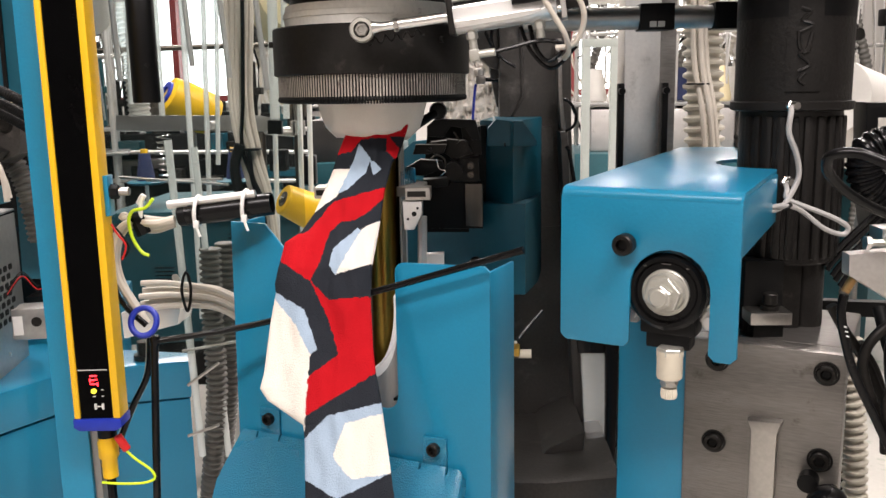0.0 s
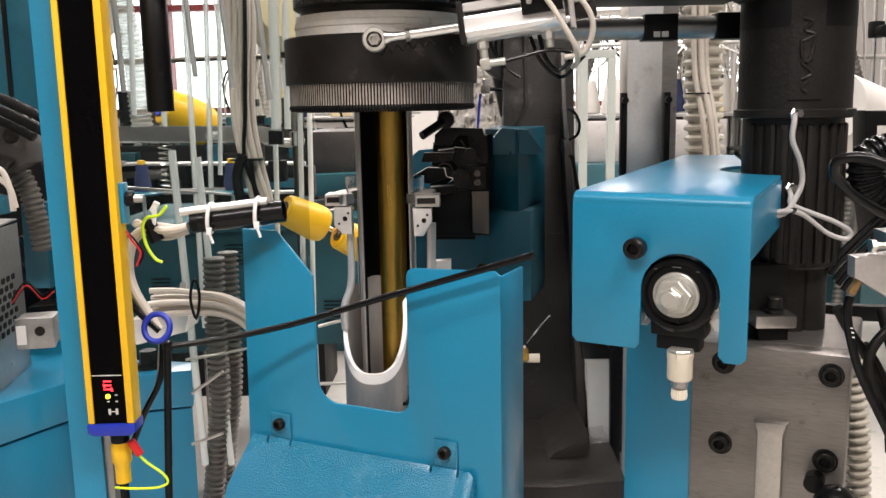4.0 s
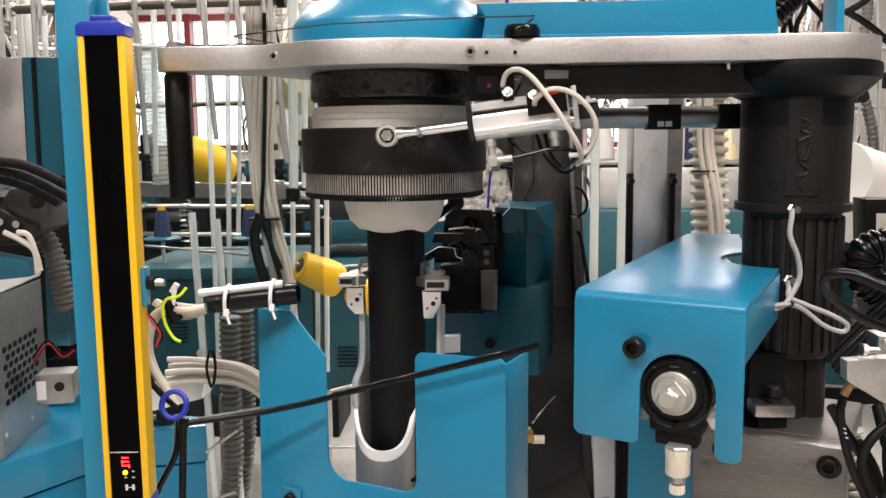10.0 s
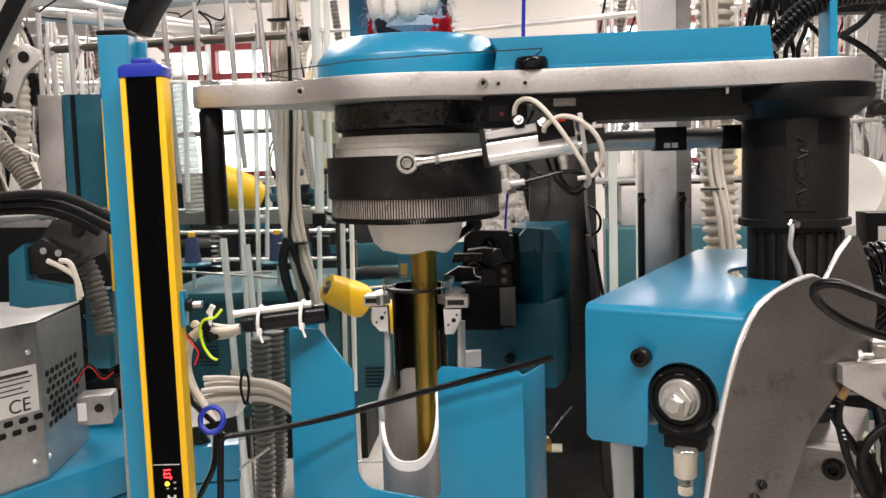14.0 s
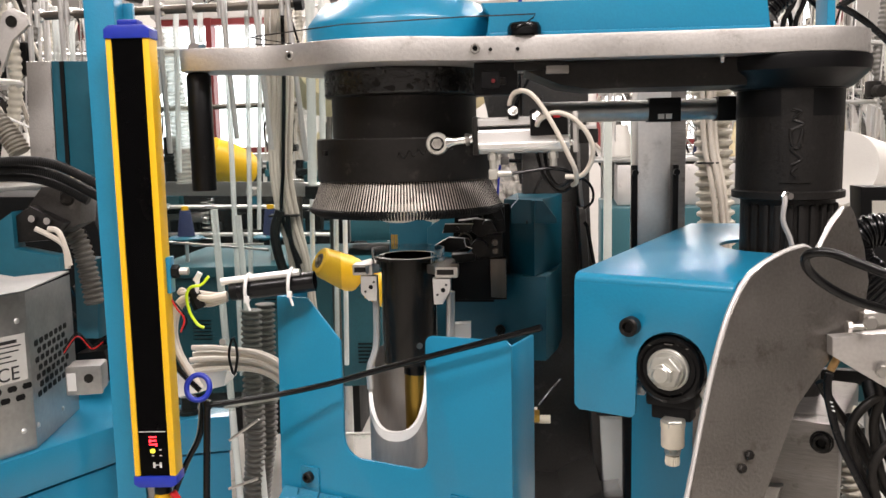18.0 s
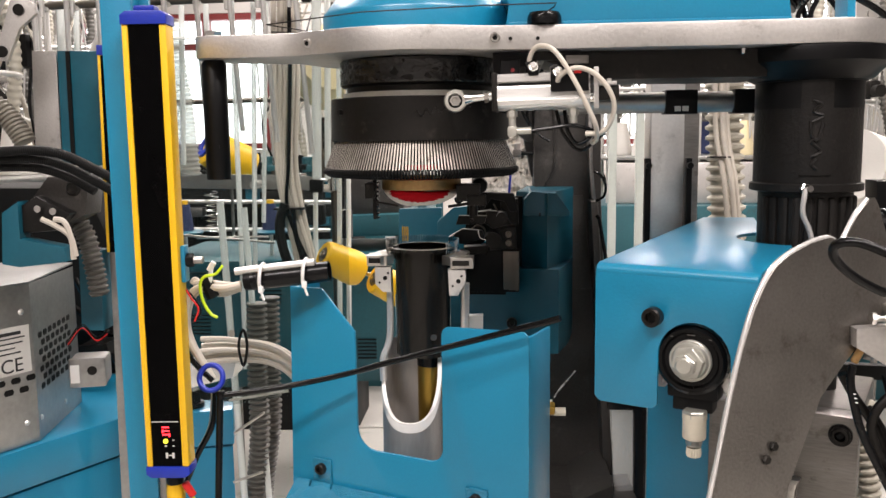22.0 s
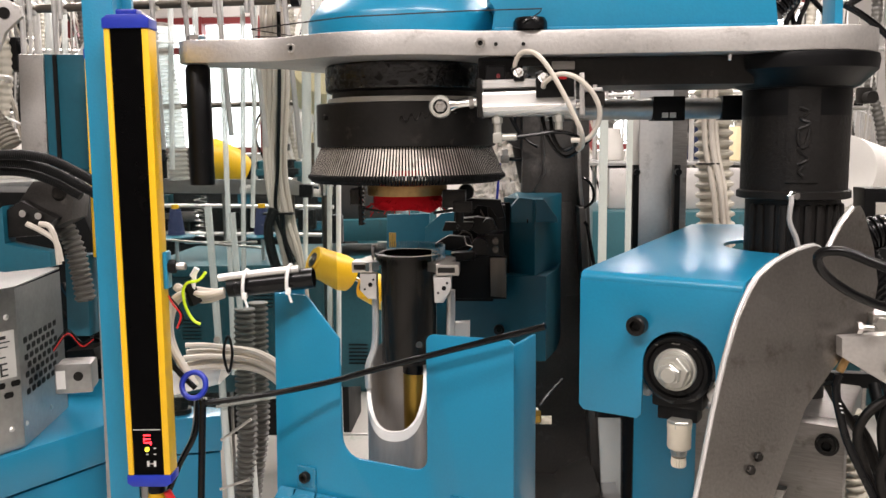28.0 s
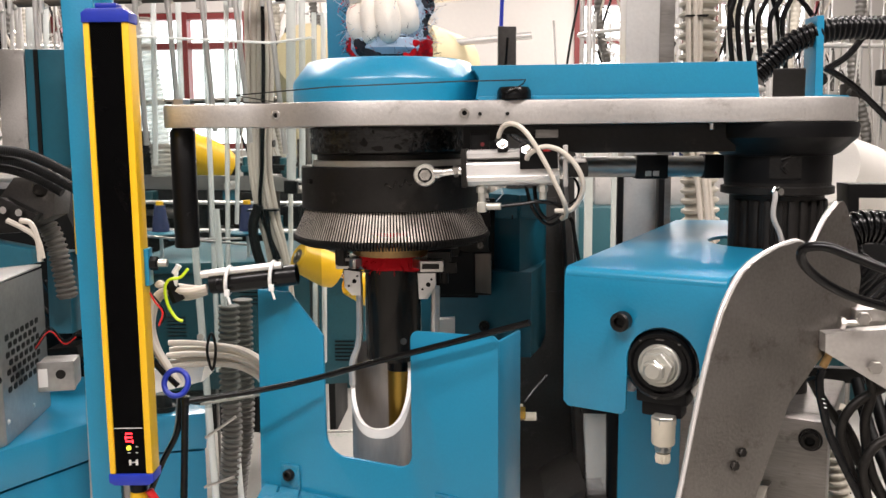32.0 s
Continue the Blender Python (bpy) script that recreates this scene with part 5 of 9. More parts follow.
def sock():
    """The finished sock hanging out of the head, in three pieces; sizes in half millimetres on its own sheet."""
    g = thing("sock", "long knitted sock in red, white, pale blue and charcoal", "sock", pose(0.0165, -0.008, 1.264, -20, 0, 0))
    left = [(0, 615), (45, 600), (85, 590), (155, 565), (190, 545), (210, 518), (245, 513), (285, 506), (300, 508), (355, 500), (435, 492), (460, 486), (480, 500), (520, 560), (545, 563), (637, 566), (720, 572), (800, 578), (860, 585), (1000, 590), (1140, 598), (1280, 600)]
    right = [(0, 725), (45, 712), (60, 700), (115, 688), (175, 682), (255, 672), (315, 670), (395, 675), (435, 680), (485, 690), (555, 700), (637, 712), (720, 722), (800, 730), (860, 735), (1000, 738), (1140, 742), (1280, 748)]
    patches = [(1, [(600, -90), (760, -90), (735, 12), (600, 12)]), (1, [(600, 0), (690, -10), (692, 16), (645, 17), (625, 40), (596, 46)]), (1, [(690, 8), (713, 35), (706, 56), (690, 40)]), (3, [(640, 25), (662, 55), (652, 85), (620, 115), (600, 120), (632, 55)]),
               (2, [(595, 73), (625, 73), (602, 128), (566, 155), (566, 130)]), (3, [(660, 55), (682, 73), (667, 86)]),
               (1, [(600, 135), (640, 125), (690, 108), (688, 128), (660, 158), (640, 172), (615, 175), (595, 196), (582, 255), (568, 282), (508, 240), (512, 208), (560, 190)]),
               (1, [(568, 278), (600, 314), (674, 308), (680, 435), (560, 508), (562, 445), (618, 404), (600, 345)]),
               (3, [(645, 188), (605, 225), (600, 255), (611, 272), (655, 195)]), (2, [(652, 190), (684, 170), (674, 252), (612, 271)]),
               (3, [(500, 294), (560, 330), (576, 375), (582, 396), (560, 416), (540, 355), (500, 310)]), (2, [(500, 302), (546, 355), (571, 405), (563, 530), (480, 490), (480, 450)]),
               (3, [(560, 545), (600, 505), (690, 484), (704, 597), (620, 637), (560, 605)]), (2, [(632, 516), (696, 500), (712, 597), (642, 606), (611, 570)]),
               (1, [(560, 665), (640, 690), (735, 650), (735, 700), (650, 745), (570, 715)]), (3, [(560, 745), (645, 775), (740, 735), (745, 850), (650, 880), (560, 855)]), (2, [(585, 775), (645, 795), (715, 760), (725, 830), (650, 858), (590, 835)]), (1, [(560, 895), (650, 925), (745, 880), (745, 965), (655, 1010), (560, 975)]), (3, [(560, 1020), (660, 1050), (745, 1005), (745, 1040), (660, 1085), (560, 1055)]), (1, [(560, 1068), (660, 1096), (750, 1055), (750, 1085), (660, 1120), (560, 1095)]), (2, [(560, 1120), (660, 1136), (760, 1110), (760, 1300), (560, 1300)])]

    def at(table, v):
        for (v0, a), (v1, b) in zip(table, table[1:]):
            if v <= v1:
                return a + (b - a) * (v - v0) / (v1 - v0)
        return table[-1][1]

    S = 0.00048
    pieces = []
    for name, v0, v1 in (("upper_piece", -70, 300), ("middle_piece", 300, 560), ("lower_piece", 560, 1280)):
        rows, cols = int((v1 - v0) / 1.9), 96
        vs, fs, ms = [], [], []
        for side in (0, 1):
            base = len(vs)
            for i in range(rows + 1):
                v = v0 + (v1 - v0) * i / rows
                l, r = at(left, v), at(right, v)
                for j in range(cols + 1):
                    u = l + (r - l) * j / cols
                    e = max(0.0, math.sin(math.pi * j / cols)) ** 0.45
                    fold = 0.005 * noise.noise(Vector((u * 0.021, v * 0.006, side * 3.0))) + 0.0025 * noise.noise(Vector((u * 0.05, v * 0.02, 7)))
                    y = (-1 if side == 0 else 1) * 0.0065 * e + fold * e - 0.029 * min(1.0, max(0.0, v / 260.0)) ** 1.5
                    vs.append(((u - 655) * S, y, -v * S))
            for i in range(rows):
                for j in range(cols):
                    a = base + i * (cols + 1) + j
                    fs.append((a, a + 1, a + cols + 2, a + cols + 1))
                    v = v0 + (v1 - v0) * (i + 0.5) / rows
                    l, r = at(left, v), at(right, v)
                    u = l + (r - l) * (j + 0.5) / cols
                    u, v = u + 1.6 * noise.noise(Vector((u * 0.12, v * 0.12, 1))), v + 1.6 * noise.noise(Vector((u * 0.12, v * 0.12, 4)))
                    if side:
                        ms.append(ms[i * cols + j])
                        continue
                    k = 0
                    for c, poly in patches:
                        if inside(u, v, poly):
                            k = c
                    ms.append(k)
        me = bpy.data.meshes.new(name)
        me.from_pydata(vs, [], fs)
        for mat in (KNIT_DARK, KNIT_RED, KNIT_WHITE, KNIT_BLUE):
            me.materials.append(mat)
        me.polygons.foreach_set("material_index", ms)
        me.polygons.foreach_set("use_smooth", [True] * len(fs))
        o = new(name, me)
        o.parent = g
        pieces.append(o)
    return g, pieces


def lumps():
    """The tube of loops and cut threads that runs up from the head to the take-down rollers."""
    g = thing("knit_tube", "shaggy knitted tube with loose thread ends, red, white and charcoal", "knitted fabric", pose(AX, AY, 0))
    rng = random.Random(5)
    # half millimetres round the front and up from the cover: what colour lies where
    patches = [(1, [(-80, 0), (-55, 0), (-52, 48), (-70, 55), (-80, 40)]), (1, [(20, 0), (70, 0), (80, 45), (45, 50), (22, 30)]), (3, [(-80, 45), (60, 40), (62, 150), (-80, 150)]), (0, [(-80, 142), (0, 145), (30, 152), (90, 140), (90, 178), (30, 184), (-80, 184)]),
               (1, [(-72, 180), (10, 184), (24, 168), (95, 160), (95, 208), (40, 210), (90, 235), (80, 285), (10, 290), (-74, 280), (-60, 230)]), (0, [(-95, 265), (-30, 272), (-12, 245), (50, 245), (95, 260), (95, 300), (-95, 300)]), (2, [(-95, 290), (95, 298), (95, 620), (-95, 620)]), (3, [(10, 284), (70, 288), (70, 300), (8, 302)])]
    widths = [(0, 0.036), (40, 0.042), (70, 0.040), (120, 0.043), (165, 0.037), (200, 0.040), (240, 0.037), (280, 0.039), (300, 0.034), (330, 0.031), (600, 0.028)]

    def wide(v):
        for (v0, a), (v1, b) in zip(widths, widths[1:]):
            if v <= v1:
                return a + (b - a) * (v - v0) / (v1 - v0)
        return widths[-1][1]

    def shape(a, v):
        q = Vector((math.cos(a) * 2.2, math.sin(a) * 2.2, v * 0.022))
        k = noise.noise(q) + 0.55 * noise.noise(q * 2.3 + Vector((3, 1, 0))) + 0.3 * noise.noise(Vector((a * 9, v * 0.02 + a * 2, 5)))
        crease = 1 - abs(noise.noise(Vector((math.cos(a) * 1.6 + v * 0.012, math.sin(a) * 1.6, v * 0.03 + 9))))
        r = wide(v) * (0.98 + 0.15 * k - 0.10 * max(0, crease - 0.82) / 0.18)
        return r * math.cos(a), 0.86 * r * math.sin(a)

    rows, cols = 150, 110
    vs, fs, ms = [], [], []
    for i in range(rows + 1):
        v = 560 * (i / rows) ** 1.15
        for j in range(cols):
            x, y = shape(2 * math.pi * j / cols, v)
            vs.append((x, y, 1.456 + v * 0.00062))
    for i in range(rows):
        for j in range(cols):
            k, n = i * cols + j, i * cols + (j + 1) % cols
            fs.append((k, n, n + cols, k + cols))
            x, y, z = vs[k]
            v = (z - 1.456) / 0.00062
            u = x / 0.00055 + 9 * noise.noise(Vector((x * 110, z * 110, y * 40))) + 5 * noise.noise(Vector((x * 420, z * 420, 2)))
            v += 8 * noise.noise(Vector((x * 130, z * 130, 8))) + 6 * noise.noise(Vector((x * 420, z * 420, 7)))
            c = 0
            for m, poly in patches:
                if inside(u, v, poly):
                    c = m
            ms.append(c)
    me = bpy.data.meshes.new("tube")
    me.from_pydata(vs, [], fs)
    for mat in (KNIT_DARK, KNIT_RED, KNIT_WHITE, KNIT_BLUE):
        me.materials.append(mat)
    me.polygons.foreach_set("material_index", ms)
    me.polygons.foreach_set("use_smooth", [True] * len(fs))
    o = new("tube", me)
    o.parent = g
    # puffy white loops tied in over the front
    for x, y, z, rx, ry, rz, lean in ((-0.0240, -0.020, 1.503, 0.0125, 0.014, 0.0270, 8), (-0.0125, -0.028, 1.501, 0.0115, 0.015, 0.0285, 4), (0.0020, -0.031, 1.503, 0.0130, 0.016, 0.0300, -4), (0.0155, -0.024, 1.508, 0.0145, 0.017, 0.0270, -16), (-0.0150, -0.026, 1.525, 0.0095, 0.013, 0.0225, 64), (0.004, -0.027, 1.524, 0.014, 0.013, 0.014, -40)):
        o = bmesh.new()
        bmesh.ops.create_uvsphere(o, u_segments=28, v_segments=22, radius=1.0)
        m = pose(x, y, z, 0, lean)
        for p in o.verts:
            q = p.co.copy()
            k = noise.noise(Vector((q.x * 1.6 + x * 300, q.y * 1.6, q.z * 1.1 + z * 90))) + 0.35 * noise.noise(Vector((q.x * 5 + x * 99, q.y * 4, q.z * 1.3)))
            p.co = m @ Vector((q.x * rx * (1 + 0.14 * k), q.y * ry * (1 + 0.14 * k), q.z * rz * (1 - 0.10 * abs(q.z) ** 3)))
        part("yarn_roll", o, KNIT_WHITE, g, "puffy white roll of yarn", sharp=180)
    part("pale_hem", lathe([(0.036, 1.468), (0.041, 1.474), (0.041, 1.482), (0.037, 1.486)], 24, a0=215, a1=318, m=pose(0, 0.004, 0)), KNIT_BLUE, g, "pale blue knitted edge")
    # fuzz of cut thread ends
    for mat, n, lo, hi, len0 in ((KNIT_BLUE, 420, 1.478, 1.57, 0.016), (KNIT_DARK, 900, 1.457, 1.66, 0.017), (KNIT_RED, 420, 1.458, 1.63, 0.012), (KNIT_WHITE, 130, 1.535, 1.562, 0.012), (KNIT_WHITE, 160, 1.635, 1.72, 0.016)):
        b = bmesh.new()
        for i in range(n):
            a, z = rng.uniform(0, 2 * math.pi), rng.uniform(lo, hi)
            x, y = shape(a, (z - 1.456) / 0.00062)
            ln = len0 * rng.uniform(0.35, 1.0)
            p = Vector((x * 0.97, y * 0.97, z))
            way = Vector((math.cos(a) * rng.uniform(0.3, 1.0), math.sin(a) * rng.uniform(0.3, 1.0), rng.uniform(-0.9, 1.0))).normalized()
            q = p + way * ln
            cable([p, p + way * ln * 0.5 + Vector((rng.uniform(-1, 1), 0, rng.uniform(-1, 1))) * 0.002, q], rng.uniform(0.00012, 0.00026), 3, 2, b)
        tagged(part("loose_threads", b, mat, g), kind="stuff")
    return g


def under_head():
    out = {}
    out["bell"] = cloth_ring([(0.050, 1.300), (0.0485, 1.286), (0.0455, 1.275), (0.0415, 1.2655), (0.034, 1.2585), (0.0270, 1.2585), (0.024, 1.265)], KNIT_WHITE, "fabric_cup", "cream knitted fabric cup hanging under the ring", 0.10, 1)
    r = cloth_ring([(0.036, 1.2735), (0.0395, 1.268), (0.039, 1.2595), (0.034, 1.2535), (0.0275, 1.253), (0.026, 1.258)], KNIT_RED, "red_hem", "red knitted hem with a charcoal patch", 0.09, 4)
    b = lathe([(0.0385, 1.279), (0.0412, 1.27), (0.0405, 1.2605), (0.035, 1.255)], 20, a0=-58, a1=14)
    part("dark_patch", b, KNIT_DARK, r, "charcoal and blue patch")
    b = lathe([(0.0375, 1.281), (0.0405, 1.272), (0.040, 1.264), (0.035, 1.258)], 10, a0=14, a1=44)
    part("blue_patch", b, KNIT_BLUE, r, "pale blue patch")
    out["hem"] = r
    g = thing("brass_ring", "brass ring with black sinker teeth under the jaw cone", "ring", pose(AX, AY, 0))
    part("ring", lathe([(0.030, 1.2868), (0.0385, 1.2868), (0.039, 1.2876), (0.039, 1.2965), (0.036, 1.2985), (0.030, 1.2985)], 48, closed=True), OLDBRASS, g)
    part("rack", span(-0.0455, -0.0415, -0.022, -0.012, 1.2585, 1.30, 0.0006), RUBBER, g)
    tooth = part("tooth", span(-0.0415, -0.0395, -0.022, -0.014, 1.2592, 1.2607), RUBBER, g)
    for i in range(1, 9):
        same(tooth, pose(0, 0, 0.0042 * i))
    part("carrier", span(-0.052, -0.043, -0.03, 0.0, 1.279, 1.294, 0.001), OXIDE, g)
    part("carrier", span(0.036, 0.058, -0.034, -0.008, 1.276, 1.292, 0.001), OXIDE, g)
    part("carrier_plate", span(0.046, 0.064, -0.036, -0.030, 1.272, 1.282, 0.0008), OXIDE, g)
    part("finger", bar((-0.04, -0.03, 1.2755), (-0.02, -0.028, 1.272), 0.0012), OXIDE, g)
    part("finger", bar((0.05, -0.035, 1.2745), (0.028, -0.03, 1.271), 0.0014), OXIDE, g)
    part("finger", bar((0.052, -0.03, 1.285), (0.052, -0.03, 1.262), 0.004), OXIDE, g)
    out["brass_ring"] = g
    s = cloth_ring([(0.0335, 1.2862)] + [(0.0365 * math.cos(radians(a)), 1.2855 - 0.0165 * math.sin(radians(a))) for a in range(4, 90, 4)] + [(0.0, 1.269)], KNIT_WHITE, "white_toe", "white and red knitted toe under the brass ring", 0.05, 9)
    me = s.children[0].data
    me.materials.append(KNIT_RED)
    for f in me.polygons:
        x, y, z = f.center
        if y < 0 and abs(x) < 0.0285 and z > 1.2745 + 8.5 * x * x + 0.0012 * noise.noise(Vector((x * 200, 0, 3))):
            f.material_index = 1
    out["toe"] = s
    c = cloth_ring([(0.033, 1.2845), (0.0335, 1.277), (0.0325, 1.2705), (0.028, 1.267), (0.02, 1.2668), (0.0, 1.268)], KNIT_RED, "red_cloth", "red knitted cloth with loose thread ends", 0.08, 13)
    rng = random.Random(3)
    b = bmesh.new()
    for i in range(70):
        a = rng.uniform(0, 2 * math.pi)
        p = Vector((0.031 * math.cos(a), 0.031 * math.sin(a), 1.2705 + rng.uniform(0, 0.008)))
        q = p + Vector((math.cos(a) * rng.uniform(0.002, 0.012), math.sin(a) * rng.uniform(0.002, 0.01), rng.uniform(-0.009, 0.003)))
        cable([p, (p + q) / 2 + Vector((0, 0, 0.001)), q], 0.0005, 3, 2, b)
    tagged(part("loose_threads", b, KNIT_RED, c), kind="stuff")
    out["red_cloth"] = c
    return out


light_curtain()
feeler_rod()
PLATE = swing_plate()
SOCK, SOCK_PIECES = sock()
KNIT = lumps()
CLOTH = under_head()


# ---- behind the tubes ----
def prism(points, z0, z1, bevel=0.0015):
    """A plan outline of three-number points, raised from z0 to z1."""
    return flat([(p[0], p[1]) for p in points], z0, z1, bevel=bevel)


def drive_covers():
    g = thing("drive_cover", "blue angular drive cover behind the clamp ring", "machine cover")
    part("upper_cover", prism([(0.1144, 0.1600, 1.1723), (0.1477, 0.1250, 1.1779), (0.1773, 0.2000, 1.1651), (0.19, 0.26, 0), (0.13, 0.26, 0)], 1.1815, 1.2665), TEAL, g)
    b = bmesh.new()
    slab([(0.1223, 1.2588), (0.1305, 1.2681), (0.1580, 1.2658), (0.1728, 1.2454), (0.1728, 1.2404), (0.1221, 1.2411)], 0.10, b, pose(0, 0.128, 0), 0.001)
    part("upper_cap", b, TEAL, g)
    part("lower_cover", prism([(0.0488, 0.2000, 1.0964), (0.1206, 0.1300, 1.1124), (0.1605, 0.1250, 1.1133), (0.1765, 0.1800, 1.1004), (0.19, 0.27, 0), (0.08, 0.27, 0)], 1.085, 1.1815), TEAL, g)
    part("bolt", socket_screw(0.006, 0.006, m=facing(*(0.1086, 0.1350, 1.1192))), OXIDE, g)
    part("slot", span(0.139, 0.1405, 0.1255, 0.13, 1.2405, 1.2445), MATT, g)
    s = thing("selector_unit", "black needle selector with levers and screws", "machine part")
    part("base", slab([(0.0562, 1.2002), (0.1062, 1.2184), (0.1171, 1.1995), (0.1166, 1.1585), (0.0553, 1.1590)], 0.05, m=pose(0, 0.11, 0), bevel=0.001), BLACK, s)
    part("side_plate", slab([(0.0988, 1.2062), (0.1165, 1.2060), (0.1160, 1.1623), (0.0994, 1.1637)], 0.01, m=pose(0, 0.098, 0), bevel=0.001), GUNMETAL, s)
    part("block", slab([(0.0853, 1.2304), (0.1126, 1.2331), (0.1135, 1.2086), (0.0849, 1.2077)], 0.03, m=pose(0, 0.09, 0), bevel=0.002), OXIDE, s)
    for z in (1.2162, 1.2252):
        part("screw", socket_screw(0.0036, 0.003, m=facing(0.1046, 0.0880, z)), GUNMETAL, s)
    part("lever", slab([(0.0634, 1.2647), (0.0718, 1.2717), (0.1101, 1.2699), (0.1146, 1.2520), (0.1069, 1.2504), (0.1000, 1.2623), (0.0865, 1.2643), (0.0786, 1.2538), (0.0632, 1.2552)], 0.012, m=pose(0, 0.07, 0), bevel=0.001), BLACK, s)
    part("lever", slab([(0.0530, 1.2480), (0.0824, 1.2476), (0.0793, 1.2394), (0.0498, 1.2386)], 0.012, m=pose(0, 0.06, 0), bevel=0.001), OXIDE, s)
    part("lever", slab([(0.0819, 1.2520), (0.1009, 1.2500), (0.1067, 1.2379), (0.0888, 1.2321), (0.0799, 1.2383)], 0.014, m=pose(0, 0.075, 0), bevel=0.001), OXIDE, s)
    part("lever", slab([(0.0415, 1.2250), (0.0565, 1.2337), (0.0772, 1.2317), (0.0800, 1.2245), (0.0592, 1.2176), (0.0425, 1.2190)], 0.012, m=pose(0, 0.065, 0), bevel=0.001), BLACK, s)
    part("roller", rod(0.0085, 0, 0.02, 24, m=facing(*(0.0883, 0.0850, 1.2218))), OXIDE, s)
    part("roller", rod(0.006, 0, 0.02, 24, m=facing(*(0.0978, 0.0800, 1.2453))), OXIDE, s)
    part("spring_wire", cable([(0.0727, 0.0600, 1.2341), (0.0749, 0.0600, 1.2252), (0.0808, 0.0600, 1.2227), (0.0760, 0.0600, 1.2181)], 0.0007, 5, 5), CHROME, s)
    part("knob", lathe([(0, -0.006), (0.0075, -0.004), (0.0085, 0), (0.0075, 0.004), (0, 0.006)], 20, m=facing(*(0.0747, 0.0600, 1.2791))), BLACK, s)
    part("arm", bar((0.0747, 0.0600, 1.2791), (0.0526, 0.0400, 1.2650), 0.004), BLACK, s)
    part("back_plate", slab([(0.0590, 1.2534), (0.0810, 1.2620), (0.1212, 1.2614), (0.1199, 1.1485), (0.0531, 1.1491), (0.0542, 1.2049)], 0.008, m=pose(0, 0.148, 0), bevel=0.001), MATT, s)
    for pts in ([(0.0570, 1.2110), (0.0829, 1.2126), (0.0827, 1.2039), (0.0568, 1.2017)], [(0.0653, 1.2479), (0.0861, 1.2501), (0.0872, 1.2427), (0.0664, 1.2405)], [(0.0959, 1.2617), (0.1148, 1.2626), (0.1157, 1.2350), (0.0980, 1.2371)], [(0.0838, 1.2377), (0.0934, 1.2400), (0.0957, 1.2278), (0.0860, 1.2255)], [(0.0980, 1.2309), (0.1126, 1.2319), (0.1129, 1.2111), (0.0990, 1.2100)]):
        part("block", slab(pts, 0.02, m=pose(0, 0.095, 0), bevel=0.001), OXIDE, s)
    for spot in ((0.0709, 0.0800, 1.2457), (0.1093, 0.0800, 1.2584), (0.066, 0.0585, 1.2432)):
        part("screw", socket_screw(0.0024, 0.003, m=facing(*spot)), OXIDE, s)
    for pts in ([(0.0633, 0.0800, 1.2289), (0.0707, 0.0800, 1.2360), (0.0790, 0.0800, 1.2323), (0.0812, 0.0800, 1.2195)], [(0.0891, 0.0800, 1.2587), (0.0937, 0.0800, 1.2490), (0.0900, 0.0800, 1.2406), (0.0958, 0.0800, 1.2321)]):
        part("wire", cable(pts, 0.0009, 6), GUNMETAL, s)
    for spot in ((0.1013, 1.2, 1.200), (0.1602, 1.2, 1.206)):
        k = thing("signal_knob", "black round knob with bright red cap", "knob", Matrix.Translation(spot), "signal knobs")
        part("body", lathe([(0.04, -1.196), (0.04, -0.02), (0.03, 0.0), (0, 0.0)], 24), OXIDE, k)
        part("cap", lathe([(0.016, -0.001), (0.024, 0.004), (0.022, 0.018), (0.012, 0.024), (0, 0.025)], 24), REDPLASTIC, k, "red cap")
    w = thing("white_block", "small white plastic block beside the tubes", "block")
    part("block", slab([(0.0579, 1.1359), (0.0770, 1.1370), (0.0767, 1.1194), (0.0576, 1.1183)], 0.012, m=pose(0, 0.09, 0), bevel=0.0008), WHITE, w)
    p = thing("rear_plate", "blue chamfered steel plate behind the tubes", "machine plate")
    # blue plate in darker TEAL: the shade behind the tubes is put into its colour
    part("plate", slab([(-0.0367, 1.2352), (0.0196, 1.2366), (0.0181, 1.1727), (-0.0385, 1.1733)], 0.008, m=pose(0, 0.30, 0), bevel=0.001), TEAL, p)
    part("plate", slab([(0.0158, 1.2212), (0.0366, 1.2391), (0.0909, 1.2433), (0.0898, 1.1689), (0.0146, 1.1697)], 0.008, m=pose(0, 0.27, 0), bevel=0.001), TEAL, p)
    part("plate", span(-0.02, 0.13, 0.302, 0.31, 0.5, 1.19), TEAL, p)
    t = part("comb_tooth", span(-0.022, -0.0208, 0.2, 0.203, 1.205, 1.222), YELLOW, p, "yellow plastic tooth")
    for i in range(1, 4):
        same(t, pose(i * 0.0021, 0, 0))
    f = thing("hose_fitting", "white nylon elbow fitting with black lead", "fitting", pose(0.140, -0.04, 1.076))
    part("body", join(rod(0.0062, -0.025, 0.0, 18, m=pose(0, 0, 0, 0, 90)), rod(0.0075, 0, 0.006, 18, m=pose(-0.002, 0, 0, 0, 90))), NYLON, f)
    part("nut", hexagon(0.0065, 0.006, m=pose(0.0, -0.004, 0.0, 0, 90)), BRASS, f)
    part("tip", rod(0.004, 0, 0.011, 14, m=pose(0.005, -0.003, -0.003, 0, 90)), NYLON, f)
    part("lead", cable([(0.006, 0.012, 0.006), (0.014, 0.02, 0.014), (0.028, 0.03, 0.027)], 0.0014), RUBBER, f)


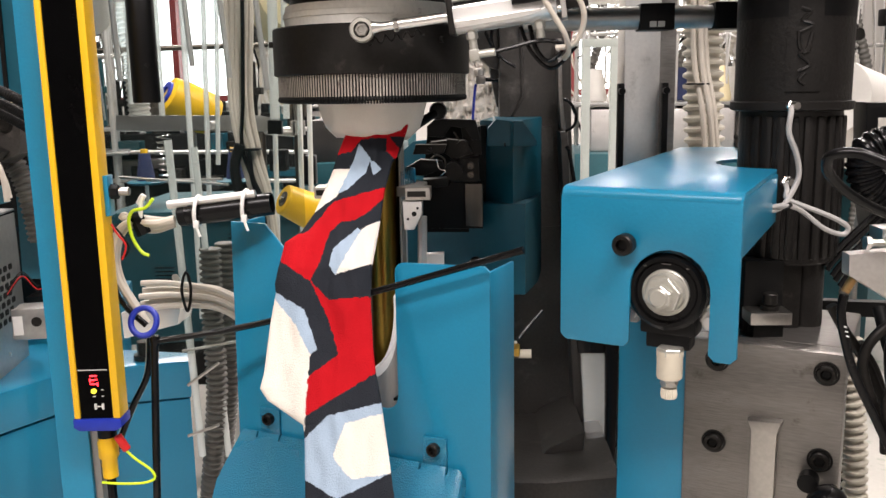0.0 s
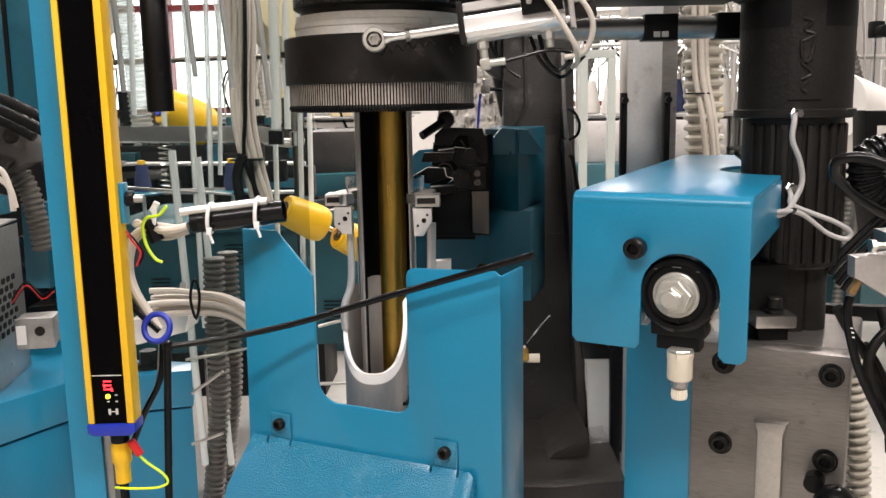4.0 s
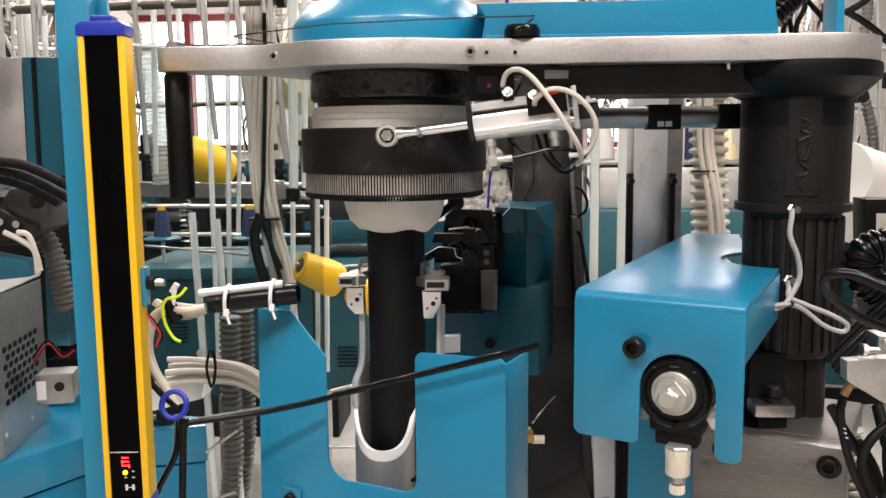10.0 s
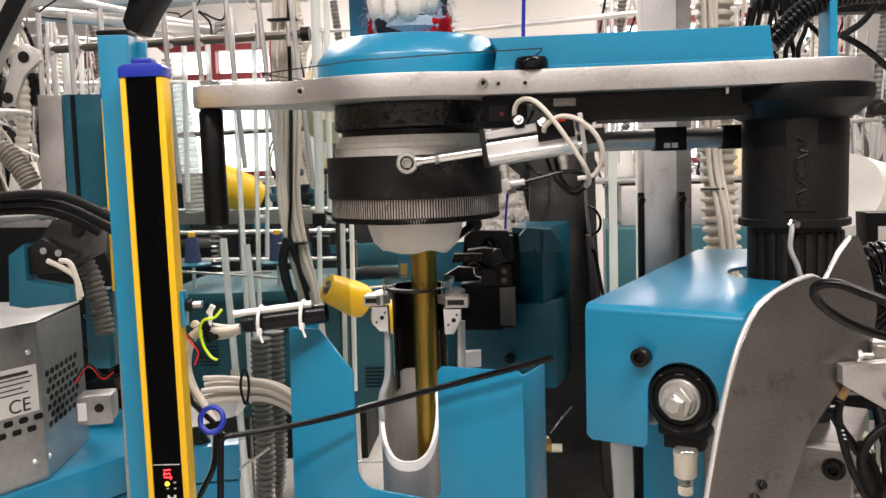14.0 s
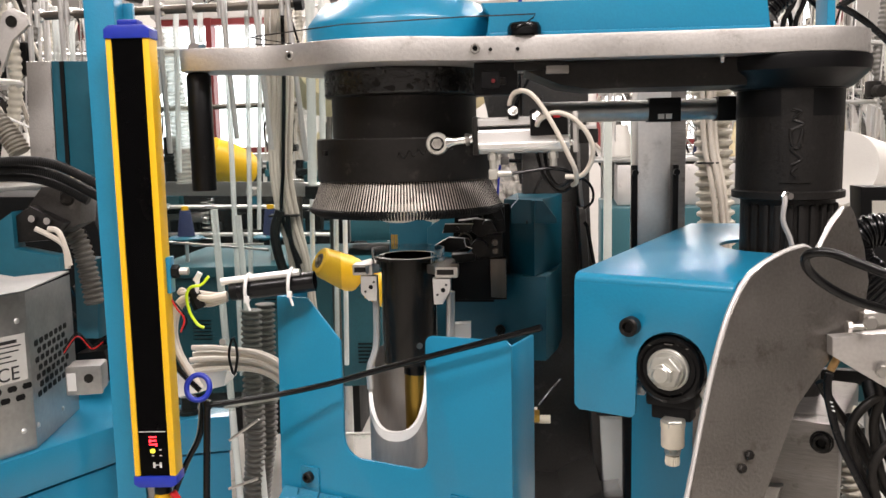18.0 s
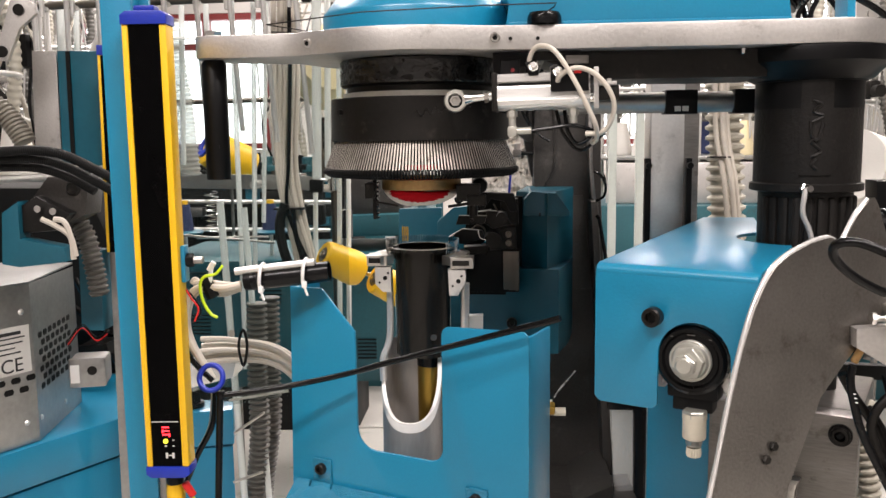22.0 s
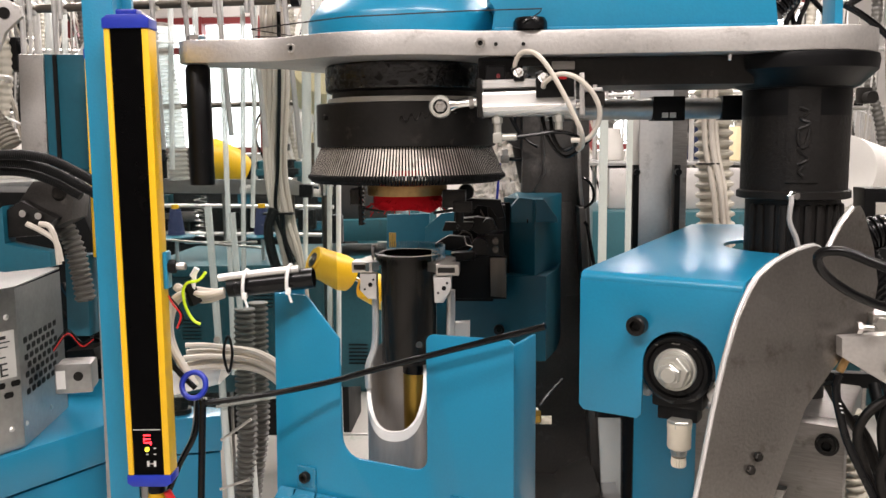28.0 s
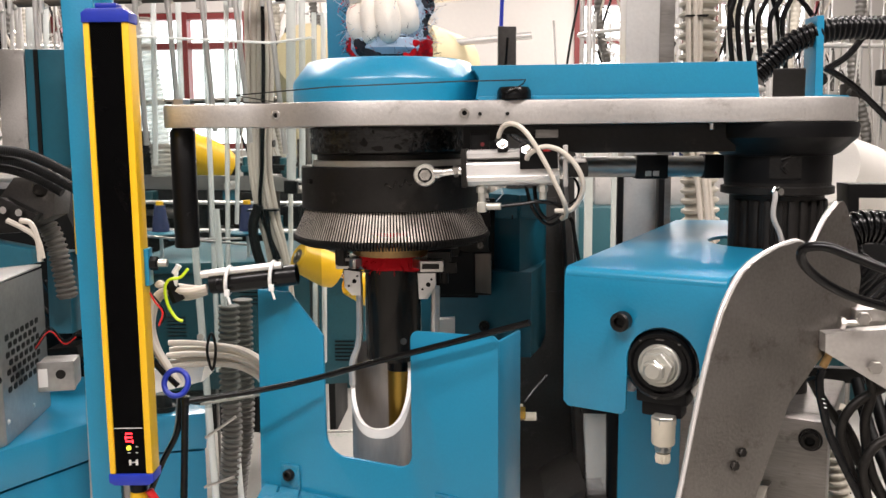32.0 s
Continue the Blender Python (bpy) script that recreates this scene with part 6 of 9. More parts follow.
def cast_frame():
    g = thing("cast_frame", "tall dark cast-iron machine frame with ribbed foot", "machine frame")
    out = [(0.1376, 1.41), (0.2180, 1.41), (0.2200, 1.2494), (0.2260, 1.1297), (0.2330, 1.0123), (0.2423, 0.8979), (0.2480, 0.6411), (0.1244, 0.6411), (0.1326, 0.8249), (0.1390, 0.9849), (0.1364, 1.1510)]
    part("upright", slab(out, 0.05, m=pose(0, 0.24, 0), bevel=0.004), FRAMEIRON, g)
    part("recess", slab([(0.1729, 1.2533), (0.1971, 1.2562), (0.2019, 1.2169), (0.2089, 1.1402), (0.1810, 1.1385)], 0.004, m=pose(0, 0.2375, 0), bevel=0.0015), FRAMEIRON, g)
    part("edge_rib", slab([(0.2008, 1.352), (0.2050, 1.352), (0.2068, 1.29), (0.2105, 1.2525), (0.2055, 1.2525), (0.2020, 1.29)], 0.03, m=pose(0, 0.215, 0), bevel=0.0014), GREYPLATE, g, "worn bright edge rib")
    part("rib", slab([(0.2027, 1.2511), (0.2115, 1.2510), (0.2233, 1.0501), (0.2341, 0.9549), (0.2398, 0.8569), (0.2251, 0.8569), (0.2142, 1.0502)], 0.045, m=pose(0, 0.20, 0), bevel=0.003), FRAMEIRON, g)
    part("panel_edge", slab([(0.1600, 1.385), (0.1630, 1.385), (0.1655, 1.29), (0.1530, 1.268), (0.1500, 1.268), (0.1622, 1.29)], 0.006, m=pose(0, 0.2355, 0), bevel=0.002), FRAMEIRON, g)
    part("foot", slab([(0.1373, 0.9071), (0.1712, 0.9004), (0.1865, 0.9172), (0.2230, 0.9344), (0.2277, 0.7859), (0.1211, 0.7861)], 0.14, m=pose(0, 0.12, 0), bevel=0.004), FRAMEIRON, g)
    part("base", slab([(0.1137, 0.9104), (0.1794, 0.9089), (0.2503, 0.9158), (0.2599, 0.6974), (0.1061, 0.6971)], 0.2, m=pose(0, 0.05, 0), bevel=0.004), FRAMEIRON, g)
    part("lobe", slab([(0.088, 1.40), (0.142, 1.40), (0.142, 1.318), (0.128, 1.322), (0.112, 1.336), (0.100, 1.342)], 0.035, m=pose(0, 0.25, 0), bevel=0.004), FRAMEIRON, g)
    part("shoulder", slab([(0.1271, 1.4634), (0.1495, 1.4627), (0.1487, 1.2769), (0.1352, 1.2772), (0.1264, 1.3208)], 0.03, m=pose(0, 0.262, 0), bevel=0.003), FRAMEIRON, g)
    hd = thing("head_cables", "thin loose black cables behind the head", "cable")
    for pts in ([(0.1377, 0.2300, 1.4456), (0.1330, 0.2300, 1.3834), (0.1290, 0.2300, 1.352), (0.1400, 0.2300, 1.333), (0.1560, 0.2300, 1.322)], [(0.1460, 0.2100, 1.4059), (0.1298, 0.2100, 1.3755), (0.1220, 0.2100, 1.3602), (0.1368, 0.2100, 1.3317)]):
        part("cable", cable(pts, 0.0018, 8), RUBBER, hd)
    w = thing("wiring", "thin black leads beside the cast frame", "cable")
    part("lead", cable([(0.2053, 0.1900, 1.2867), (0.2127, 0.1900, 1.2824), (0.2187, 0.1900, 1.2710), (0.2172, 0.1900, 1.2585), (0.2078, 0.1900, 1.2513)], 0.0016), RUBBER, w)
    part("lead", cable([(0.2086, 0.1900, 1.2355), (0.2123, 0.1900, 1.2302), (0.2134, 0.1900, 1.2228), (0.2250, 0.1900, 1.1570)], 0.0022), RUBBER, w)
    b = thing("dust_bag", "clear plastic bag hanging in a black frame", "bag")
    part("frame", slab([(0.2474, 1.0393), (0.2620, 1.0391), (0.2598, 0.8732), (0.2498, 0.8733)], 0.01, m=pose(0, 0.14, 0), bevel=0.001), RUBBER, b)
    part("frame", slab([(0.2156, 1.0396), (0.2492, 1.0393), (0.2496, 1.0138), (0.2195, 1.0141)], 0.01, m=pose(0, 0.145, 0), bevel=0.001), RUBBER, b)
    bm = slab([(0.2233, 1.0175), (0.2518, 1.0160), (0.2552, 0.8721), (0.2375, 0.8668), (0.2282, 0.9059)], 0.016, m=pose(0, 0.15, 0), bevel=0.004)
    part("film", bm, FILM, b)
    # plain pale panel stands in for the glassy reflection on the bag
    part("sheet", slab([(0.2275, 1.0232), (0.2639, 1.0228), (0.2669, 0.8282), (0.2334, 0.8283)], 0.006, m=pose(0, 0.20, 0)), LABEL, b, "pale panel set behind the bag in place of its reflection")


def mast():
    g = thing("mast", "square aluminium mast with black sliders", "machine mast")
    part("profile", span(0.2665, 0.304, 0.17, 0.215, 0.0, 2.3, 0.002), ALU, g)
    part("side_profile", span(0.3045, 0.325, 0.19, 0.235, 0.0, 2.3, 0.002), GREYPLATE, g)
    for x in (0.259, 0.3045):
        part("slider", span(x, x + 0.0065, 0.158, 0.169, 0.9, 1.302, 0.001), BLACK, g)
        part("slider_knob", rod(0.0035, 0, 0.008, 14, m=facing(x + 0.003, 0.158, 1.294)), BLACK, g)
    h = thing("ribbed_hose", "upright beige ribbed suction hose", "hose")
    part("hose", cable([(0.370, 0.295, 1.85), (0.3767, 0.295, 1.434), (0.3813, 0.295, 1.293), (0.3866, 0.295, 1.192), (0.3924, 0.295, 1.0), (0.394, 0.295, 0.85)], 0.0185, 18, 8, rib=0.0052, pitch=0.0128), HOSE, h)
    for dx, dy in ((0, 0), (0.0075, -0.003), (0.014, 0.002)):
        part("cable", cable([(x + dx, y + dy, z) for x, y, z in [(0.3477, 0.25, 1.80), (0.3500, 0.25, 1.60), (0.3553, 0.25, 1.397), (0.3590, 0.25, 1.3226), (0.3700, 0.25, 1.2672), (0.3790, 0.25, 1.18)]], 0.0034), CABLE, h)
    for z in (1.30, 1.47, 1.62):
        part("tie", box((0.026, 0.012, 0.002), (0.3625, 0.25, z), 0.0005), BLACK, h)
    k = thing("bent_hose", "bent beige ribbed hose behind the guard box", "hose")
    part("hose", cable([(0.2457, 0.3200, 1.0373), (0.2439, 0.3200, 1.0911), (0.2539, 0.3200, 1.1372), (0.2797, 0.3200, 1.1619), (0.3128, 0.3200, 1.1684)], 0.0105, 14, 8, rib=0.0022, pitch=0.006), HOSE, k)


def rear_left():
    """Clear guards, cables, rods and bobbins behind on the left."""
    g = thing("clear_guard", "clear acrylic guard sheets with bright edges", "guard")
    a, b, c = Vector((-0.3705, 0.3000, 1.2320)), Vector((-0.1902, 0.4200, 1.2138)), Vector((-0.1189, 0.3600, 1.2207))
    for p, q in ((a, b), (b, c)):
        d = (q - p).to_2d()
        n = Vector((-d.y, d.x)).normalized() * 0.004
        part("sheet", flat([(p.x, p.y), (q.x, q.y), (q.x + n.x, q.y + n.y), (p.x + n.x, p.y + n.y)], 0.95, 1.462), ACRYLIC, g)
        part("edge", bar((p.x, p.y, 1.4635), (q.x, q.y, 1.4635), 0.0018, seg=8), ACRYLIC_EDGE, g)
    for p, q in (((-0.2755, 0.95, 1.5788), (-0.295, 0.95, 0.861)), ((-0.2268, 0.95, 1.5774), (-0.2438, 0.95, 0.8609)), ((-0.2083, 0.95, 1.5768), (-0.2243, 0.95, 0.8608))):
        part("edge", bar(p, q, 0.0052, seg=10), ACRYLIC_EDGE, g)
    part("flat_bar", slab([(-0.5603, 1.2611), (-0.2891, 1.2565), (-0.2535, 1.2484), (-0.2542, 1.2252), (-0.2900, 1.2277), (-0.5618, 1.2332)], 0.005, m=pose(0, 0.85, 0), bevel=0.0006), ZINC, g, "flat grey support bar")
    part("bar_end", slab([(-0.2737, 1.2478), (-0.2481, 1.2464), (-0.2488, 1.2222), (-0.2745, 1.2224)], 0.016, m=pose(0, 0.840, 0), bevel=0.001), BLACK, g)
    part("stud", rod(0.008, 0, 0.04, 20, m=facing(*(-0.3750, 0.8500, 1.2406))), ALU, g)
    rods = thing("guide_rods", "bundle of bright steel guide rods", "guide rods")
    for p, q, r in (((-0.3459, 0.6200, 1.6103), (-0.3476, 0.6200, 0.9306), 0.0046), ((-0.3101, 0.6600, 1.8598), (-0.3361, 0.6600, 1.0932), 0.0044), ((-0.3413, 0.5000, 1.2323), (-0.3229, 0.5000, 0.7408), 0.0058), ((-0.3096, 0.5200, 1.2205), (-0.2875, 0.5200, 0.7317), 0.0052), ((-0.2973, 0.7000, 1.7760), (-0.3284, 0.7000, 1.1789), 0.004),
                    ((-0.4139, 0.7000, 1.8287), (-0.4185, 0.7000, 1.2627), 0.005), ((-0.4565, 0.7200, 1.8361), (-0.4773, 0.7200, 1.2829), 0.005), ((-0.2684, 0.7500, 1.8859), (-0.2808, 0.7500, 1.3819), 0.006), ((-0.2327, 0.8000, 1.8999), (-0.2498, 0.8000, 1.2519), 0.009), ((-0.2116, 0.8000, 1.8990), (-0.2290, 0.8000, 1.2516), 0.006), ((-0.6691, 0.7000, 1.8392), (-0.6827, 0.7000, 1.4317), 0.007), ((-0.6479, 0.7200, 1.8439), (-0.6652, 0.7200, 1.4318), 0.005), ((-0.5448, 0.7200, 1.7906), (-0.5479, 0.7200, 1.4904), 0.005), ((-0.6071, 0.7200, 1.7930), (-0.6197, 0.7200, 1.5127), 0.004)):
        if p[2] > 1.7 and p[0] < -0.26:
            p = tuple(c + (d - c) * (p[2] - 1.58) / (p[2] - q[2]) for c, d in zip(p, q))
        part("rod", bar(p, q, r, seg=12), ACRYLIC_EDGE, rods)
    for p, q in (((-0.4582, 0.6000, 1.1694), (-0.2704, 0.5500, 1.1605)), ((-0.4232, 0.6200, 1.1611), (-0.2933, 0.6000, 1.1645)), ((-0.1919, 0.8400, 1.0958), (-0.1188, 0.8400, 1.1018)), ((-0.0992, 0.3000, 1.0141), (-0.0005, 0.3000, 1.0391)), ((-0.1060, 0.3000, 0.9372), (-0.0471, 0.3000, 0.9382)), ((-0.3030, 0.4000, 0.8909), (-0.2564, 0.4000, 0.9239)), ((-0.3079, 0.4000, 0.8145), (-0.2618, 0.4000, 0.8313)), ((-0.3248, 0.4500, 0.9261), (-0.2315, 0.4500, 0.9425))):
        part("cross_rod", bar(p, q, 0.0022, seg=10), STEEL, rods)
    rail = thing("clamp_rail", "steel rail with a row of rod clamps", "rail")
    p, q = Vector((-0.6925, 0.6300, 1.5557)), Vector((-0.2234, 0.6300, 1.5636))
    part("rail", bar(p, q, 0.0075, seg=16), GUNMETAL, rail)
    part("rail_end", bar(q - Vector((0.006, 0, 0)), q + Vector((0.008, 0, 0)), 0.012, seg=16), BLACK, rail)
    for i in range(9):
        c = p.lerp(q, 0.05 + i * 0.112)
        part("clamp", join(lathe([(0, -0.008), (0.009, -0.006), (0.0115, 0), (0.009, 0.006), (0, 0.008)], 16, m=facing(*c)), rod(0.004, -0.02, 0.02, 10, m=Matrix.Translation(c + Vector((0, -0.012, 0))))), ALU, rail)
        part("guide_rod", bar(c + Vector((0.002 * i - 0.01, -0.015, 0.06)), c + Vector((0.006 * (i - 3), -0.01, -0.22 - 0.02 * (i % 3))), 0.0045, seg=10), ALU, rail)
    pipes = thing("air_pipes", "galvanised air pipes crossing above the machines", "pipe")
    for p, q, r in (((-0.8243, 0.9000, 1.6658), (-0.4444, 0.9000, 1.6158), 0.014), ((-0.8513, 1.0000, 1.7193), (-0.5675, 1.0000, 1.6497), 0.008), ((-0.0188, 1.3000, 1.6509), (0.4809, 1.3000, 1.6780), 0.007), ((0.0229, 1.3000, 1.5493), (0.2279, 1.3000, 1.5653), 0.009), ((-1.0761, 1.2000, 1.7502), (-0.3402, 1.2000, 1.7310), 0.012), ((-0.7956, 1.5000, 1.7854), (-0.4537, 1.5000, 1.8014), 0.012), ((0.1174, 1.1000, 1.4659), (0.4368, 1.1000, 1.4763), 0.01)):
        part("pipe", bar(p, q, r, seg=14), ALU, pipes)
    part("joint", lathe([(0, -0.02), (0.019, -0.018), (0.02, 0.0), (0.019, 0.018), (0, 0.02)], 16, m=Matrix.Translation((-0.4444, 0.9000, 1.6158)) @ pose(0, 0, 0, 0, 85)), CHROME, pipes)
    part("blue_hose", cable([(0.1679, 1.2000, 2.0068), (0.1593, 1.2000, 1.7573), (0.1529, 1.2000, 1.5792), (0.1447, 1.2000, 1.3719)], 0.0045), LINK_BLUE, pipes, "blue air hose")
    cb = thing("cable_bundle", "upright bundle of beige cables with black ties", "cable bundle")
    way = [(-0.2600, 0.68, 1.95), (-0.2640, 0.68, 1.76), (-0.2730, 0.68, 1.563), (-0.2758, 0.68, 1.4387), (-0.2835, 0.68, 1.2915), (-0.2722, 0.68, 1.2032), (-0.2544, 0.68, 1.1198), (-0.2408, 0.68, 0.98)]
    rng = random.Random(2)
    for i in range(8):
        o = Vector(((i % 4) * 0.0092 - 0.0138 + (i // 4) * 0.004, (i // 4) * 0.009, 0))
        pts = [Vector(w) + o + Vector((rng.uniform(-0.004, 0.004), 0, 0)) for w in way]
        part("cable", cable(pts, 0.0049, 8), CABLE, cb)
    part("cable", cable([Vector(w) + Vector((0.012, -0.010, 0)) for w in way[:5]] + [Vector(way[5]) + Vector((-0.004, -0.012, 0)), Vector(way[6]) + Vector((0.008, -0.012, 0))], 0.0034, 8), RUBBER, cb, "black cable")
    for c in ((-0.270, 0.672, 1.595), (-0.273, 0.672, 1.206)):
        part("tie", box((0.052, 0.026, 0.0034), c, 0.0006), BLACK, cb)
    part("black_end", cable([(-0.279, 0.664, 1.215), (-0.290, 0.664, 1.18), (-0.286, 0.664, 1.14), (-0.272, 0.664, 1.09)], 0.009), MATT, cb)
    part("black_end", cable([(-0.266, 0.664, 1.208), (-0.262, 0.664, 1.16), (-0.248, 0.664, 1.10), (-0.243, 0.664, 1.03)], 0.0045), RUBBER, cb)
    # ribbed ducts
    d = thing("grey_duct", "grey ribbed ducts hanging behind the guards", "hose")
    part("duct", cable([(-0.5015, 0.7500, 1.545), (-0.5005, 0.7500, 1.5117), (-0.4833, 0.7500, 1.3864), (-0.4756, 0.7500, 1.2597)], 0.0165, 16, 8, rib=0.0028, pitch=0.0085), PALEHOSE, d)
    part("duct", cable([(-0.2954, 0.52, 1.0667), (-0.2989, 0.52, 0.9603), (-0.299, 0.52, 0.8507), (-0.3087, 0.52, 0.7569), (-0.323, 0.52, 0.6509)], 0.0125, 14, 8, rib=0.0045, pitch=0.0095), GREYHOSE, d)
    part("duct", cable([(-0.2959, 0.6, 1.0613), (-0.2981, 0.6, 0.939), (-0.3003, 0.6, 0.8424), (-0.3167, 0.6, 0.7332), (-0.3323, 0.6, 0.6106)], 0.0125, 14, 8, rib=0.0045, pitch=0.0095), GREYHOSE, d)
    rc = thing("rear_cabinet", "dark teal machine cabinet with vent slots on steel legs", "cabinet")
    part("body", slab([(-1.0199, 0.9018), (-0.2139, 0.9212), (-0.2252, 0.5573), (-1.0509, 0.5135)], 0.5, m=pose(0, 1.85, 0), bevel=0.006), REARTEAL, rc)
    part("top_plate", slab([(-1.0130, 0.9429), (-0.2010, 0.9529), (-0.2020, 0.9219), (-1.0158, 0.9081)], 0.55, m=pose(0, 1.82, 0), bevel=0.004), REARTEAL, rc)
    for px in ((-1.0208, 1.9000, 0.5733), (-0.2485, 1.9000, 0.5658), (-1.1453, 2.2000, 0.4929)):
        part("leg", rod(0.03, 0.0, px[2] + 0.04, 14, m=pose(px[0], px[1], 0)), ALU, rc)
    for c in ((-0.8612, 1.8480, 0.7668), (-0.6255, 1.8480, 0.8706), (-0.3264, 1.8480, 0.6892)):
        slot = None
        for i in range(6):
            m = Matrix.Translation(Vector(c) + Vector((0, 0, -0.012 * i)))
            slot = part("vent_slot", span(-0.03, 0.03, -0.002, 0.002, -0.002, 0.002), MATT, rc, m=m) if slot is None else same(slot, m)
    sh = thing("rear_shelf", "blue and grey machine shelf behind the guard", "shelf")
    part("board", slab([(-0.4627, 1.0680), (-0.2078, 1.0751), (-0.2100, 1.0025), (-0.4658, 0.9988)], 0.4, m=pose(0, 2.0, 0), bevel=0.006), REARTEAL, sh)
    part("box", slab([(-0.4203, 1.2061), (-0.2184, 1.2065), (-0.2225, 1.0714), (-0.4262, 1.0670)], 0.3, m=pose(0, 2.05, 0), bevel=0.01), FRAMEIRON, sh)
    for px in ((-0.4459, 2.1000, 1.0369), (-0.2385, 2.1000, 1.0339)):
        part("leg", rod(0.02, 0.0, px[2], 12, m=pose(px[0], px[1], 0)), ALU, sh)
    sp = thing("coil_spring", "thin pale wire coil spring behind the guard", "spring", pose(-0.4560, 0.80, 1.148))
    part("coil", cable([(0.0125 * math.cos(k * 0.8), 0.0125 * math.sin(k * 0.8), 0.00125 * k) for k in range(66)], 0.0009, 5, 1), CHROME, sp)
    pf = thing("pipe_fittings", "steel pipes with tees and dark valves behind the guard", "pipe")
    for x, y, z0, z1 in ((-0.40, 1.30, 0.6, 1.235), (-0.315, 1.32, 0.6, 1.225)):
        part("pipe", rod(0.011, z0, z1, 14, m=pose(x, y, 0)), GUNMETAL, pf)
        part("tee", lathe([(0.011, z1 - 0.03), (0.018, z1 - 0.028), (0.018, z1 + 0.005), (0.0, z1 + 0.008)], 18, m=pose(x, y, 0)), CHROME, pf)
    part("pipe", bar((-0.40, 1.30, 1.21), (-0.315, 1.32, 1.20), 0.01, seg=14), STEEL, pf)
    part("valve", span(-0.375, -0.335, 1.26, 1.30, 1.115, 1.165, 0.004), MATT, pf)
    part("valve", span(-0.30, -0.27, 1.28, 1.31, 1.08, 1.15, 0.004), BLACK, pf)
    fm = thing("far_machine_bank", "dark bank of machines with teal panels and bright rails", "machine")
    rng = random.Random(17)
    part("body", span(-2.3, -0.55, 2.95, 3.3, 0.0, 1.13, 0.01), MATT, fm)
    for i in range(26):
        x, z = rng.uniform(-2.2, -0.62), rng.uniform(0.85, 1.13)
        w, h = rng.uniform(0.03, 0.13), rng.uniform(0.03, 0.11)
        y = 2.95 - rng.uniform(0.01, 0.08)
        part("unit", span(x - w / 2, x + w / 2, y, 2.952, z - h / 2, z + h / 2, 0.004), (REARTEAL, OXIDE, FRAMEIRON, TEAL, BLACK, GREYPLATE)[i % 6], fm)
    for z in (0.93, 1.05, 1.145):
        part("rail", bar((-2.25, 2.85, z + 0.02), (-0.58, 2.85, z), 0.009, seg=10), ALU, fm)
    for i in range(34):
        x = -2.2 + 0.0485 * i + rng.uniform(-0.02, 0.02)
        h = rng.uniform(0.06, 0.36) if i % 3 else rng.uniform(0.02, 0.12)
        part("feeder", join(rod(rng.uniform(0.012, 0.03), 1.12, 1.14 + h, 14, m=pose(x, 3.0, 0), c=0.004), box((0.06, 0.05, 0.03), (x + 0.015, 2.98, 1.13 + h * 0.6), 0.004)), (OXIDE, BLACK, REARTEAL, GUNMETAL)[i % 4], fm)
    part("cross_bar", bar((-2.25, 3.0, 1.47), (-0.58, 3.0, 1.50), 0.012, seg=10), GUNMETAL, fm)
    for x in (-2.2, -1.45, -0.62):
        part("post", rod(0.014, 1.12, 1.62, 12, m=pose(x, 3.0, 0)), GUNMETAL, fm)
    st = thing("cone_stand", "thin steel pole that carries a yarn cone", "cone stand")
    for px in ((0.7675, 0.7400, 1.2301), (-0.895, 2.34, 1.22), (-0.6796, 0.9900, 1.4762), (-0.3461, 1.4600, 1.4845), (0.0284, 1.4600, 1.4866)):
        part("pole", rod(0.006, 0.0, px[2], 10, m=pose(px[0], px[1], 0)), GREYPLATE, st)
    lc = thing("looped_cables", "loops of beige cables on a bright tray", "cable bundle")
    for i in range(7):
        z = 0.008 + i * 0.005
        part("cable", cable([(x + i * 0.001, y + (i % 3) * 0.008, zz + z * (1 - k * 0.13)) for k, (x, y, zz) in enumerate([(-0.2600, 0.1400, 1.0600), (-0.2345, 0.1400, 1.0650), (-0.2094, 0.1400, 1.0670), (-0.1782, 0.1400, 1.0660), (-0.1530, 0.1400, 1.0550), (-0.1330, 0.1400, 1.0300), (-0.1200, 0.1400, 0.9900)])], 0.0033, 8), CABLE, lc)
    part("tray", slab([(-0.2883, 1.0594), (-0.2264, 1.0680), (-0.2200, 1.0640), (-0.2245, 1.0456), (-0.2872, 1.0296)], 0.05, m=pose(0, 0.16, 0), bevel=0.002), EXTRUDED, lc)
    part("arm", bar((-0.2305, 0.1800, 1.0956), (-0.3037, 0.4000, 1.0354), 0.004, seg=10), STEEL, lc)
    part("tie", cable([(-0.1990, 0.1250, 1.1130), (-0.1950, 0.1250, 1.0940), (-0.2000, 0.1250, 1.0700), (-0.2050, 0.1250, 1.0930)], 0.0016, 6, 5, closed=True), BLACK, lc)
    # cones of yarn
    aim, length = along((-0.2425, 0.80, 1.1064), (-0.1836, 0.84, 1.0707))
    y1 = thing("yellow_bobbin", "yellow paper cone on a steel spindle", "bobbin", aim)
    part("cone", lathe([(0.0, 0.0), (0.0255, 0.0), (0.0285, 0.003), (0.0345, 0.06), (0.0345, 0.074), (0.031, 0.085), (0.0, 0.088)], 40), YELLOW, y1)
    part("hub", lathe([(0.0, -0.004), (0.007, -0.004), (0.0085, -0.001), (0.0145, -0.001), (0.0155, 0.0015), (0.0, 0.0015)], 28), GUNMETAL, y1, "dark steel hub")
    part("spindle", rod(0.0045, -0.006, 0.14, 12), CHROME, y1)
    copy_thing(y1, Matrix.Translation((0.093, 0.03, -0.052)) @ aim)
    aim, length = along((-0.9650, 2.28, 1.3000), (-0.845, 2.38, 1.215))
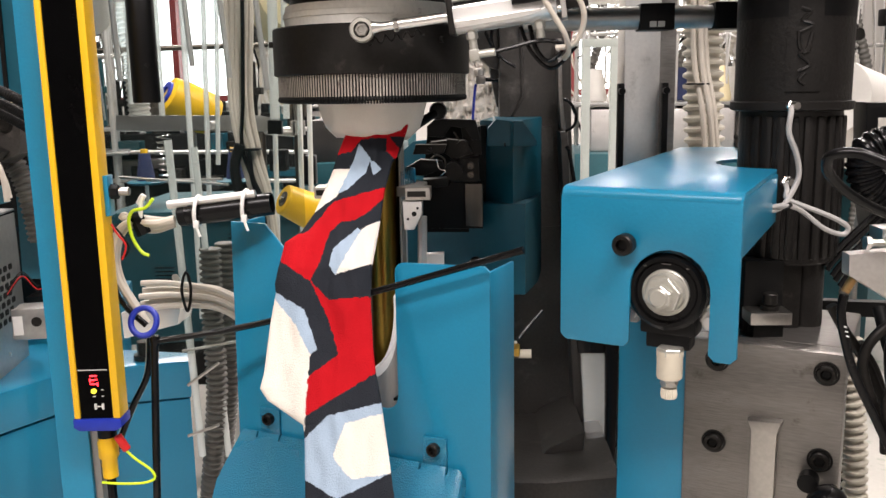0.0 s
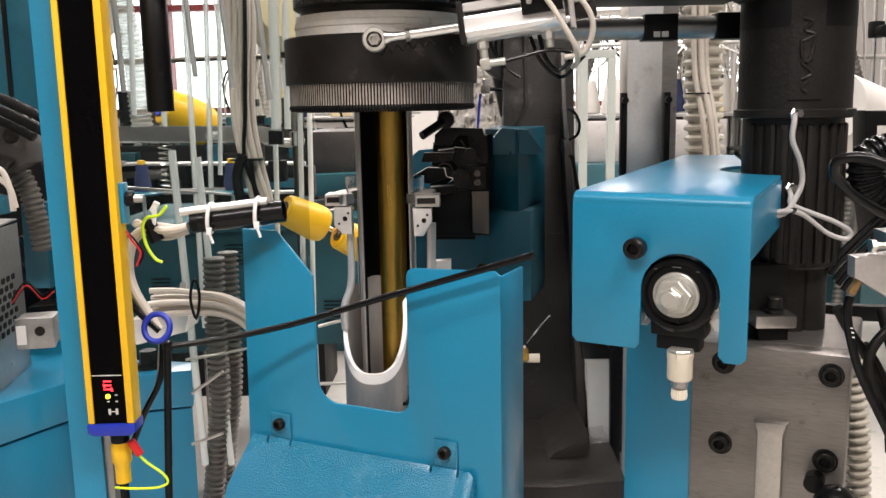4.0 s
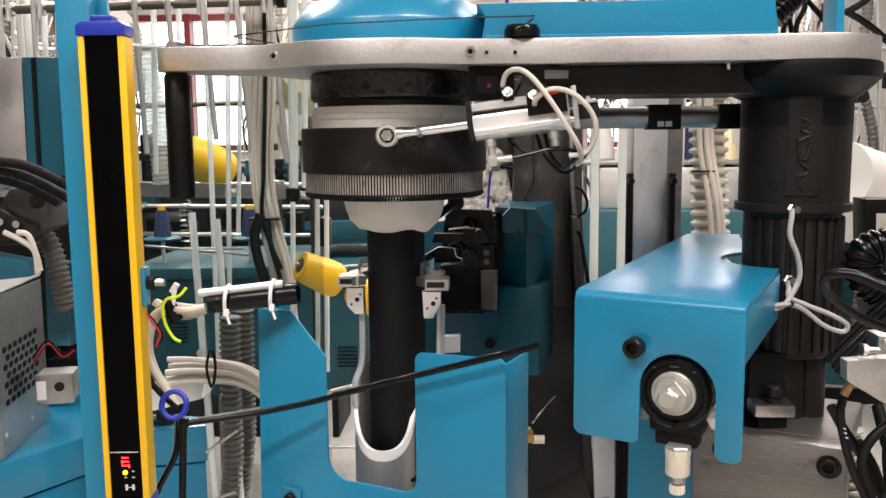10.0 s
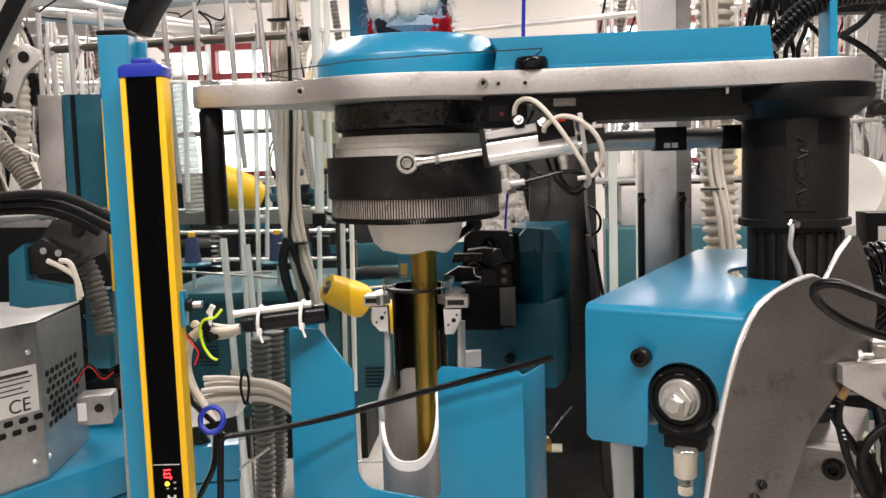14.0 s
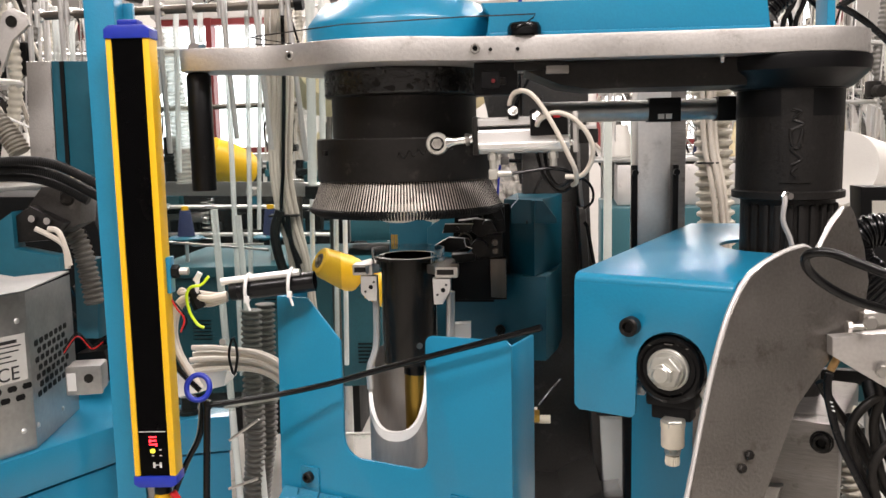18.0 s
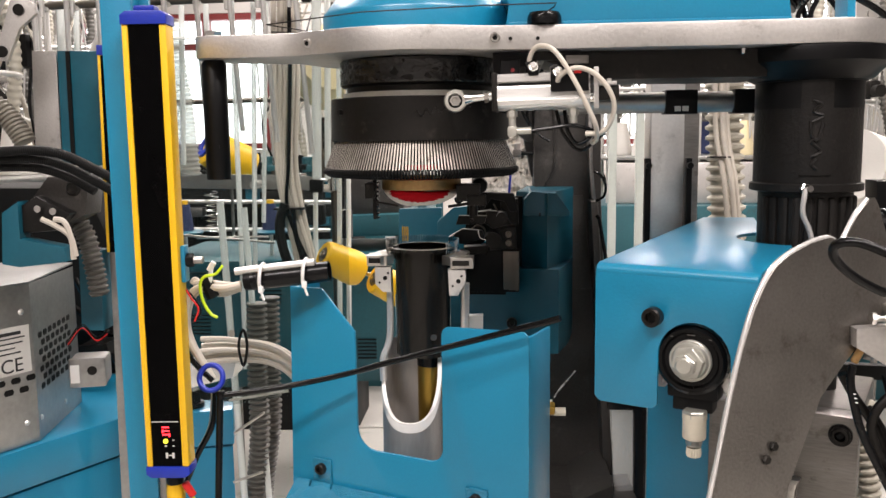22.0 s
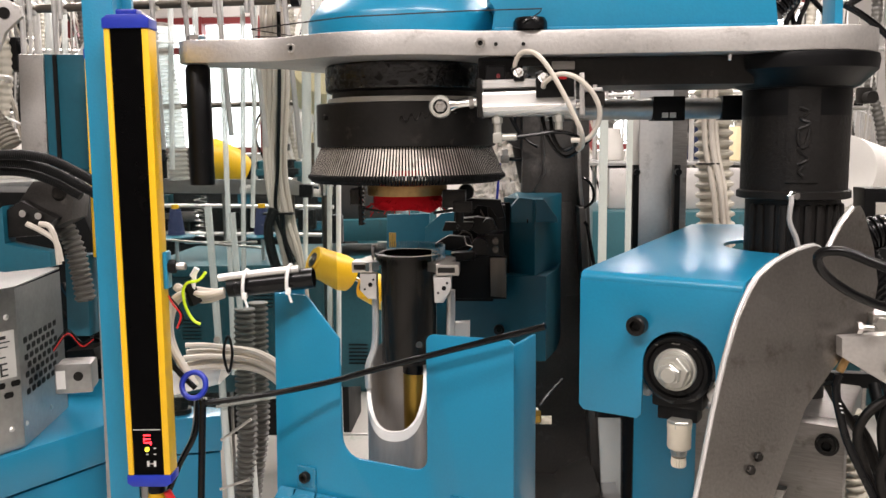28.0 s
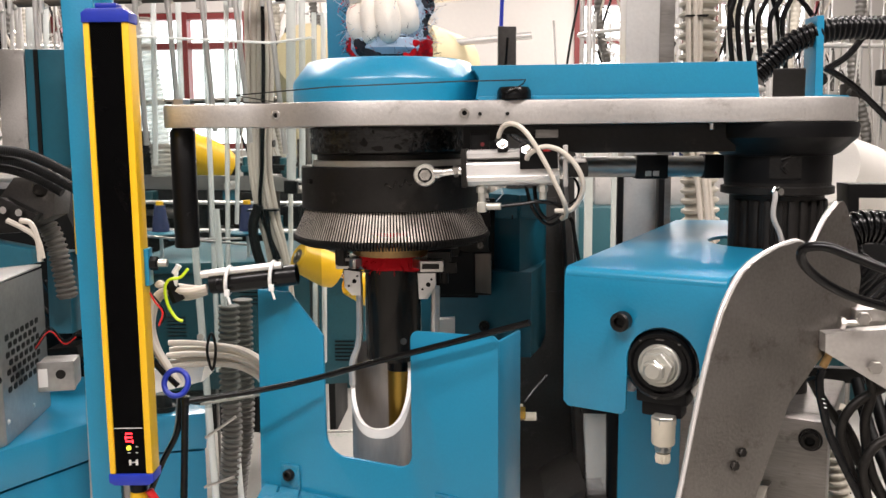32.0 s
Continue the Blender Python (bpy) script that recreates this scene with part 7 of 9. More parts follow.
    y2 = thing("yellow_cone", "large yellow yarn cone with blue core", "yarn cone", aim)
    part("yarn", lathe([(0.0, 0.0), (0.05, 0.0), (0.064, 0.008), (0.074, 0.06), (0.078, 0.15), (0.066, 0.185), (0.0, 0.19)], 48), YELLOW, y2)
    part("core", lathe([(0.018, 0.006), (0.022, -0.008), (0.042, -0.008), (0.046, 0.004), (0.0, 0.004)], 28), LINK_BLUE, y2, "blue plastic core")
    n1 = thing("navy_cone", "navy yarn cone with yellow tip on a shelf plate", "yarn cone", Matrix.Translation((-0.9345, 1.9500, 1.0306)))
    part("yarn", lathe([(0.0, 0.0), (0.028, 0.0), (0.026, 0.02), (0.017, 0.085), (0.0, 0.085)], 28), NAVY, n1)
    part("tip", rod(0.012, 0.085, 0.098, 20), YELLOW, n1)
    part("plate", lathe([(0, -0.012), (0.055, -0.012), (0.06, -0.006), (0.05, -0.0005), (0, -0.0005)], 28), TEAL, n1)
    part("peg", rod(0.006, -0.3, -0.012, 12), ALU, n1)
    copy_thing(n1, Matrix.Translation((-0.6488, 1.9500, 1.0319)))
    cc = thing("cream_cone", "large cream yarn cone lying on its side", "yarn cone", Matrix.Translation((-0.3344, 1.4000, 1.4839)) @ pose(0, 0, 0, 80, 0, 14))
    part("yarn", lathe([(0.0, 0.0), (0.082, 0.0), (0.094, 0.015), (0.078, 0.185), (0.0, 0.195)], 40), CREAM, cc)
    copy_thing(cc, Matrix.Translation((0.0304, 1.4000, 1.4859)) @ pose(0, 0, 0, 78, 0, -30))
    wc = thing("white_cone", "large white yarn cone", "yarn cone", Matrix.Translation((0.7444, 0.7000, 1.2330)) @ pose(0, 0, 0, 75, 0, -40))
    part("yarn", lathe([(0.0, 0.0), (0.07, 0.0), (0.08, 0.012), (0.06, 0.17), (0.0, 0.175)], 44), CONEWHITE, wc)
    part("core", lathe([(0.0, -0.003), (0.03, -0.003), (0.033, 0.0), (0.0, 0.004)], 28), YELLOW, wc)
    copy_thing(wc, Matrix.Translation((-0.6685, 0.9500, 1.4759)) @ pose(0, 0, 0, 70, 0, 30))


def neighbour():
    """The next machine on the left: tin box with slots, motor, castings and its blue base."""
    a = thing("base_cabinet", "blue painted steel machine base cabinet", "cabinet")
    part("top", flat([(-0.91, -0.12), (-0.535, 0.530), (-0.362, 0.580), (-0.374, 0.625), (-0.55, 0.655), (-0.70, 1.2), (-1.4, 1.2), (-1.4, -0.12)], 0.807, 0.87, bevel=0.004), BLUE, a)
    part("body", flat([(-0.908, -0.11), (-0.538, 0.535), (-0.366, 0.585), (-0.378, 0.62), (-0.553, 0.65), (-0.71, 1.19), (-1.39, 1.19), (-1.39, -0.11)], 0.0, 0.803, bevel=0.003), BLUE, a)
    part("foot_bolt", join(rod(0.02, 0.87, 0.878, 20, m=pose(-0.437, 0.594, 0)), hexagon(0.015, 0.022, m=pose(-0.437, 0.594, 0.878))), OXIDE, a)
    # tin box: a front sheet that comes forward and a side sheet that runs back
    front, side = pose(0, 0, 0, 0, 0, 60.8), pose(0, 0, 0, 0, 0, 98.8)
    low, top = 0.8715, 1.117
    t = thing("tin_box", "galvanised sheet box with rows of slots and rating plate", "machine box", pose(-0.613, 0.415, 0))
    part("front_sheet", slab([(-0.40, low), (0, low), (0, top), (-0.40, top)], 0.002, m=front, bevel=0.0005), ZINC, t)
    part("side_sheet", slab([(0, low), (0.20, low), (0.20, top - 0.004), (0, top)], 0.002, m=side, bevel=0.0005), ZINC, t)
    part("lid", flat([(-0.195, -0.349), (0, 0), (-0.031, 0.198), (-0.36, 0.198), (-0.36, -0.349)], top, top + 0.003, bevel=0.0006), ZINC, t)
    slot = part("slot", slab([(-0.0058, -0.0045), (0.0058, -0.0045), (0.0078, 0), (0.0058, 0.0045), (-0.0058, 0.0045), (-0.0078, 0)], 0.0008), MATT, t, m=side @ pose(0.028, -0.0006, 1.032))
    for r in range(7):
        for c in range(7):
            if (r or c) and 0.028 + c * 0.0215 + (r % 2) * 0.0107 < 0.165:
                same(slot, side @ pose(0.028 + c * 0.0215 + (r % 2) * 0.0107, -0.0006, 1.032 - r * 0.0135))
    for r in range(2):
        for c in range(8):
            same(slot, front @ pose(-0.008 - c * 0.024 - r * 0.012, -0.0006, 0.974 - r * 0.016, 0, 0, 0))
    for x, z in ((-0.016, 1.076), (-0.019, 0.905)):
        part("rivet", lathe([(0, 0.003), (0.003, 0.002), (0.0045, 0)], 14, m=front @ facing(x, 0, z)), ALU, t)
    for x, z in ((0.1185, 0.897), (0.012, 0.905)):
        part("rivet", lathe([(0, 0.003), (0.003, 0.002), (0.0045, 0)], 14, m=side @ facing(x, 0, z)), ALU, t)
    pl = part("rating_plate", slab([(-0.22, 0.984), (-0.006, 0.984), (-0.006, 1.056), (-0.22, 1.056)], 0.0012, m=front @ pose(0, -0.0013, 0)), LABEL, t, "silver rating plate with small print")
    for i, (x0, x1) in enumerate(((-0.10, -0.02), (-0.12, -0.014), (-0.11, -0.018), (-0.13, -0.03), (-0.10, -0.022))):
        z = 1.047 - i * 0.0075
        part("print_line", span(x0, x1, -0.0022, -0.0013, z - (0.003 if i == 0 else 0.0009), z + (0.002 if i == 0 else 0.0009), m=front), PRINT, pl)
    txt = bpy.data.curves.new("ce_mark", "FONT")
    txt.body, txt.size, txt.extrude = "CE", 0.030, 0.0003
    tmp = new("ce_mark", txt)
    me = bpy.data.meshes.new_from_object(tmp.evaluated_get(bpy.context.evaluated_depsgraph_get()))
    bpy.data.objects.remove(tmp)
    me.materials.append(PRINT)
    o = new("ce_mark", me)
    o.parent = pl
    o.matrix_basis = front @ pose(-0.055, -0.0018, 0.988, 90)
    m = thing("stepper_motor", "square silver stepper motor with small label", "motor", pose(-0.574, 0.50, 0.955, 0, 0, 14))
    part("body", box((0.056, 0.05, 0.046), (0, 0.03, 0), 0.006), TUBEGREY, m)
    part("flange", box((0.058, 0.010, 0.05), (0, 0.004, 0), 0.005), ZINC, m)
    part("label", span(-0.026, -0.012, -0.0012, 0.0, -0.016, 0.014), WHITE, m)
    part("shaft_boss", rod(0.0075, 0, 0.003, 20, m=facing(0.008, 0, 0.004)), OXIDE, m)
    w = thing("motor_leads", "thin red, black and white motor leads", "cable")
    for k, (mat, dy) in enumerate(((BLACK, 0), (RUBBER, 5), (REDPLASTIC, 10), (BLACK, 14))):
        part("lead", cable([(x, y, z - dy * 0.0006) for x, y, z in [(-0.5614, 0.4200, 1.0274), (-0.5375, 0.4200, 1.0536), (-0.5165, 0.4200, 1.0342), (-0.4982, 0.4200, 1.0447)]], 0.0009, 6), mat, w)
    # black body added to keep the spaces behind the tin box dark
    k = thing("machine_core", "dark backing body with cables, added behind the tin box", "machine casing")
    part("casing", slab([(-0.9442, 1.2414), (-0.7035, 1.2375), (-0.6489, 1.1031), (-0.6531, 0.8303), (-0.9750, 0.8304)], 0.2, m=pose(0, 0.80, 0), bevel=0.006), MATT, k)
    for pts in ([(-0.7203, 0.7400, 1.0270), (-0.6889, 0.7400, 0.9962), (-0.6571, 0.7400, 0.9718), (-0.6245, 0.7400, 0.9607)], [(-0.6962, 0.7200, 1.0744), (-0.6715, 0.7200, 1.0312), (-0.6400, 0.7200, 1.0094), (-0.6078, 0.7200, 1.0005)], [(-0.7164, 0.7000, 0.9394), (-0.6847, 0.7000, 0.9231), (-0.6301, 0.7000, 0.9283), (-0.6042, 0.7000, 0.9067)], [(-0.6672, 0.7000, 1.2044), (-0.6443, 0.7000, 1.1412), (-0.6213, 0.7000, 1.0777), (-0.6155, 0.7000, 0.9926)]):
        part("cable", cable(pts, 0.006, 8), RUBBER, k)
    part("block", slab([(-0.6874, 0.9501), (-0.6339, 0.9552), (-0.6297, 0.9337), (-0.6845, 0.9263)], 0.06, m=pose(0, 0.7, 0), bevel=0.003), OXIDE, k)
    c = thing("yarn_casting", "grey casting on a blue bracket with cables", "machine part")
    part("casting", slab([(-0.5666, 1.2513), (-0.5438, 1.2795), (-0.4936, 1.2811), (-0.4848, 1.2623), (-0.4903, 1.2257), (-0.5232, 1.2098), (-0.5655, 1.2062)], 0.05, m=pose(0, 0.36, 0), bevel=0.004), FRAMEIRON, c)
    part("pivot", lathe([(0.0, 0.004), (0.008, 0.004), (0.011, 0.0)], 24, m=facing(*(-0.5064, 0.3600, 1.2626))), OXIDE, c)
    part("casting", slab([(-0.5789, 1.2376), (-0.5513, 1.2533), (-0.5034, 1.2285), (-0.5255, 1.2046), (-0.5780, 1.2012)], 0.05, m=pose(0, 0.34, 0), bevel=0.003), CAST, c)
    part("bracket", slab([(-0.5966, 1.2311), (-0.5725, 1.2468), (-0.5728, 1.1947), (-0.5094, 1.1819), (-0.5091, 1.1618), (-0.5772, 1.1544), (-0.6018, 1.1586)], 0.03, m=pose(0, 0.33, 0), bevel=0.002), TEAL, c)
    for px in ((-0.5455, 0.3350, 1.2362), (-0.5236, 0.3350, 1.2327)):
        part("screw", rod(0.005, 0, 0.004, 14, m=facing(*px)), CHROME, c)
    for pts in ([(-0.5396, 0.3300, 1.2223), (-0.5198, 0.3300, 1.2125), (-0.5002, 0.3300, 1.1978), (-0.4938, 0.3300, 1.1697)], [(-0.5216, 0.3300, 1.2221), (-0.5071, 0.3300, 1.2179), (-0.4988, 0.3300, 1.1938), (-0.4973, 0.3300, 1.1657)]):
        part("lead", cable(pts, 0.004, 8), CABLE, c)
    part("rib_hose", cable([(-0.5378, 0.4200, 1.2185), (-0.5206, 0.4200, 1.1839), (-0.5106, 0.4200, 1.1319), (-0.5065, 0.4200, 1.0972)], 0.0125, 12, 8, rib=0.003, pitch=0.008), GREYHOSE, c)
    part("rib_hose", cable([(-0.6739, 0.4200, 1.3911), (-0.6396, 0.4200, 1.3777), (-0.6154, 0.4200, 1.3476), (-0.6037, 0.4200, 1.3262)], 0.0145, 12, 8, rib=0.0022, pitch=0.006), DUSTYHOSE, c)
    for pts in ([(-0.6211, 0.3000, 1.3132), (-0.5728, 0.3000, 1.3162), (-0.5249, 0.3000, 1.3176), (-0.4857, 0.3000, 1.3108), (-0.4434, 0.3000, 1.2908), (-0.4092, 0.3000, 1.2711)], [(-0.6282, 0.3100, 1.3033), (-0.5795, 0.3100, 1.3055), (-0.5312, 0.3100, 1.3063), (-0.4918, 0.3100, 1.2963), (-0.4492, 0.3100, 1.2746), (-0.4146, 0.3100, 1.2546)], [(-0.6354, 0.3200, 1.2924), (-0.5780, 0.3200, 1.2954), (-0.5295, 0.3200, 1.2930), (-0.4899, 0.3200, 1.2798), (-0.4549, 0.3200, 1.2604)]):
        part("black_hose", cable(pts, 0.0062, 10, 8, rib=0.0006, pitch=0.003), MATT, c)
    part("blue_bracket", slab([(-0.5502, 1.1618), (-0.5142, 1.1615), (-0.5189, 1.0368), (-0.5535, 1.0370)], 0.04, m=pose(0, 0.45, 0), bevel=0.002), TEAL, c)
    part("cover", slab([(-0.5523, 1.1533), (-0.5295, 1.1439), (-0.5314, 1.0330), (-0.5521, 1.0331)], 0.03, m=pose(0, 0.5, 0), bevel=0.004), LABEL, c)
    u = thing("upper_cabinet", "blue and grey upright control housing with dark strip as its gap", "cabinet")
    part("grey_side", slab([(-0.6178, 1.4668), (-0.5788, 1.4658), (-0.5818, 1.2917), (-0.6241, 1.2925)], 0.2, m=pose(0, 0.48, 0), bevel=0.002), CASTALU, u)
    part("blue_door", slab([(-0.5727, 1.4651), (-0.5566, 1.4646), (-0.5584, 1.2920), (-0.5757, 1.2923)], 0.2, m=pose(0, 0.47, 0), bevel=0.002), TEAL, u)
    # a black strip set proud of the doors paints the shade of their gap
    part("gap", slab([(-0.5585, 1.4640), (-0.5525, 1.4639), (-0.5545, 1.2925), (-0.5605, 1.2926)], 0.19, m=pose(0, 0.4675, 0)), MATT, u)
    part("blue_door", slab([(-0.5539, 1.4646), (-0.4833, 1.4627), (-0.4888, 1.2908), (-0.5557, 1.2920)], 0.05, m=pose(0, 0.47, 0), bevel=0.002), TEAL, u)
    r = thing("holed_arm", "grey slotted arm with two round holes on a slanting bar", "machine arm")
    part("arm", slab([(-0.5846, 1.4545), (-0.5619, 1.5180), (-0.5472, 1.5240), (-0.5283, 1.5138), (-0.5264, 1.5007), (-0.5388, 1.4907), (-0.5512, 1.4807), (-0.5714, 1.4388), (-0.5877, 1.4389)], 0.008, m=pose(0, 0.33, 0), bevel=0.0015), CASTALU, r)
    for px in ((-0.5497, 0.3290, 1.5055), (-0.5769, 0.3290, 1.4506)):
        part("hole", rod(0.0078, 0, 0.0012, 24, m=facing(*px)), OXIDE, r)
    part("bar", slab([(-0.66, 1.47), (-0.66, 1.53), (-0.6056, 1.586), (-0.5485, 1.662), (-0.5092, 1.7189), (-0.4685, 1.7177), (-0.5305, 1.6396), (-0.5817, 1.5617), (-0.62, 1.49)], 0.03, m=pose(0, 0.36, 0), bevel=0.002), CASTALU, r)
    part("clamp_plate", slab([(-0.5378, 1.659), (-0.5067, 1.6869), (-0.478, 1.6961), (-0.4615, 1.7088), (-0.4442, 1.6983), (-0.4628, 1.6742), (-0.4892, 1.6579), (-0.5209, 1.6354)], 0.012, m=pose(0, 0.345, 0), bevel=0.0015), ALU, r)
    part("under_bar", slab([(-0.5328, 1.6386), (-0.5004, 1.6455), (-0.4726, 1.6425), (-0.4811, 1.6297), (-0.5135, 1.619), (-0.5473, 1.5812), (-0.60, 1.50), (-0.61, 1.52)], 0.012, m=pose(0, 0.33, 0), bevel=0.001), MATT, r)
    for px in ((-0.5026, 0.345, 1.6611), (-0.4834, 0.345, 1.6584)):
        part("screw", socket_screw(0.004, 0.004, m=facing(*px)), OXIDE, r)
    part("tube", bar((-0.66, 0.35, 1.70), (-0.56, 0.35, 1.655), 0.016, seg=20, c=0.002), BLACK, r)
    part("tube", bar((-0.66, 0.36, 1.66), (-0.565, 0.36, 1.62), 0.013, seg=20, c=0.002), MATT, r)
    for pts in ([(-0.5285, 0.3200, 1.6162), (-0.4814, 0.3200, 1.6079), (-0.4342, 0.3200, 1.6111), (-0.4063, 0.3200, 1.6294), (-0.4135, 0.3200, 1.6483), (-0.4484, 0.3200, 1.6564)], [(-0.5209, 0.3200, 1.6085), (-0.4737, 0.3200, 1.6041), (-0.4265, 0.3200, 1.6072), (-0.4026, 0.3200, 1.6219), (-0.4175, 0.3200, 1.6446), (-0.4447, 0.3200, 1.6488)]):
        part("lead", cable(pts, 0.0024, 8), RUBBER, r)
    f = thing("yarn_feeder", "black yarn feeder with lit display", "yarn feeder")
    part("body", slab([(-0.3948, 1.6697), (-0.3670, 1.6576), (-0.3529, 1.6188), (-0.3567, 1.5955), (-0.3775, 1.5686), (-0.3987, 1.5352), (-0.4148, 1.5377), (-0.4208, 1.5534), (-0.4007, 1.6039)], 0.05, m=pose(0, 0.36, 0), bevel=0.004), BLACK, f)
    part("disc", rod(0.021, 0, 0.02, 30, m=facing(*(-0.4018, 0.3550, 1.6304)), c=0.002), OXIDE, f)
    part("disc_hub", rod(0.008, 0, 0.006, 20, m=facing(*(-0.3944, 0.3300, 1.6246))), RUBBER, f)
    part("display", slab([(-0.4102, 1.5990), (-0.3893, 1.6026), (-0.3930, 1.5833), (-0.4123, 1.5813)], 0.004, m=pose(0, 0.352, 0)), WHITE, f, "pale lit display")
    part("knob", bar((-0.4124, 0.3500, 1.6836), (-0.3825, 0.3500, 1.6731), 0.010, seg=18, c=0.002), BLACK, f)
    part("stem", bar((-0.3890, 0.3700, 1.6790), (-0.3848, 0.3700, 1.6556), 0.011, seg=16), BLACK, f)


def take_down():
    """Red take-down rollers over the head."""
    for cx, cy, r, lab in (((-0.0642, -0.0100, 1.6044), 0, 0.043, "red rubber take-down roller with white-edged steel bore"), ((0.0802, -0.0200, 1.6155), 0, 0.047, "larger red rubber take-down roller beside its black motor")):
        g = thing("take_down_roller", lab, "roller", Matrix.Translation(cx) @ pose(0, 0, 0, 0, 0, 22) @ pose(0, 0, 0, -86))
        part("rubber", lathe([(r * 0.6, 0.0), (r * 0.97, 0.0), (r, 0.003), (r, 0.048), (r * 0.97, 0.05), (r * 0.4, 0.05)], 48), WHEELRED, g)
        part("rim", lathe([(r * 0.42, 0.002), (r * 0.44, -0.003), (r * 0.61, -0.003), (r * 0.62, 0.002)], 48), WHITE, g, "white rim")
        part("bore", lathe([(r * 0.43, -0.002), (r * 0.43, 0.03), (0.0, 0.032)], 40), POLISHED, g)
        part("bolt", rod(0.004, 0.024, 0.034, 14, m=pose(r * 0.22, 0.004, 0)), OXIDE, g)
        part("axle", bar((0, 0, 0.05), (0, 0, 0.25), 0.008), STEEL, g)
    m = thing("roller_motor", "black faceted motor housing beside the roller", "motor")
    part("housing", slab([(0.1230, 1.6290), (0.1545, 1.6335), (0.1687, 1.6151), (0.1740, 1.5890), (0.1547, 1.5657), (0.1256, 1.5630), (0.1124, 1.5768)], 0.07, m=pose(0, 0.0, 0), bevel=0.004), BLACK, m)
    part("mount", span(0.07, 0.12, 0.06, 0.28, 1.62, 1.68, 0.003), CAST, m)


def right_side():
    k = thing("yarn_brake", "black yarn brake unit with spool and red button", "yarn feeder")
    part("plate", slab([(0.4069, 1.5794), (0.4145, 1.5959), (0.4362, 1.5956), (0.4433, 1.5656), (0.4378, 1.5108), (0.4114, 1.5090)], 0.03, m=pose(0, 0.24, 0), bevel=0.004), BLACK, k)
    part("spool", rod(0.024, 0, 0.07, 32, m=Matrix.Translation((0.4700, 0.2600, 1.5503)) @ pose(0, 0, 0, 0, 90), c=0.003), RUBBER, k)
    part("cheek", rod(0.030, 0, 0.008, 32, m=Matrix.Translation((0.5365, 0.2600, 1.5496)) @ pose(0, 0, 0, 0, 90), c=0.002), OXIDE, k)
    part("frame", slab([(0.4388, 1.6203), (0.5795, 1.6214), (0.5801, 1.6015), (0.4656, 1.5998), (0.4673, 1.5191), (0.5824, 1.5181), (0.5828, 1.5060), (0.4444, 1.5058)], 0.02, m=pose(0, 0.25, 0), bevel=0.002), BLACK, k)
    part("body", slab([(0.4207, 1.6645), (0.5074, 1.6763), (0.5871, 1.6681), (0.5886, 1.6142), (0.4554, 1.6095), (0.4217, 1.6100)], 0.06, m=pose(0, 0.27, 0), bevel=0.004), BLACK, k)
    part("pillar", slab([(0.4436, 1.6172), (0.4604, 1.6182), (0.4595, 1.5709), (0.4407, 1.5712)], 0.012, m=pose(0, 0.23, 0), bevel=0.001), CASTALU, k)
    part("pin", bar((0.4507, 0.2350, 1.5716), (0.4504, 0.2350, 1.5570), 0.0035), BRASS, k)
    # black sheet added to darken the background round the spool
    part("back_plate", span(0.483, 0.61, 0.33, 0.34, 1.515, 1.70, 0.003), MATT, k)
    for x in (0.4775, 0.546):
        part("post", bar((x, 0.225, 1.62), (x, 0.225, 1.518), 0.0042, seg=12), BLACK, k)
    part("clamp_block", box((0.02, 0.03, 0.016), (0.4465, 0.225, 1.628), 0.002), CASTALU, k)
    for i in range(4):
        part("fin", box((0.0025, 0.02, 0.05), (0.392 + i * 0.007, 0.27, 1.655), 0.0006), BLACK, k)
    part("button_frame", box((0.012, 0.004, 0.014), (0.4556, 0.2100, 1.6441), 0.0015), LABEL, k)
    part("button", rod(0.004, 0, 0.004, 18, m=facing(*(0.4550, 0.2080, 1.6437))), REDPLASTIC, k, "red button")
    part("red_cap", box((0.02, 0.012, 0.01), (0.4611, 0.2200, 1.6671), 0.002), REDPLASTIC, k)
    part("thread", bar((0.4591, 0.2050, 1.6374), (0.5252, 0.1200, 1.4993), 0.0006, seg=5), WHITE, k, "taut white thread")
    part("valve", bar((0.3590, 0.2800, 1.6455), (0.4205, 0.2800, 1.6444), 0.0075, seg=16), OXIDE, k)
    part("valve_nut", box((0.016, 0.016, 0.018), (0.3679, 0.2800, 1.6467), 0.002), NYLON, k)
    for pts in ([(0.4316, 0.2200, 1.5079), (0.4418, 0.2200, 1.4847), (0.4502, 0.2200, 1.4516), (0.4530, 0.2200, 1.4117)], [(0.4445, 0.2200, 1.5097), (0.4610, 0.2200, 1.4945), (0.4774, 0.2200, 1.4779), (0.4874, 0.2200, 1.4646)], [(0.3992, 0.2200, 1.5115), (0.3932, 0.2200, 1.4784), (0.3969, 0.2200, 1.4518)]):
        part("lead", cable(pts, 0.003, 8), RUBBER, k)
    for pts in ([(0.3545, 0.3000, 1.5480), (0.3896, 0.3000, 1.5476), (0.4177, 0.3000, 1.5402), (0.4250, 0.3000, 1.5224)], [(0.3530, 0.3000, 1.6574), (0.3955, 0.3000, 1.6146), (0.4237, 0.3000, 1.5931)], [(0.4227, 0.1000, 1.6378), (0.4571, 0.1000, 1.6143), (0.4948, 0.1000, 1.6307), (0.5124, 0.1000, 1.6417)]):
        part("lead", cable(pts, 0.0024, 8), RUBBER, k)
    h = thing("corrugated_conduit", "black corrugated conduit through a blue bracket", "conduit")
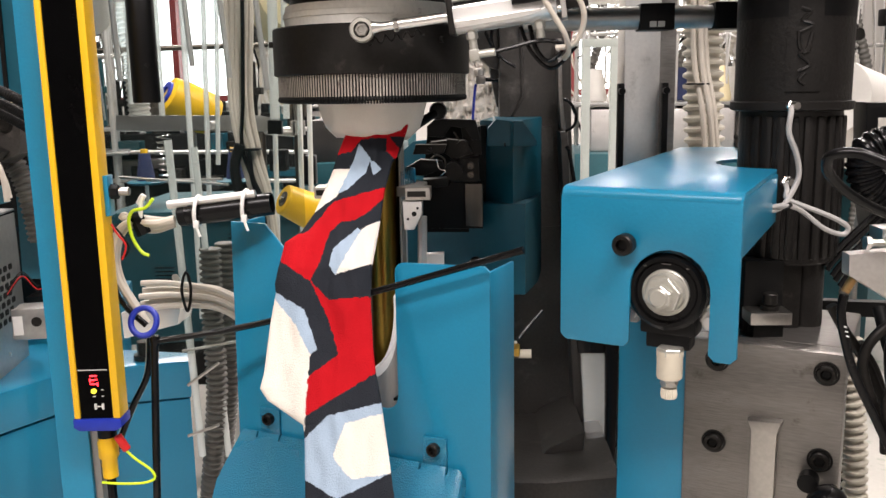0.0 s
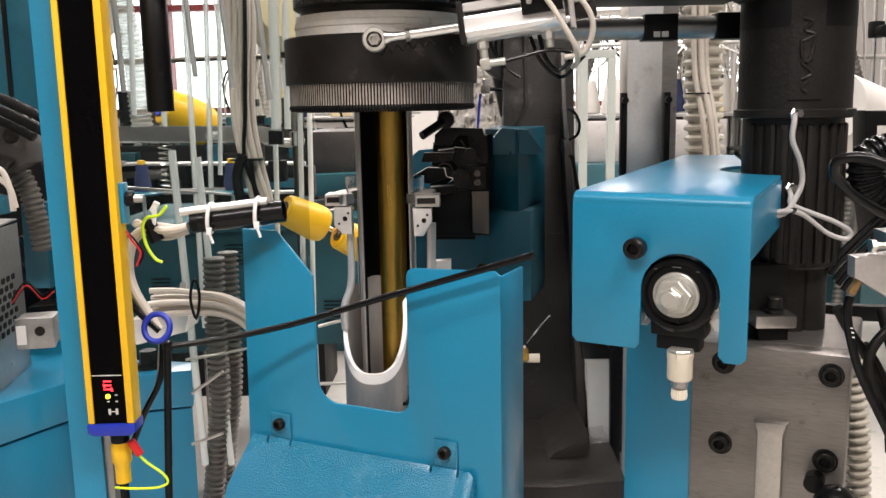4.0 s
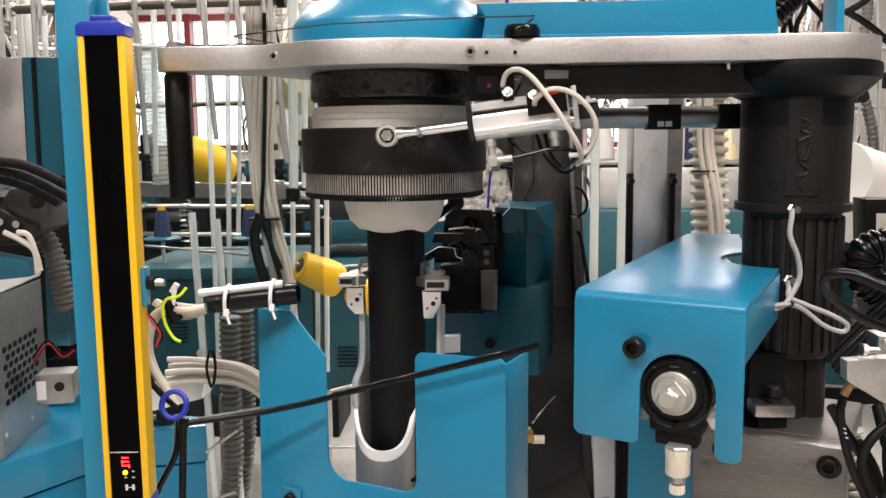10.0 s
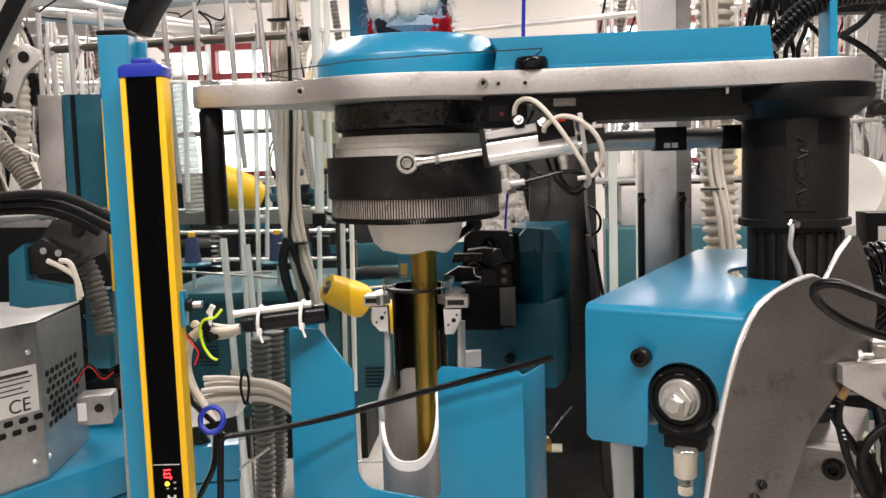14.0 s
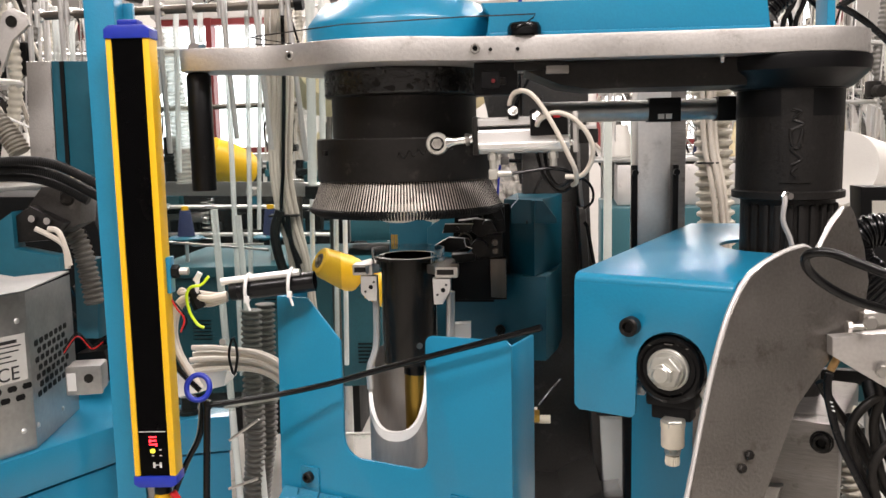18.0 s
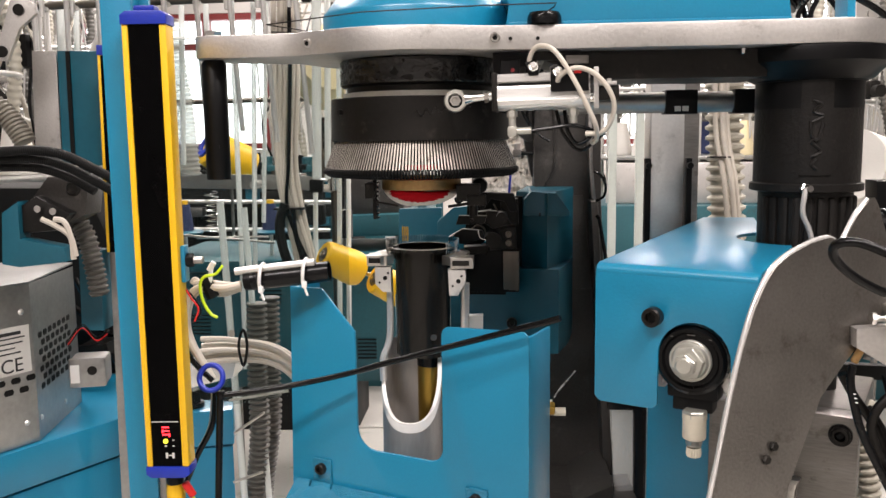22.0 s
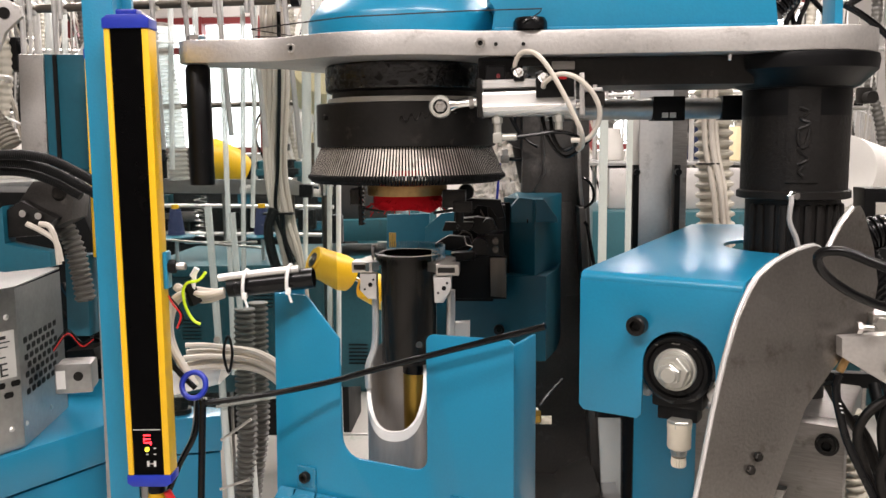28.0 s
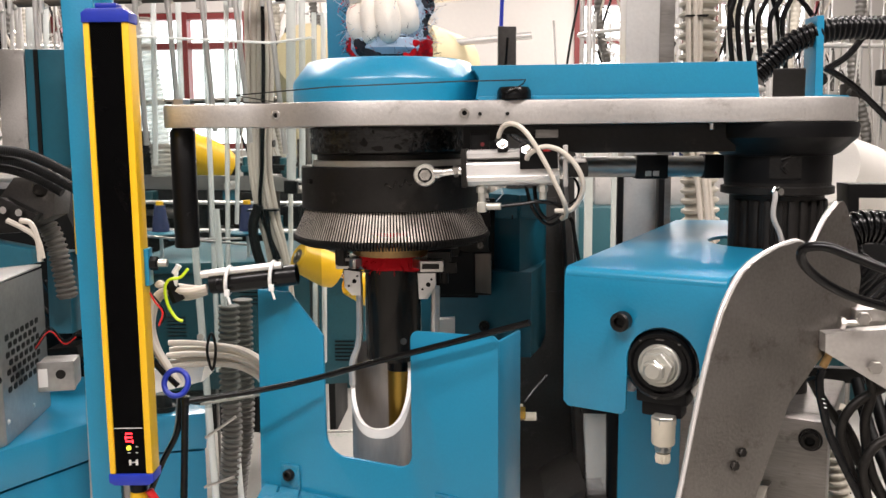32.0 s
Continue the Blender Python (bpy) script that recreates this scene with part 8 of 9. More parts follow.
    part("conduit", cable([(0.3513, -0.0200, 1.4424), (0.3651, -0.0200, 1.4562), (0.3847, -0.0200, 1.4729), (0.4093, -0.0200, 1.4819), (0.4340, -0.0200, 1.4848), (0.4831, -0.0200, 1.4834)], 0.0088, 14, 8, rib=0.0018, pitch=0.0048), RUBBER, h)
    part("bracket", slab([(0.4004, 1.4947), (0.4067, 1.4947), (0.4084, 1.4262), (0.4314, 1.4252), (0.4316, 1.4201), (0.4011, 1.4202)], 0.03, m=pose(0, -0.03, 0), bevel=0.001), BLUE, h)
    for pts in ([(0.4277, 0.0200, 1.4531), (0.4462, 0.0200, 1.4423), (0.4663, 0.0200, 1.4261), (0.5047, 0.0200, 1.3886)], [(0.4303, 0.0200, 1.4520), (0.4482, 0.0200, 1.4636), (0.4608, 0.0200, 1.4795)]):
        part("lead", cable(pts, 0.0032, 8), RUBBER, h)
    # hoses, bracket and dusty tubes on the right edge
    r = thing("hose_cluster", "cluster of dusty black hoses by the steel plate", "hoses")
    part("loop", cable([(0.3628, -0.3000, 1.2467), (0.3482, -0.2933, 1.2500), (0.3344, -0.2867, 1.2555), (0.3195, -0.2800, 1.2612), (0.3087, -0.2733, 1.2593), (0.3098, -0.2667, 1.2510), (0.3203, -0.2600, 1.2405), (0.3375, -0.2533, 1.2297), (0.3587, -0.2467, 1.2206), (0.3914, -0.2400, 1.2113)], 0.0031, 10), RUBBER, r)
    rng = random.Random(8)
    for i in range(9):
        part("hose", cable([(0.405 + i * 0.010 + rng.uniform(-0.004, 0.004), -0.16 + rng.uniform(-0.02, 0.02), 1.16 + rng.uniform(-0.03, 0.02)), (0.400 + i * 0.010, -0.18 + rng.uniform(-0.02, 0.02), 1.11), (0.408 + i * 0.011, -0.19 + rng.uniform(-0.02, 0.02), 1.06), (0.418 + i * 0.011, -0.18, 0.98), (0.43 + i * 0.01, -0.17, 0.86)], 0.0045, 10), MATT, r)
    part("marked_hose", cable([(0.3481, -0.2100, 1.1637), (0.3468, -0.2100, 1.1532), (0.3498, -0.2100, 1.1363), (0.3579, -0.2100, 1.1108), (0.3752, -0.2100, 1.0765), (0.3882, -0.2100, 1.0506)], 0.003, 10), RUBBER, r)
    part("copper_end", bar((0.3550, -0.2100, 1.1790), (0.3484, -0.2100, 1.1655), 0.0029, seg=16, c=0.0006), OLDBRASS, r, "copper-coloured hose end")
    for k in range(3):
        part("print", span(-0.0009, 0.0009, -0.0032, -0.0027, -0.0004, 0.0004, m=pose(0.3490 + 0.0009 * k, -0.2101, 1.1430 - 0.0032 * k, 0, 20)), WHITE, r)
    for pts in ([(0.3483, -0.1900, 1.1516), (0.3583, -0.1900, 1.1342), (0.3735, -0.1900, 1.1124), (0.3868, -0.1900, 1.0860), (0.4087, -0.1900, 1.0550)], [(0.4003, -0.2000, 1.1502), (0.3769, -0.2000, 1.1353), (0.3675, -0.2000, 1.1159), (0.3745, -0.2000, 1.0898), (0.3879, -0.2000, 1.0592)], [(0.3728, -0.1800, 1.1222), (0.3862, -0.1800, 1.1000), (0.3935, -0.1800, 1.0731), (0.3968, -0.1800, 1.0414)], [(0.4014, -0.2100, 1.1152), (0.3879, -0.2100, 1.1067), (0.3806, -0.2100, 1.0895), (0.3861, -0.2100, 1.0636)], [(0.3668, -0.2000, 1.1883), (0.3795, -0.2000, 1.1714), (0.3885, -0.2000, 1.1459), (0.3847, -0.2000, 1.1202), (0.3909, -0.2000, 1.0856), (0.4042, -0.2000, 1.0594)]):
        part("dusty_hose", cable(pts, 0.0036, 10), OXIDE, r)
    b = thing("feed_bracket", "bright steel bracket with adjusting screws", "bracket")
    part("plate", slab([(0.3454, 1.1923), (0.4011, 1.1969), (0.4035, 1.1437), (0.3829, 1.1561), (0.3459, 1.1788)], 0.012, m=pose(0, -0.22, 0), bevel=0.0012), CASTALU, b)
    part("screw", bar((0.3568, -0.2150, 1.1989), (0.3685, -0.2150, 1.1984), 0.0024, seg=12), STEEL, b)
    part("screw_head", bar((0.3568, -0.2150, 1.1989), (0.3599, -0.2150, 1.1988), 0.0046, seg=6), STEEL, b)
    for px in ((0.3792, -0.2220, 1.1690), (0.3693, -0.2220, 1.2036)):
        part("nut", hexagon(0.005, 0.004, m=facing(*px)), STEEL, b)
    part("block", slab([(0.3742, 1.2050), (0.4018, 1.2069), (0.4026, 1.1882), (0.3749, 1.1875)], 0.02, m=pose(0, -0.2, 0), bevel=0.001), STEEL, b)
    c = thing("black_housing", "black plastic housing with ribbed dark hose", "housing")
    part("frame", slab([(0.4672, 1.2809), (0.5299, 1.2798), (0.5305, 1.2658), (0.4792, 1.2667), (0.4810, 1.2215), (0.4706, 1.2216)], 0.03, m=pose(0, 0.05, 0), bevel=0.002), BLACK, c)
    part("ribbed_hose", cable([(0.4808, -0.0600, 1.2404), (0.4567, -0.0600, 1.2482), (0.4352, -0.0600, 1.2499), (0.4212, -0.0600, 1.2412), (0.4243, -0.0600, 1.2212), (0.4367, -0.0600, 1.2110)], 0.013, 14, 8, rib=0.002, pitch=0.005), RUBBER, c)
    part("box", slab([(0.4578, 1.2281), (0.5092, 1.2275), (0.5122, 1.1627), (0.4708, 1.1630)], 0.06, m=pose(0, 0.0, 0), bevel=0.003), MATT, c)
    s = thing("coiled_hose", "beige coiled hose behind the steel plate", "hose")
    part("coil", cable([(0.4228, -0.0500, 1.0867), (0.4248, -0.0500, 1.0568), (0.4292, -0.0500, 1.0265), (0.4335, -0.0500, 0.9906), (0.4373, -0.0500, 0.9330)], 0.0075, 12, 8, rib=0.0035, pitch=0.0078), HOSE, s)
    part("panel", slab([(0.4428, 1.0442), (0.4686, 1.0441), (0.4787, 0.8973), (0.4521, 0.8972)], 0.02, m=pose(0, 0.02, 0)), OXIDE, s)


def between_machines():
    """Things seen in the gaps: a pale frame, creel plates, hanging leads."""
    f = thing("support_frame", "pale grey-green painted square tube frame", "frame")
    for x in (0.3306, 0.3866):
        part("upright", span(x - 0.008, x + 0.008, 1.0, 1.016, 0.0, 1.375, 0.001), PALEGREEN, f)
    part("crossbar", span(0.3226, 0.3946, 1.0, 1.016, 1.375, 1.391, 0.001), PALEGREEN, f)
    p = thing("plastic_wrap", "crumpled white plastic wrap behind the frame, fold shadows in its colour", "wrap")
    b = bmesh.new()
    grid = [[b.verts.new((0.060 + 0.0028 * i, 0.62 + 0.014 * noise.noise(Vector((i * 0.21, j * 0.17, 3))) + 0.022 * abs(noise.noise(Vector((i * 0.36 + 5, j * 0.31, 1)))), 1.215 + 0.0034 * j + 0.004 * noise.noise(Vector((i * 0.3, 7, j * 0.1))))) for j in range(44)] for i in range(34)]
    for i in range(33):
        for j in range(43):
            b.faces.new((grid[i][j], grid[i + 1][j], grid[i + 1][j + 1], grid[i][j + 1]))
    part("wrap", b, WRAP, p, sharp=40)
    part("hook", bar((0.150, 0.63, 1.352), (0.150, 0.28, 1.352), 0.003, seg=10), STEEL, p)
    v = thing("air_nozzle", "grey air nozzle with black stub behind the needle ring", "nozzle")
    part("body", span(0.1108, 0.1212, 0.195, 0.206, 1.3040, 1.3132, 0.002), GREYPLATE, v)
    part("cap", rod(0.0035, 0.0, 0.008, 18, m=pose(0.1163, 0.2, 1.3125), c=0.001), CASTALU, v)
    part("stub", bar((0.1200, 0.2000, 1.3088), (0.1354, 0.2000, 1.3083), 0.0022, seg=12), RUBBER, v)
    part("pen_hose", cable([(0.1107, 0.2000, 1.3041), (0.1095, 0.2000, 1.2963), (0.1081, 0.2000, 1.2810), (0.1067, 0.2000, 1.2614)], 0.0014), LINK_BLUE, v, "thin blue air hose")
    lc = thing("rear_light_curtain", "yellow light curtain seen edge-on with blue end cap", "light curtain", pose(-0.5170, 0.44, 0, 0, 0.75, 20))
    part("window", span(0.0042, 0.016, -0.001, 0.016, 1.16, 1.455), GLOSS_BLACK, lc, "glossy black window")
    part("side_profile", span(0.0, 0.0042, -0.002, 0.02, 1.16, 1.455, 0.001), YELLOW, lc)
    part("end_cap", span(-0.001, 0.017, -0.003, 0.021, 1.455, 1.47, 0.0012), LINK_BLUE, lc, "blue plastic end cap")
    part("bracket", span(0.002, 0.016, 0.02, 0.032, 0.6, 1.2, 0.001), ZINC, lc)
    d = thing("creel_plate", "round white yarn guide plate on a steel stem", "yarn guide", pose(-0.4152, 0.9, 1.799, 6, -4), "creel plates")
    part("disc", lathe([(0, -0.004), (0.055, -0.004), (0.06, 0.0), (0.055, 0.004), (0.02, 0.006), (0, 0.008)], 36), WHITE, d)
    part("stem", rod(0.006, 0.006, 0.35, 12), ALU, d)
    for x, y, z, a in ((-0.5138, 0.92, 1.795, -8), (-0.6199, 0.9, 1.764, 5), (-0.72, 0.95, 1.80, -4)):
        copy_thing(d, pose(x, y, z, a, a * 0.6))
    rng = random.Random(21)
    w = thing("loose_wires", "tangle of thin loose wires under the creel plates", "cable")
    for i in range(12):
        x, z = rng.uniform(-0.72, -0.36), rng.uniform(1.68, 1.8)
        p = [(x, 0.86, z + 0.05)]
        for k in range(4):
            x, z = x + rng.uniform(-0.06, 0.06), z + rng.uniform(-0.05, 0.035)
            p.append((x, 0.86 + rng.uniform(-0.03, 0.03), z))
        part("wire", cable(p, rng.choice((0.0016, 0.0022, 0.003)), 6), RUBBER if i % 3 else CABLE, w)
    c = thing("black_cables", "strip of black cables running past the column", "cable")
    for i in range(5):
        o = Vector((0.0035 * i, 0.002 * (i % 2), -0.0045 * i))
        part("cable", cable([Vector((0.398, -0.05, 1.150)) + o, Vector((0.4072, -0.05, 1.1625)) + o, Vector((0.4426, -0.05, 1.1985)) + o, Vector((0.49, -0.05, 1.24)) + o], 0.0026, 8), RUBBER, c)
    b = thing("cross_bar", "flat black steel bar behind the base plate", "bar")
    part("bar", slab([(0.425, 1.0957), (0.52, 1.0915), (0.52, 1.0765), (0.425, 1.0805)], 0.012, m=pose(0, 0.05, 0), bevel=0.001), MATT, b)
    h = thing("hanging_leads", "bunch of black leads hanging under the yarn brake", "cable")
    for i, (x0, x1, x2) in enumerate(((0.400, 0.394, 0.388), (0.408, 0.401, 0.397), (0.4196, 0.4148, 0.4073), (0.428, 0.430, 0.42), (0.4356, 0.4455, 0.4331), (0.445, 0.456, 0.447))):
        part("lead", cable([(x0, 0.22, 1.56), (x0, 0.2, 1.522), (x1, 0.2, 1.486), (x2, 0.2, 1.456), (x2 + 0.006, 0.2, 1.40)], 0.003, 8), RUBBER, h)


drive_covers()
between_machines()
cast_frame()
mast()
rear_left()
neighbour()
take_down()
right_side()


# ---- the other machines of the hall ----
def far_machine():
    """Another knitting machine: teal body, louvres, ring frame, rods, cones and hoses."""
    g = thing("far_machine", "teal sock-knitting machine with rods, cones and hoses", "knitting machine", pose(-0.7, 3.9, 0), "machines of the hall")
    part("body", span(-0.42, 0.42, -0.25, 0.4, 0.0, 1.02, 0.01), REARTEAL, g)
    part("upper_body", span(-0.25, 0.35, -0.18, 0.3, 1.02, 1.2, 0.01), CASTALU, g)
    part("panel", span(-0.18, 0.06, -0.192, -0.181, 1.05, 1.17, 0.004), REARTEAL, g)
    part("panel", span(0.12, 0.30, -0.192, -0.181, 1.05, 1.17, 0.004), MATT, g)
    louvre = part("louvre", span(-0.06, 0.06, -0.253, -0.249, 0.9, 0.906), LABEL, g)
    for i in range(1, 10):
        same(louvre, pose(0, 0, -0.014 * i))
    for i in range(10):
        same(louvre, pose(0.26, 0, -0.014 * i))
    part("shelf", span(-0.5, 0.5, -0.22, 0.3, 1.21, 1.225, 0.003), ZINC, g)
    for x, y in ((-0.4, -0.15), (0.4, -0.15), (-0.38, 0.25), (0.38, 0.25), (0.0, 0.28), (-0.14, -0.12), (0.18, 0.1)):
        part("pole", rod(0.011, 1.0, 2.05, 12, m=pose(x, y, 0)), ALU, g)
    for z in (1.52, 1.78, 2.02):
        part("ring_frame", cable([(0.42 * math.cos(radians(a)), 0.05 + 0.24 * math.sin(radians(a)), z) for a in range(0, 360, 30)], 0.009, 8, 4, closed=True), ALU, g)
    rng = random.Random(11)
    for i in range(12):
        a = radians(i * 30 + 8)
        part("eyelet_rod", rod(0.005, 1.3, 1.86 + rng.uniform(-0.1, 0.1), 8, m=pose(0.43 * math.cos(a), 0.05 + 0.25 * math.sin(a), 0, rng.uniform(-4, 4), rng.uniform(-4, 4))), ALU, g)
    for i, (x, y, mat) in enumerate(((-0.3, -0.1, CONEWHITE), (-0.08, -0.13, NAVY), (0.14, -0.1, CREAM), (0.32, -0.05, CONEWHITE), (-0.2, 0.15, CREAM), (0.22, 0.2, CONEWHITE))):
        part("cone", lathe([(0, 0), (0.055, 0), (0.06, 0.01), (0.035, 0.15), (0, 0.15)], 20, m=pose(x, y, 1.226)), mat, g)
    for i in range(5):
        x = -0.32 + i * 0.16
        part("feeder", join(box((0.07, 0.06, 0.1), (x, -0.14, 1.6), 0.01), rod(0.035, 0, 0.05, 16, m=facing(x, -0.17, 1.58))), BLACK, g)
    for i in range(4):
        x = -0.3 + i * 0.2
        part("hose", cable([(x, 0.0, 2.2), (x + 0.03, -0.05, 1.9), (x - 0.02, -0.1, 1.6), (x + 0.05, -0.12, 1.3), (x + 0.04, -0.1, 1.0)], 0.018, 10, 6, rib=0.004, pitch=0.022), GREYHOSE if i % 2 else HOSE, g)
    for i in range(14):
        x = rng.uniform(-0.4, 0.4)
        part("lead", cable([(x, rng.uniform(-0.1, 0.2), 2.05), (x + rng.uniform(-0.1, 0.1), -0.1, 1.7), (x + rng.uniform(-0.2, 0.2), -0.18, 1.4), (x + rng.uniform(-0.1, 0.1), -0.2, 1.05)], 0.006, 6, 6), CABLE if i % 3 else RUBBER, g)
    for i in range(24):
        part("thread_tube", bar((rng.uniform(-0.42, 0.42), rng.uniform(-0.2, 0.25), rng.uniform(1.25, 1.5)), (rng.uniform(-0.42, 0.42), rng.uniform(-0.2, 0.25), rng.uniform(1.6, 2.0)), 0.004, seg=6), CHROME if i % 2 else WHITE, g)
    spots = [(-1.7, 1.75, 165), (0.98, 3.3, 175), (2.35, 2.5, 20), (1.55, 3.8, 190), (-2.35, 3.6, 30), (2.9, 4.2, 5), (2.6, 6.4, 15), (-0.75, 5.6, 185), (1.9, 5.4, 0), (-2.8, 5.2, 20)]
    for x, y, a in spots:
        copy_thing(g, pose(x, y, 0, 0, 0, a))
    # an open creel rack: the same poles and cones on thin legs
    c = thing("yarn_creel", "open yarn creel rack with rods, cones and hoses on thin legs", "yarn creel", pose(-1.78, 2.6, 0, 0, 0, 20), "yarn creels")
    part("shelf", span(-0.5, 0.5, -0.12, 0.2, 1.06, 1.072, 0.003), ZINC, c)
    for x, y in ((-0.45, -0.08), (0.45, -0.08), (-0.45, 0.16), (0.45, 0.16)):
        part("leg", rod(0.012, 0.0, 2.1, 12, m=pose(x, y, 0)), ALU, c)
    for i, (x, y, mat) in enumerate(((-0.36, 0.0, CONEWHITE), (-0.14, 0.05, NAVY), (0.1, 0.0, CREAM), (0.33, 0.05, CONEWHITE))):
        part("cone", lathe([(0, 0), (0.05, 0), (0.055, 0.01), (0.03, 0.14), (0, 0.14)], 20, m=pose(x, y, 1.073)), mat, c)
    for z in (1.45, 1.7, 1.95):
        part("rail", bar((-0.5, 0.0, z), (0.5, 0.02, z), 0.01, seg=10), ALU, c)
    for i in range(22):
        x = -0.46 + i * 0.043
        part("thread_tube", bar((x + rng.uniform(-0.02, 0.02), rng.uniform(-0.1, 0.1), rng.uniform(1.1, 1.3)), (x + rng.uniform(-0.04, 0.04), rng.uniform(-0.1, 0.1), rng.uniform(1.7, 2.1)), 0.0042, seg=6), CHROME if i % 2 else ALU, c)
    for i in range(6):
        x = -0.4 + i * 0.16
        part("feeder", join(box((0.05, 0.05, 0.07), (x, -0.05, 1.5 + 0.06 * (i % 2)), 0.008), rod(0.026, 0, 0.04, 16, m=facing(x, -0.075, 1.49 + 0.06 * (i % 2)))), BLACK if i % 2 else OXIDE, c)
    for i in range(3):
        x = -0.3 + i * 0.3
        part("hose", cable([(x, 0.1, 2.2), (x + 0.03, 0.06, 1.9), (x - 0.02, 0.02, 1.6), (x + 0.05, 0.0, 1.3), (x + 0.04, 0.0, 0.9), (x, 0.0, 0.3)], 0.02, 10, 6, rib=0.004, pitch=0.022), GREYHOSE if i % 2 else HOSE, c)
    copy_thing(c, pose(1.75, 3.1, 0, 0, 0, 10))
    copy_thing(c, pose(-2.6, 3.0, 0, 0, 0, -8))
    # the floor's green paint
    return g


far_machine()


def motions():
    # the head rides down at the end
    drop = [(0, 0), (30.75, 0), (31.0, -0.008), (31.25, -0.024), (31.5, -0.041), (31.75, -0.054), (32.0, -0.0615)]
    lift = [(0, 0), (17.0, 0), (17.3, 0.006), (17.6, 0.004), (18.0, -0.014), (18.3, -0.008), (18.6, 0.0), (19.0, 0.008), (19.4, 0.0135), (30.75, 0.0135)]

    def level(table, t):
        for (t0, a), (t1, b) in zip(table, table[1:]):
            if t <= t1:
                return a + (b - a) * (t - t0) / (t1 - t0)
        return table[-1][1]

    def times(*tables):
        return sorted({t for tb in tables for t, _ in tb} | {32.0})

    def shift(ob, *tables, turn=None):
        m0 = ob.matrix_basis.copy()
        rows = []
        for t in times(*tables):
            m = Matrix.Translation((0, 0, sum(level(tb, t) for tb in tables))) @ m0
            rows.append((t, m))
        walk(ob, rows)

    shift(HEAD, drop)
    shift(KNIT, drop)
    shift(bpy.data.objects["corrugated_conduit"], drop)
    c0 = CYL.matrix_basis.copy()
    tilt = [(0, 0), (17.1, 0), (17.4, 6.0), (32.0, 6.0)]
    sink = [(0, 0), (17.1, 0), (17.4, -0.006), (32.0, -0.006)]
    walk(CYL, [(t, Matrix.Translation((0, 0, level(drop, t) + level(lift, t) + level(sink, t))) @ c0 @ pose(0.03, 0, 0, 0, level(tilt, t)) @ pose(-0.03, 0, 0)) for t in times(drop, lift, tilt, sink)])
    shift(bpy.data.objects["return_spring"], drop, lift)
    shift(SILVER, drop, [(0, 0), (17.1, 0), (17.35, -0.006), (17.6, -0.010), (18.0, -0.033), (18.3, -0.026), (18.6, -0.016), (19.0, -0.004), (19.4, 0), (30.75, 0)])
    # the collar turns while the rod pulls, and the jaw blades swing outwards
    turn = [(0, 0), (17.1, 0), (17.35, 22), (32.0, 22)]
    m0 = RING.matrix_basis.copy()
    walk(RING, [(t, Matrix.Translation((0, 0, level(drop, t) + level(lift, t))) @ m0 @ pose(0, 0, 0, 0, 0, level(turn, t))) for t in times(drop, lift, turn)])
    p0 = PISTON.matrix_basis.copy()
    rows = []
    for t in times(drop, lift, turn):
        k = level(turn, t) / 22
        rows.append((t, Matrix.Translation((0.0235 + 0.0345 * k, 0, level(drop, t) + level(lift, t) + 0.001 * k)) @ p0))
    walk(PISTON, rows)
    for o, a in BLADES:
        b0 = o.matrix_basis.copy()
        walk(o, [(t, b0 @ pose(out, 0, low, 0, ang, 0)) for t, out, low, ang in ((0, 0, 0, 0), (17.1, 0, 0, 0), (17.4, 0.0035, -0.0105, -24), (32.0, 0.0035, -0.0105, -24))])

    # tubes
    slot = SLIDE["slotted"]
    s0 = slot.matrix_basis.copy()
    walk(slot, [(t, Matrix.Translation((0, 0, z)) @ s0 @ pose(0, 0, 0, 0, 0, r)) for t, z, r in
                ((0, 0, 0), (5.55, 0, 0), (5.65, 0, -85), (5.75, 0, -165), (6.7, 0, -165), (6.8, 0, -85), (6.9, 0, 0), (9.3, 0, 0), (13.0, 0, 0), (13.05, -0.01, 0), (13.45, -0.30, 0), (14.5, -0.32, 0), (32.0, -0.32, 0))])
    n0 = SLIDE["liner"].matrix_basis.copy()
    walk(SLIDE["liner"], [(t, Matrix.Translation((0, 0, z)) @ n0) for t, z in ((0, 0), (13.0, 0), (13.05, -0.01), (13.45, -0.30), (14.5, -0.32), (32.0, -0.32))])
    brass = SLIDE["brass"]
    b0 = brass.matrix_basis.copy()
    walk(brass, [(t, Matrix.Translation((0, 0, z)) @ b0) for t, z in
                 ((0, 0.19), (5.5, 0.19), (5.75, 0.03), (6.65, 0.03), (6.9, 0.19), (14.7, 0.19), (15.3, 0.0), (24.75, 0.0), (24.85, 0.02), (25.1, 0.19), (26.4, 0.19), (26.9, 0.0), (32.0, 0.0))])
    sleeve = SLIDE["sleeve"]
    v0 = sleeve.matrix_basis.copy()
    walk(sleeve, [(t, Matrix.Translation((0, 0, z)) @ v0) for t, z in
                  ((0, -0.17), (8.35, -0.17), (8.5, -0.12), (8.65, -0.02), (8.8, 0.05), (8.9, 0.055), (9.05, 0.06), (9.2, 0.108), (9.4, 0.171), (9.6, 0.247), (9.75, 0.272), (9.9, 0.275), (12.9, 0.275), (13.0, 0.2535), (13.1, 0.2106), (13.2, 0.164), (13.3, 0.1206), (13.4, 0.06), (13.5, -0.03), (13.7, -0.20), (32.0, -0.20))])
    holder = SLIDE["holder"]
    h0 = holder.matrix_basis.copy()
    up, open_ = 0.0415, 172
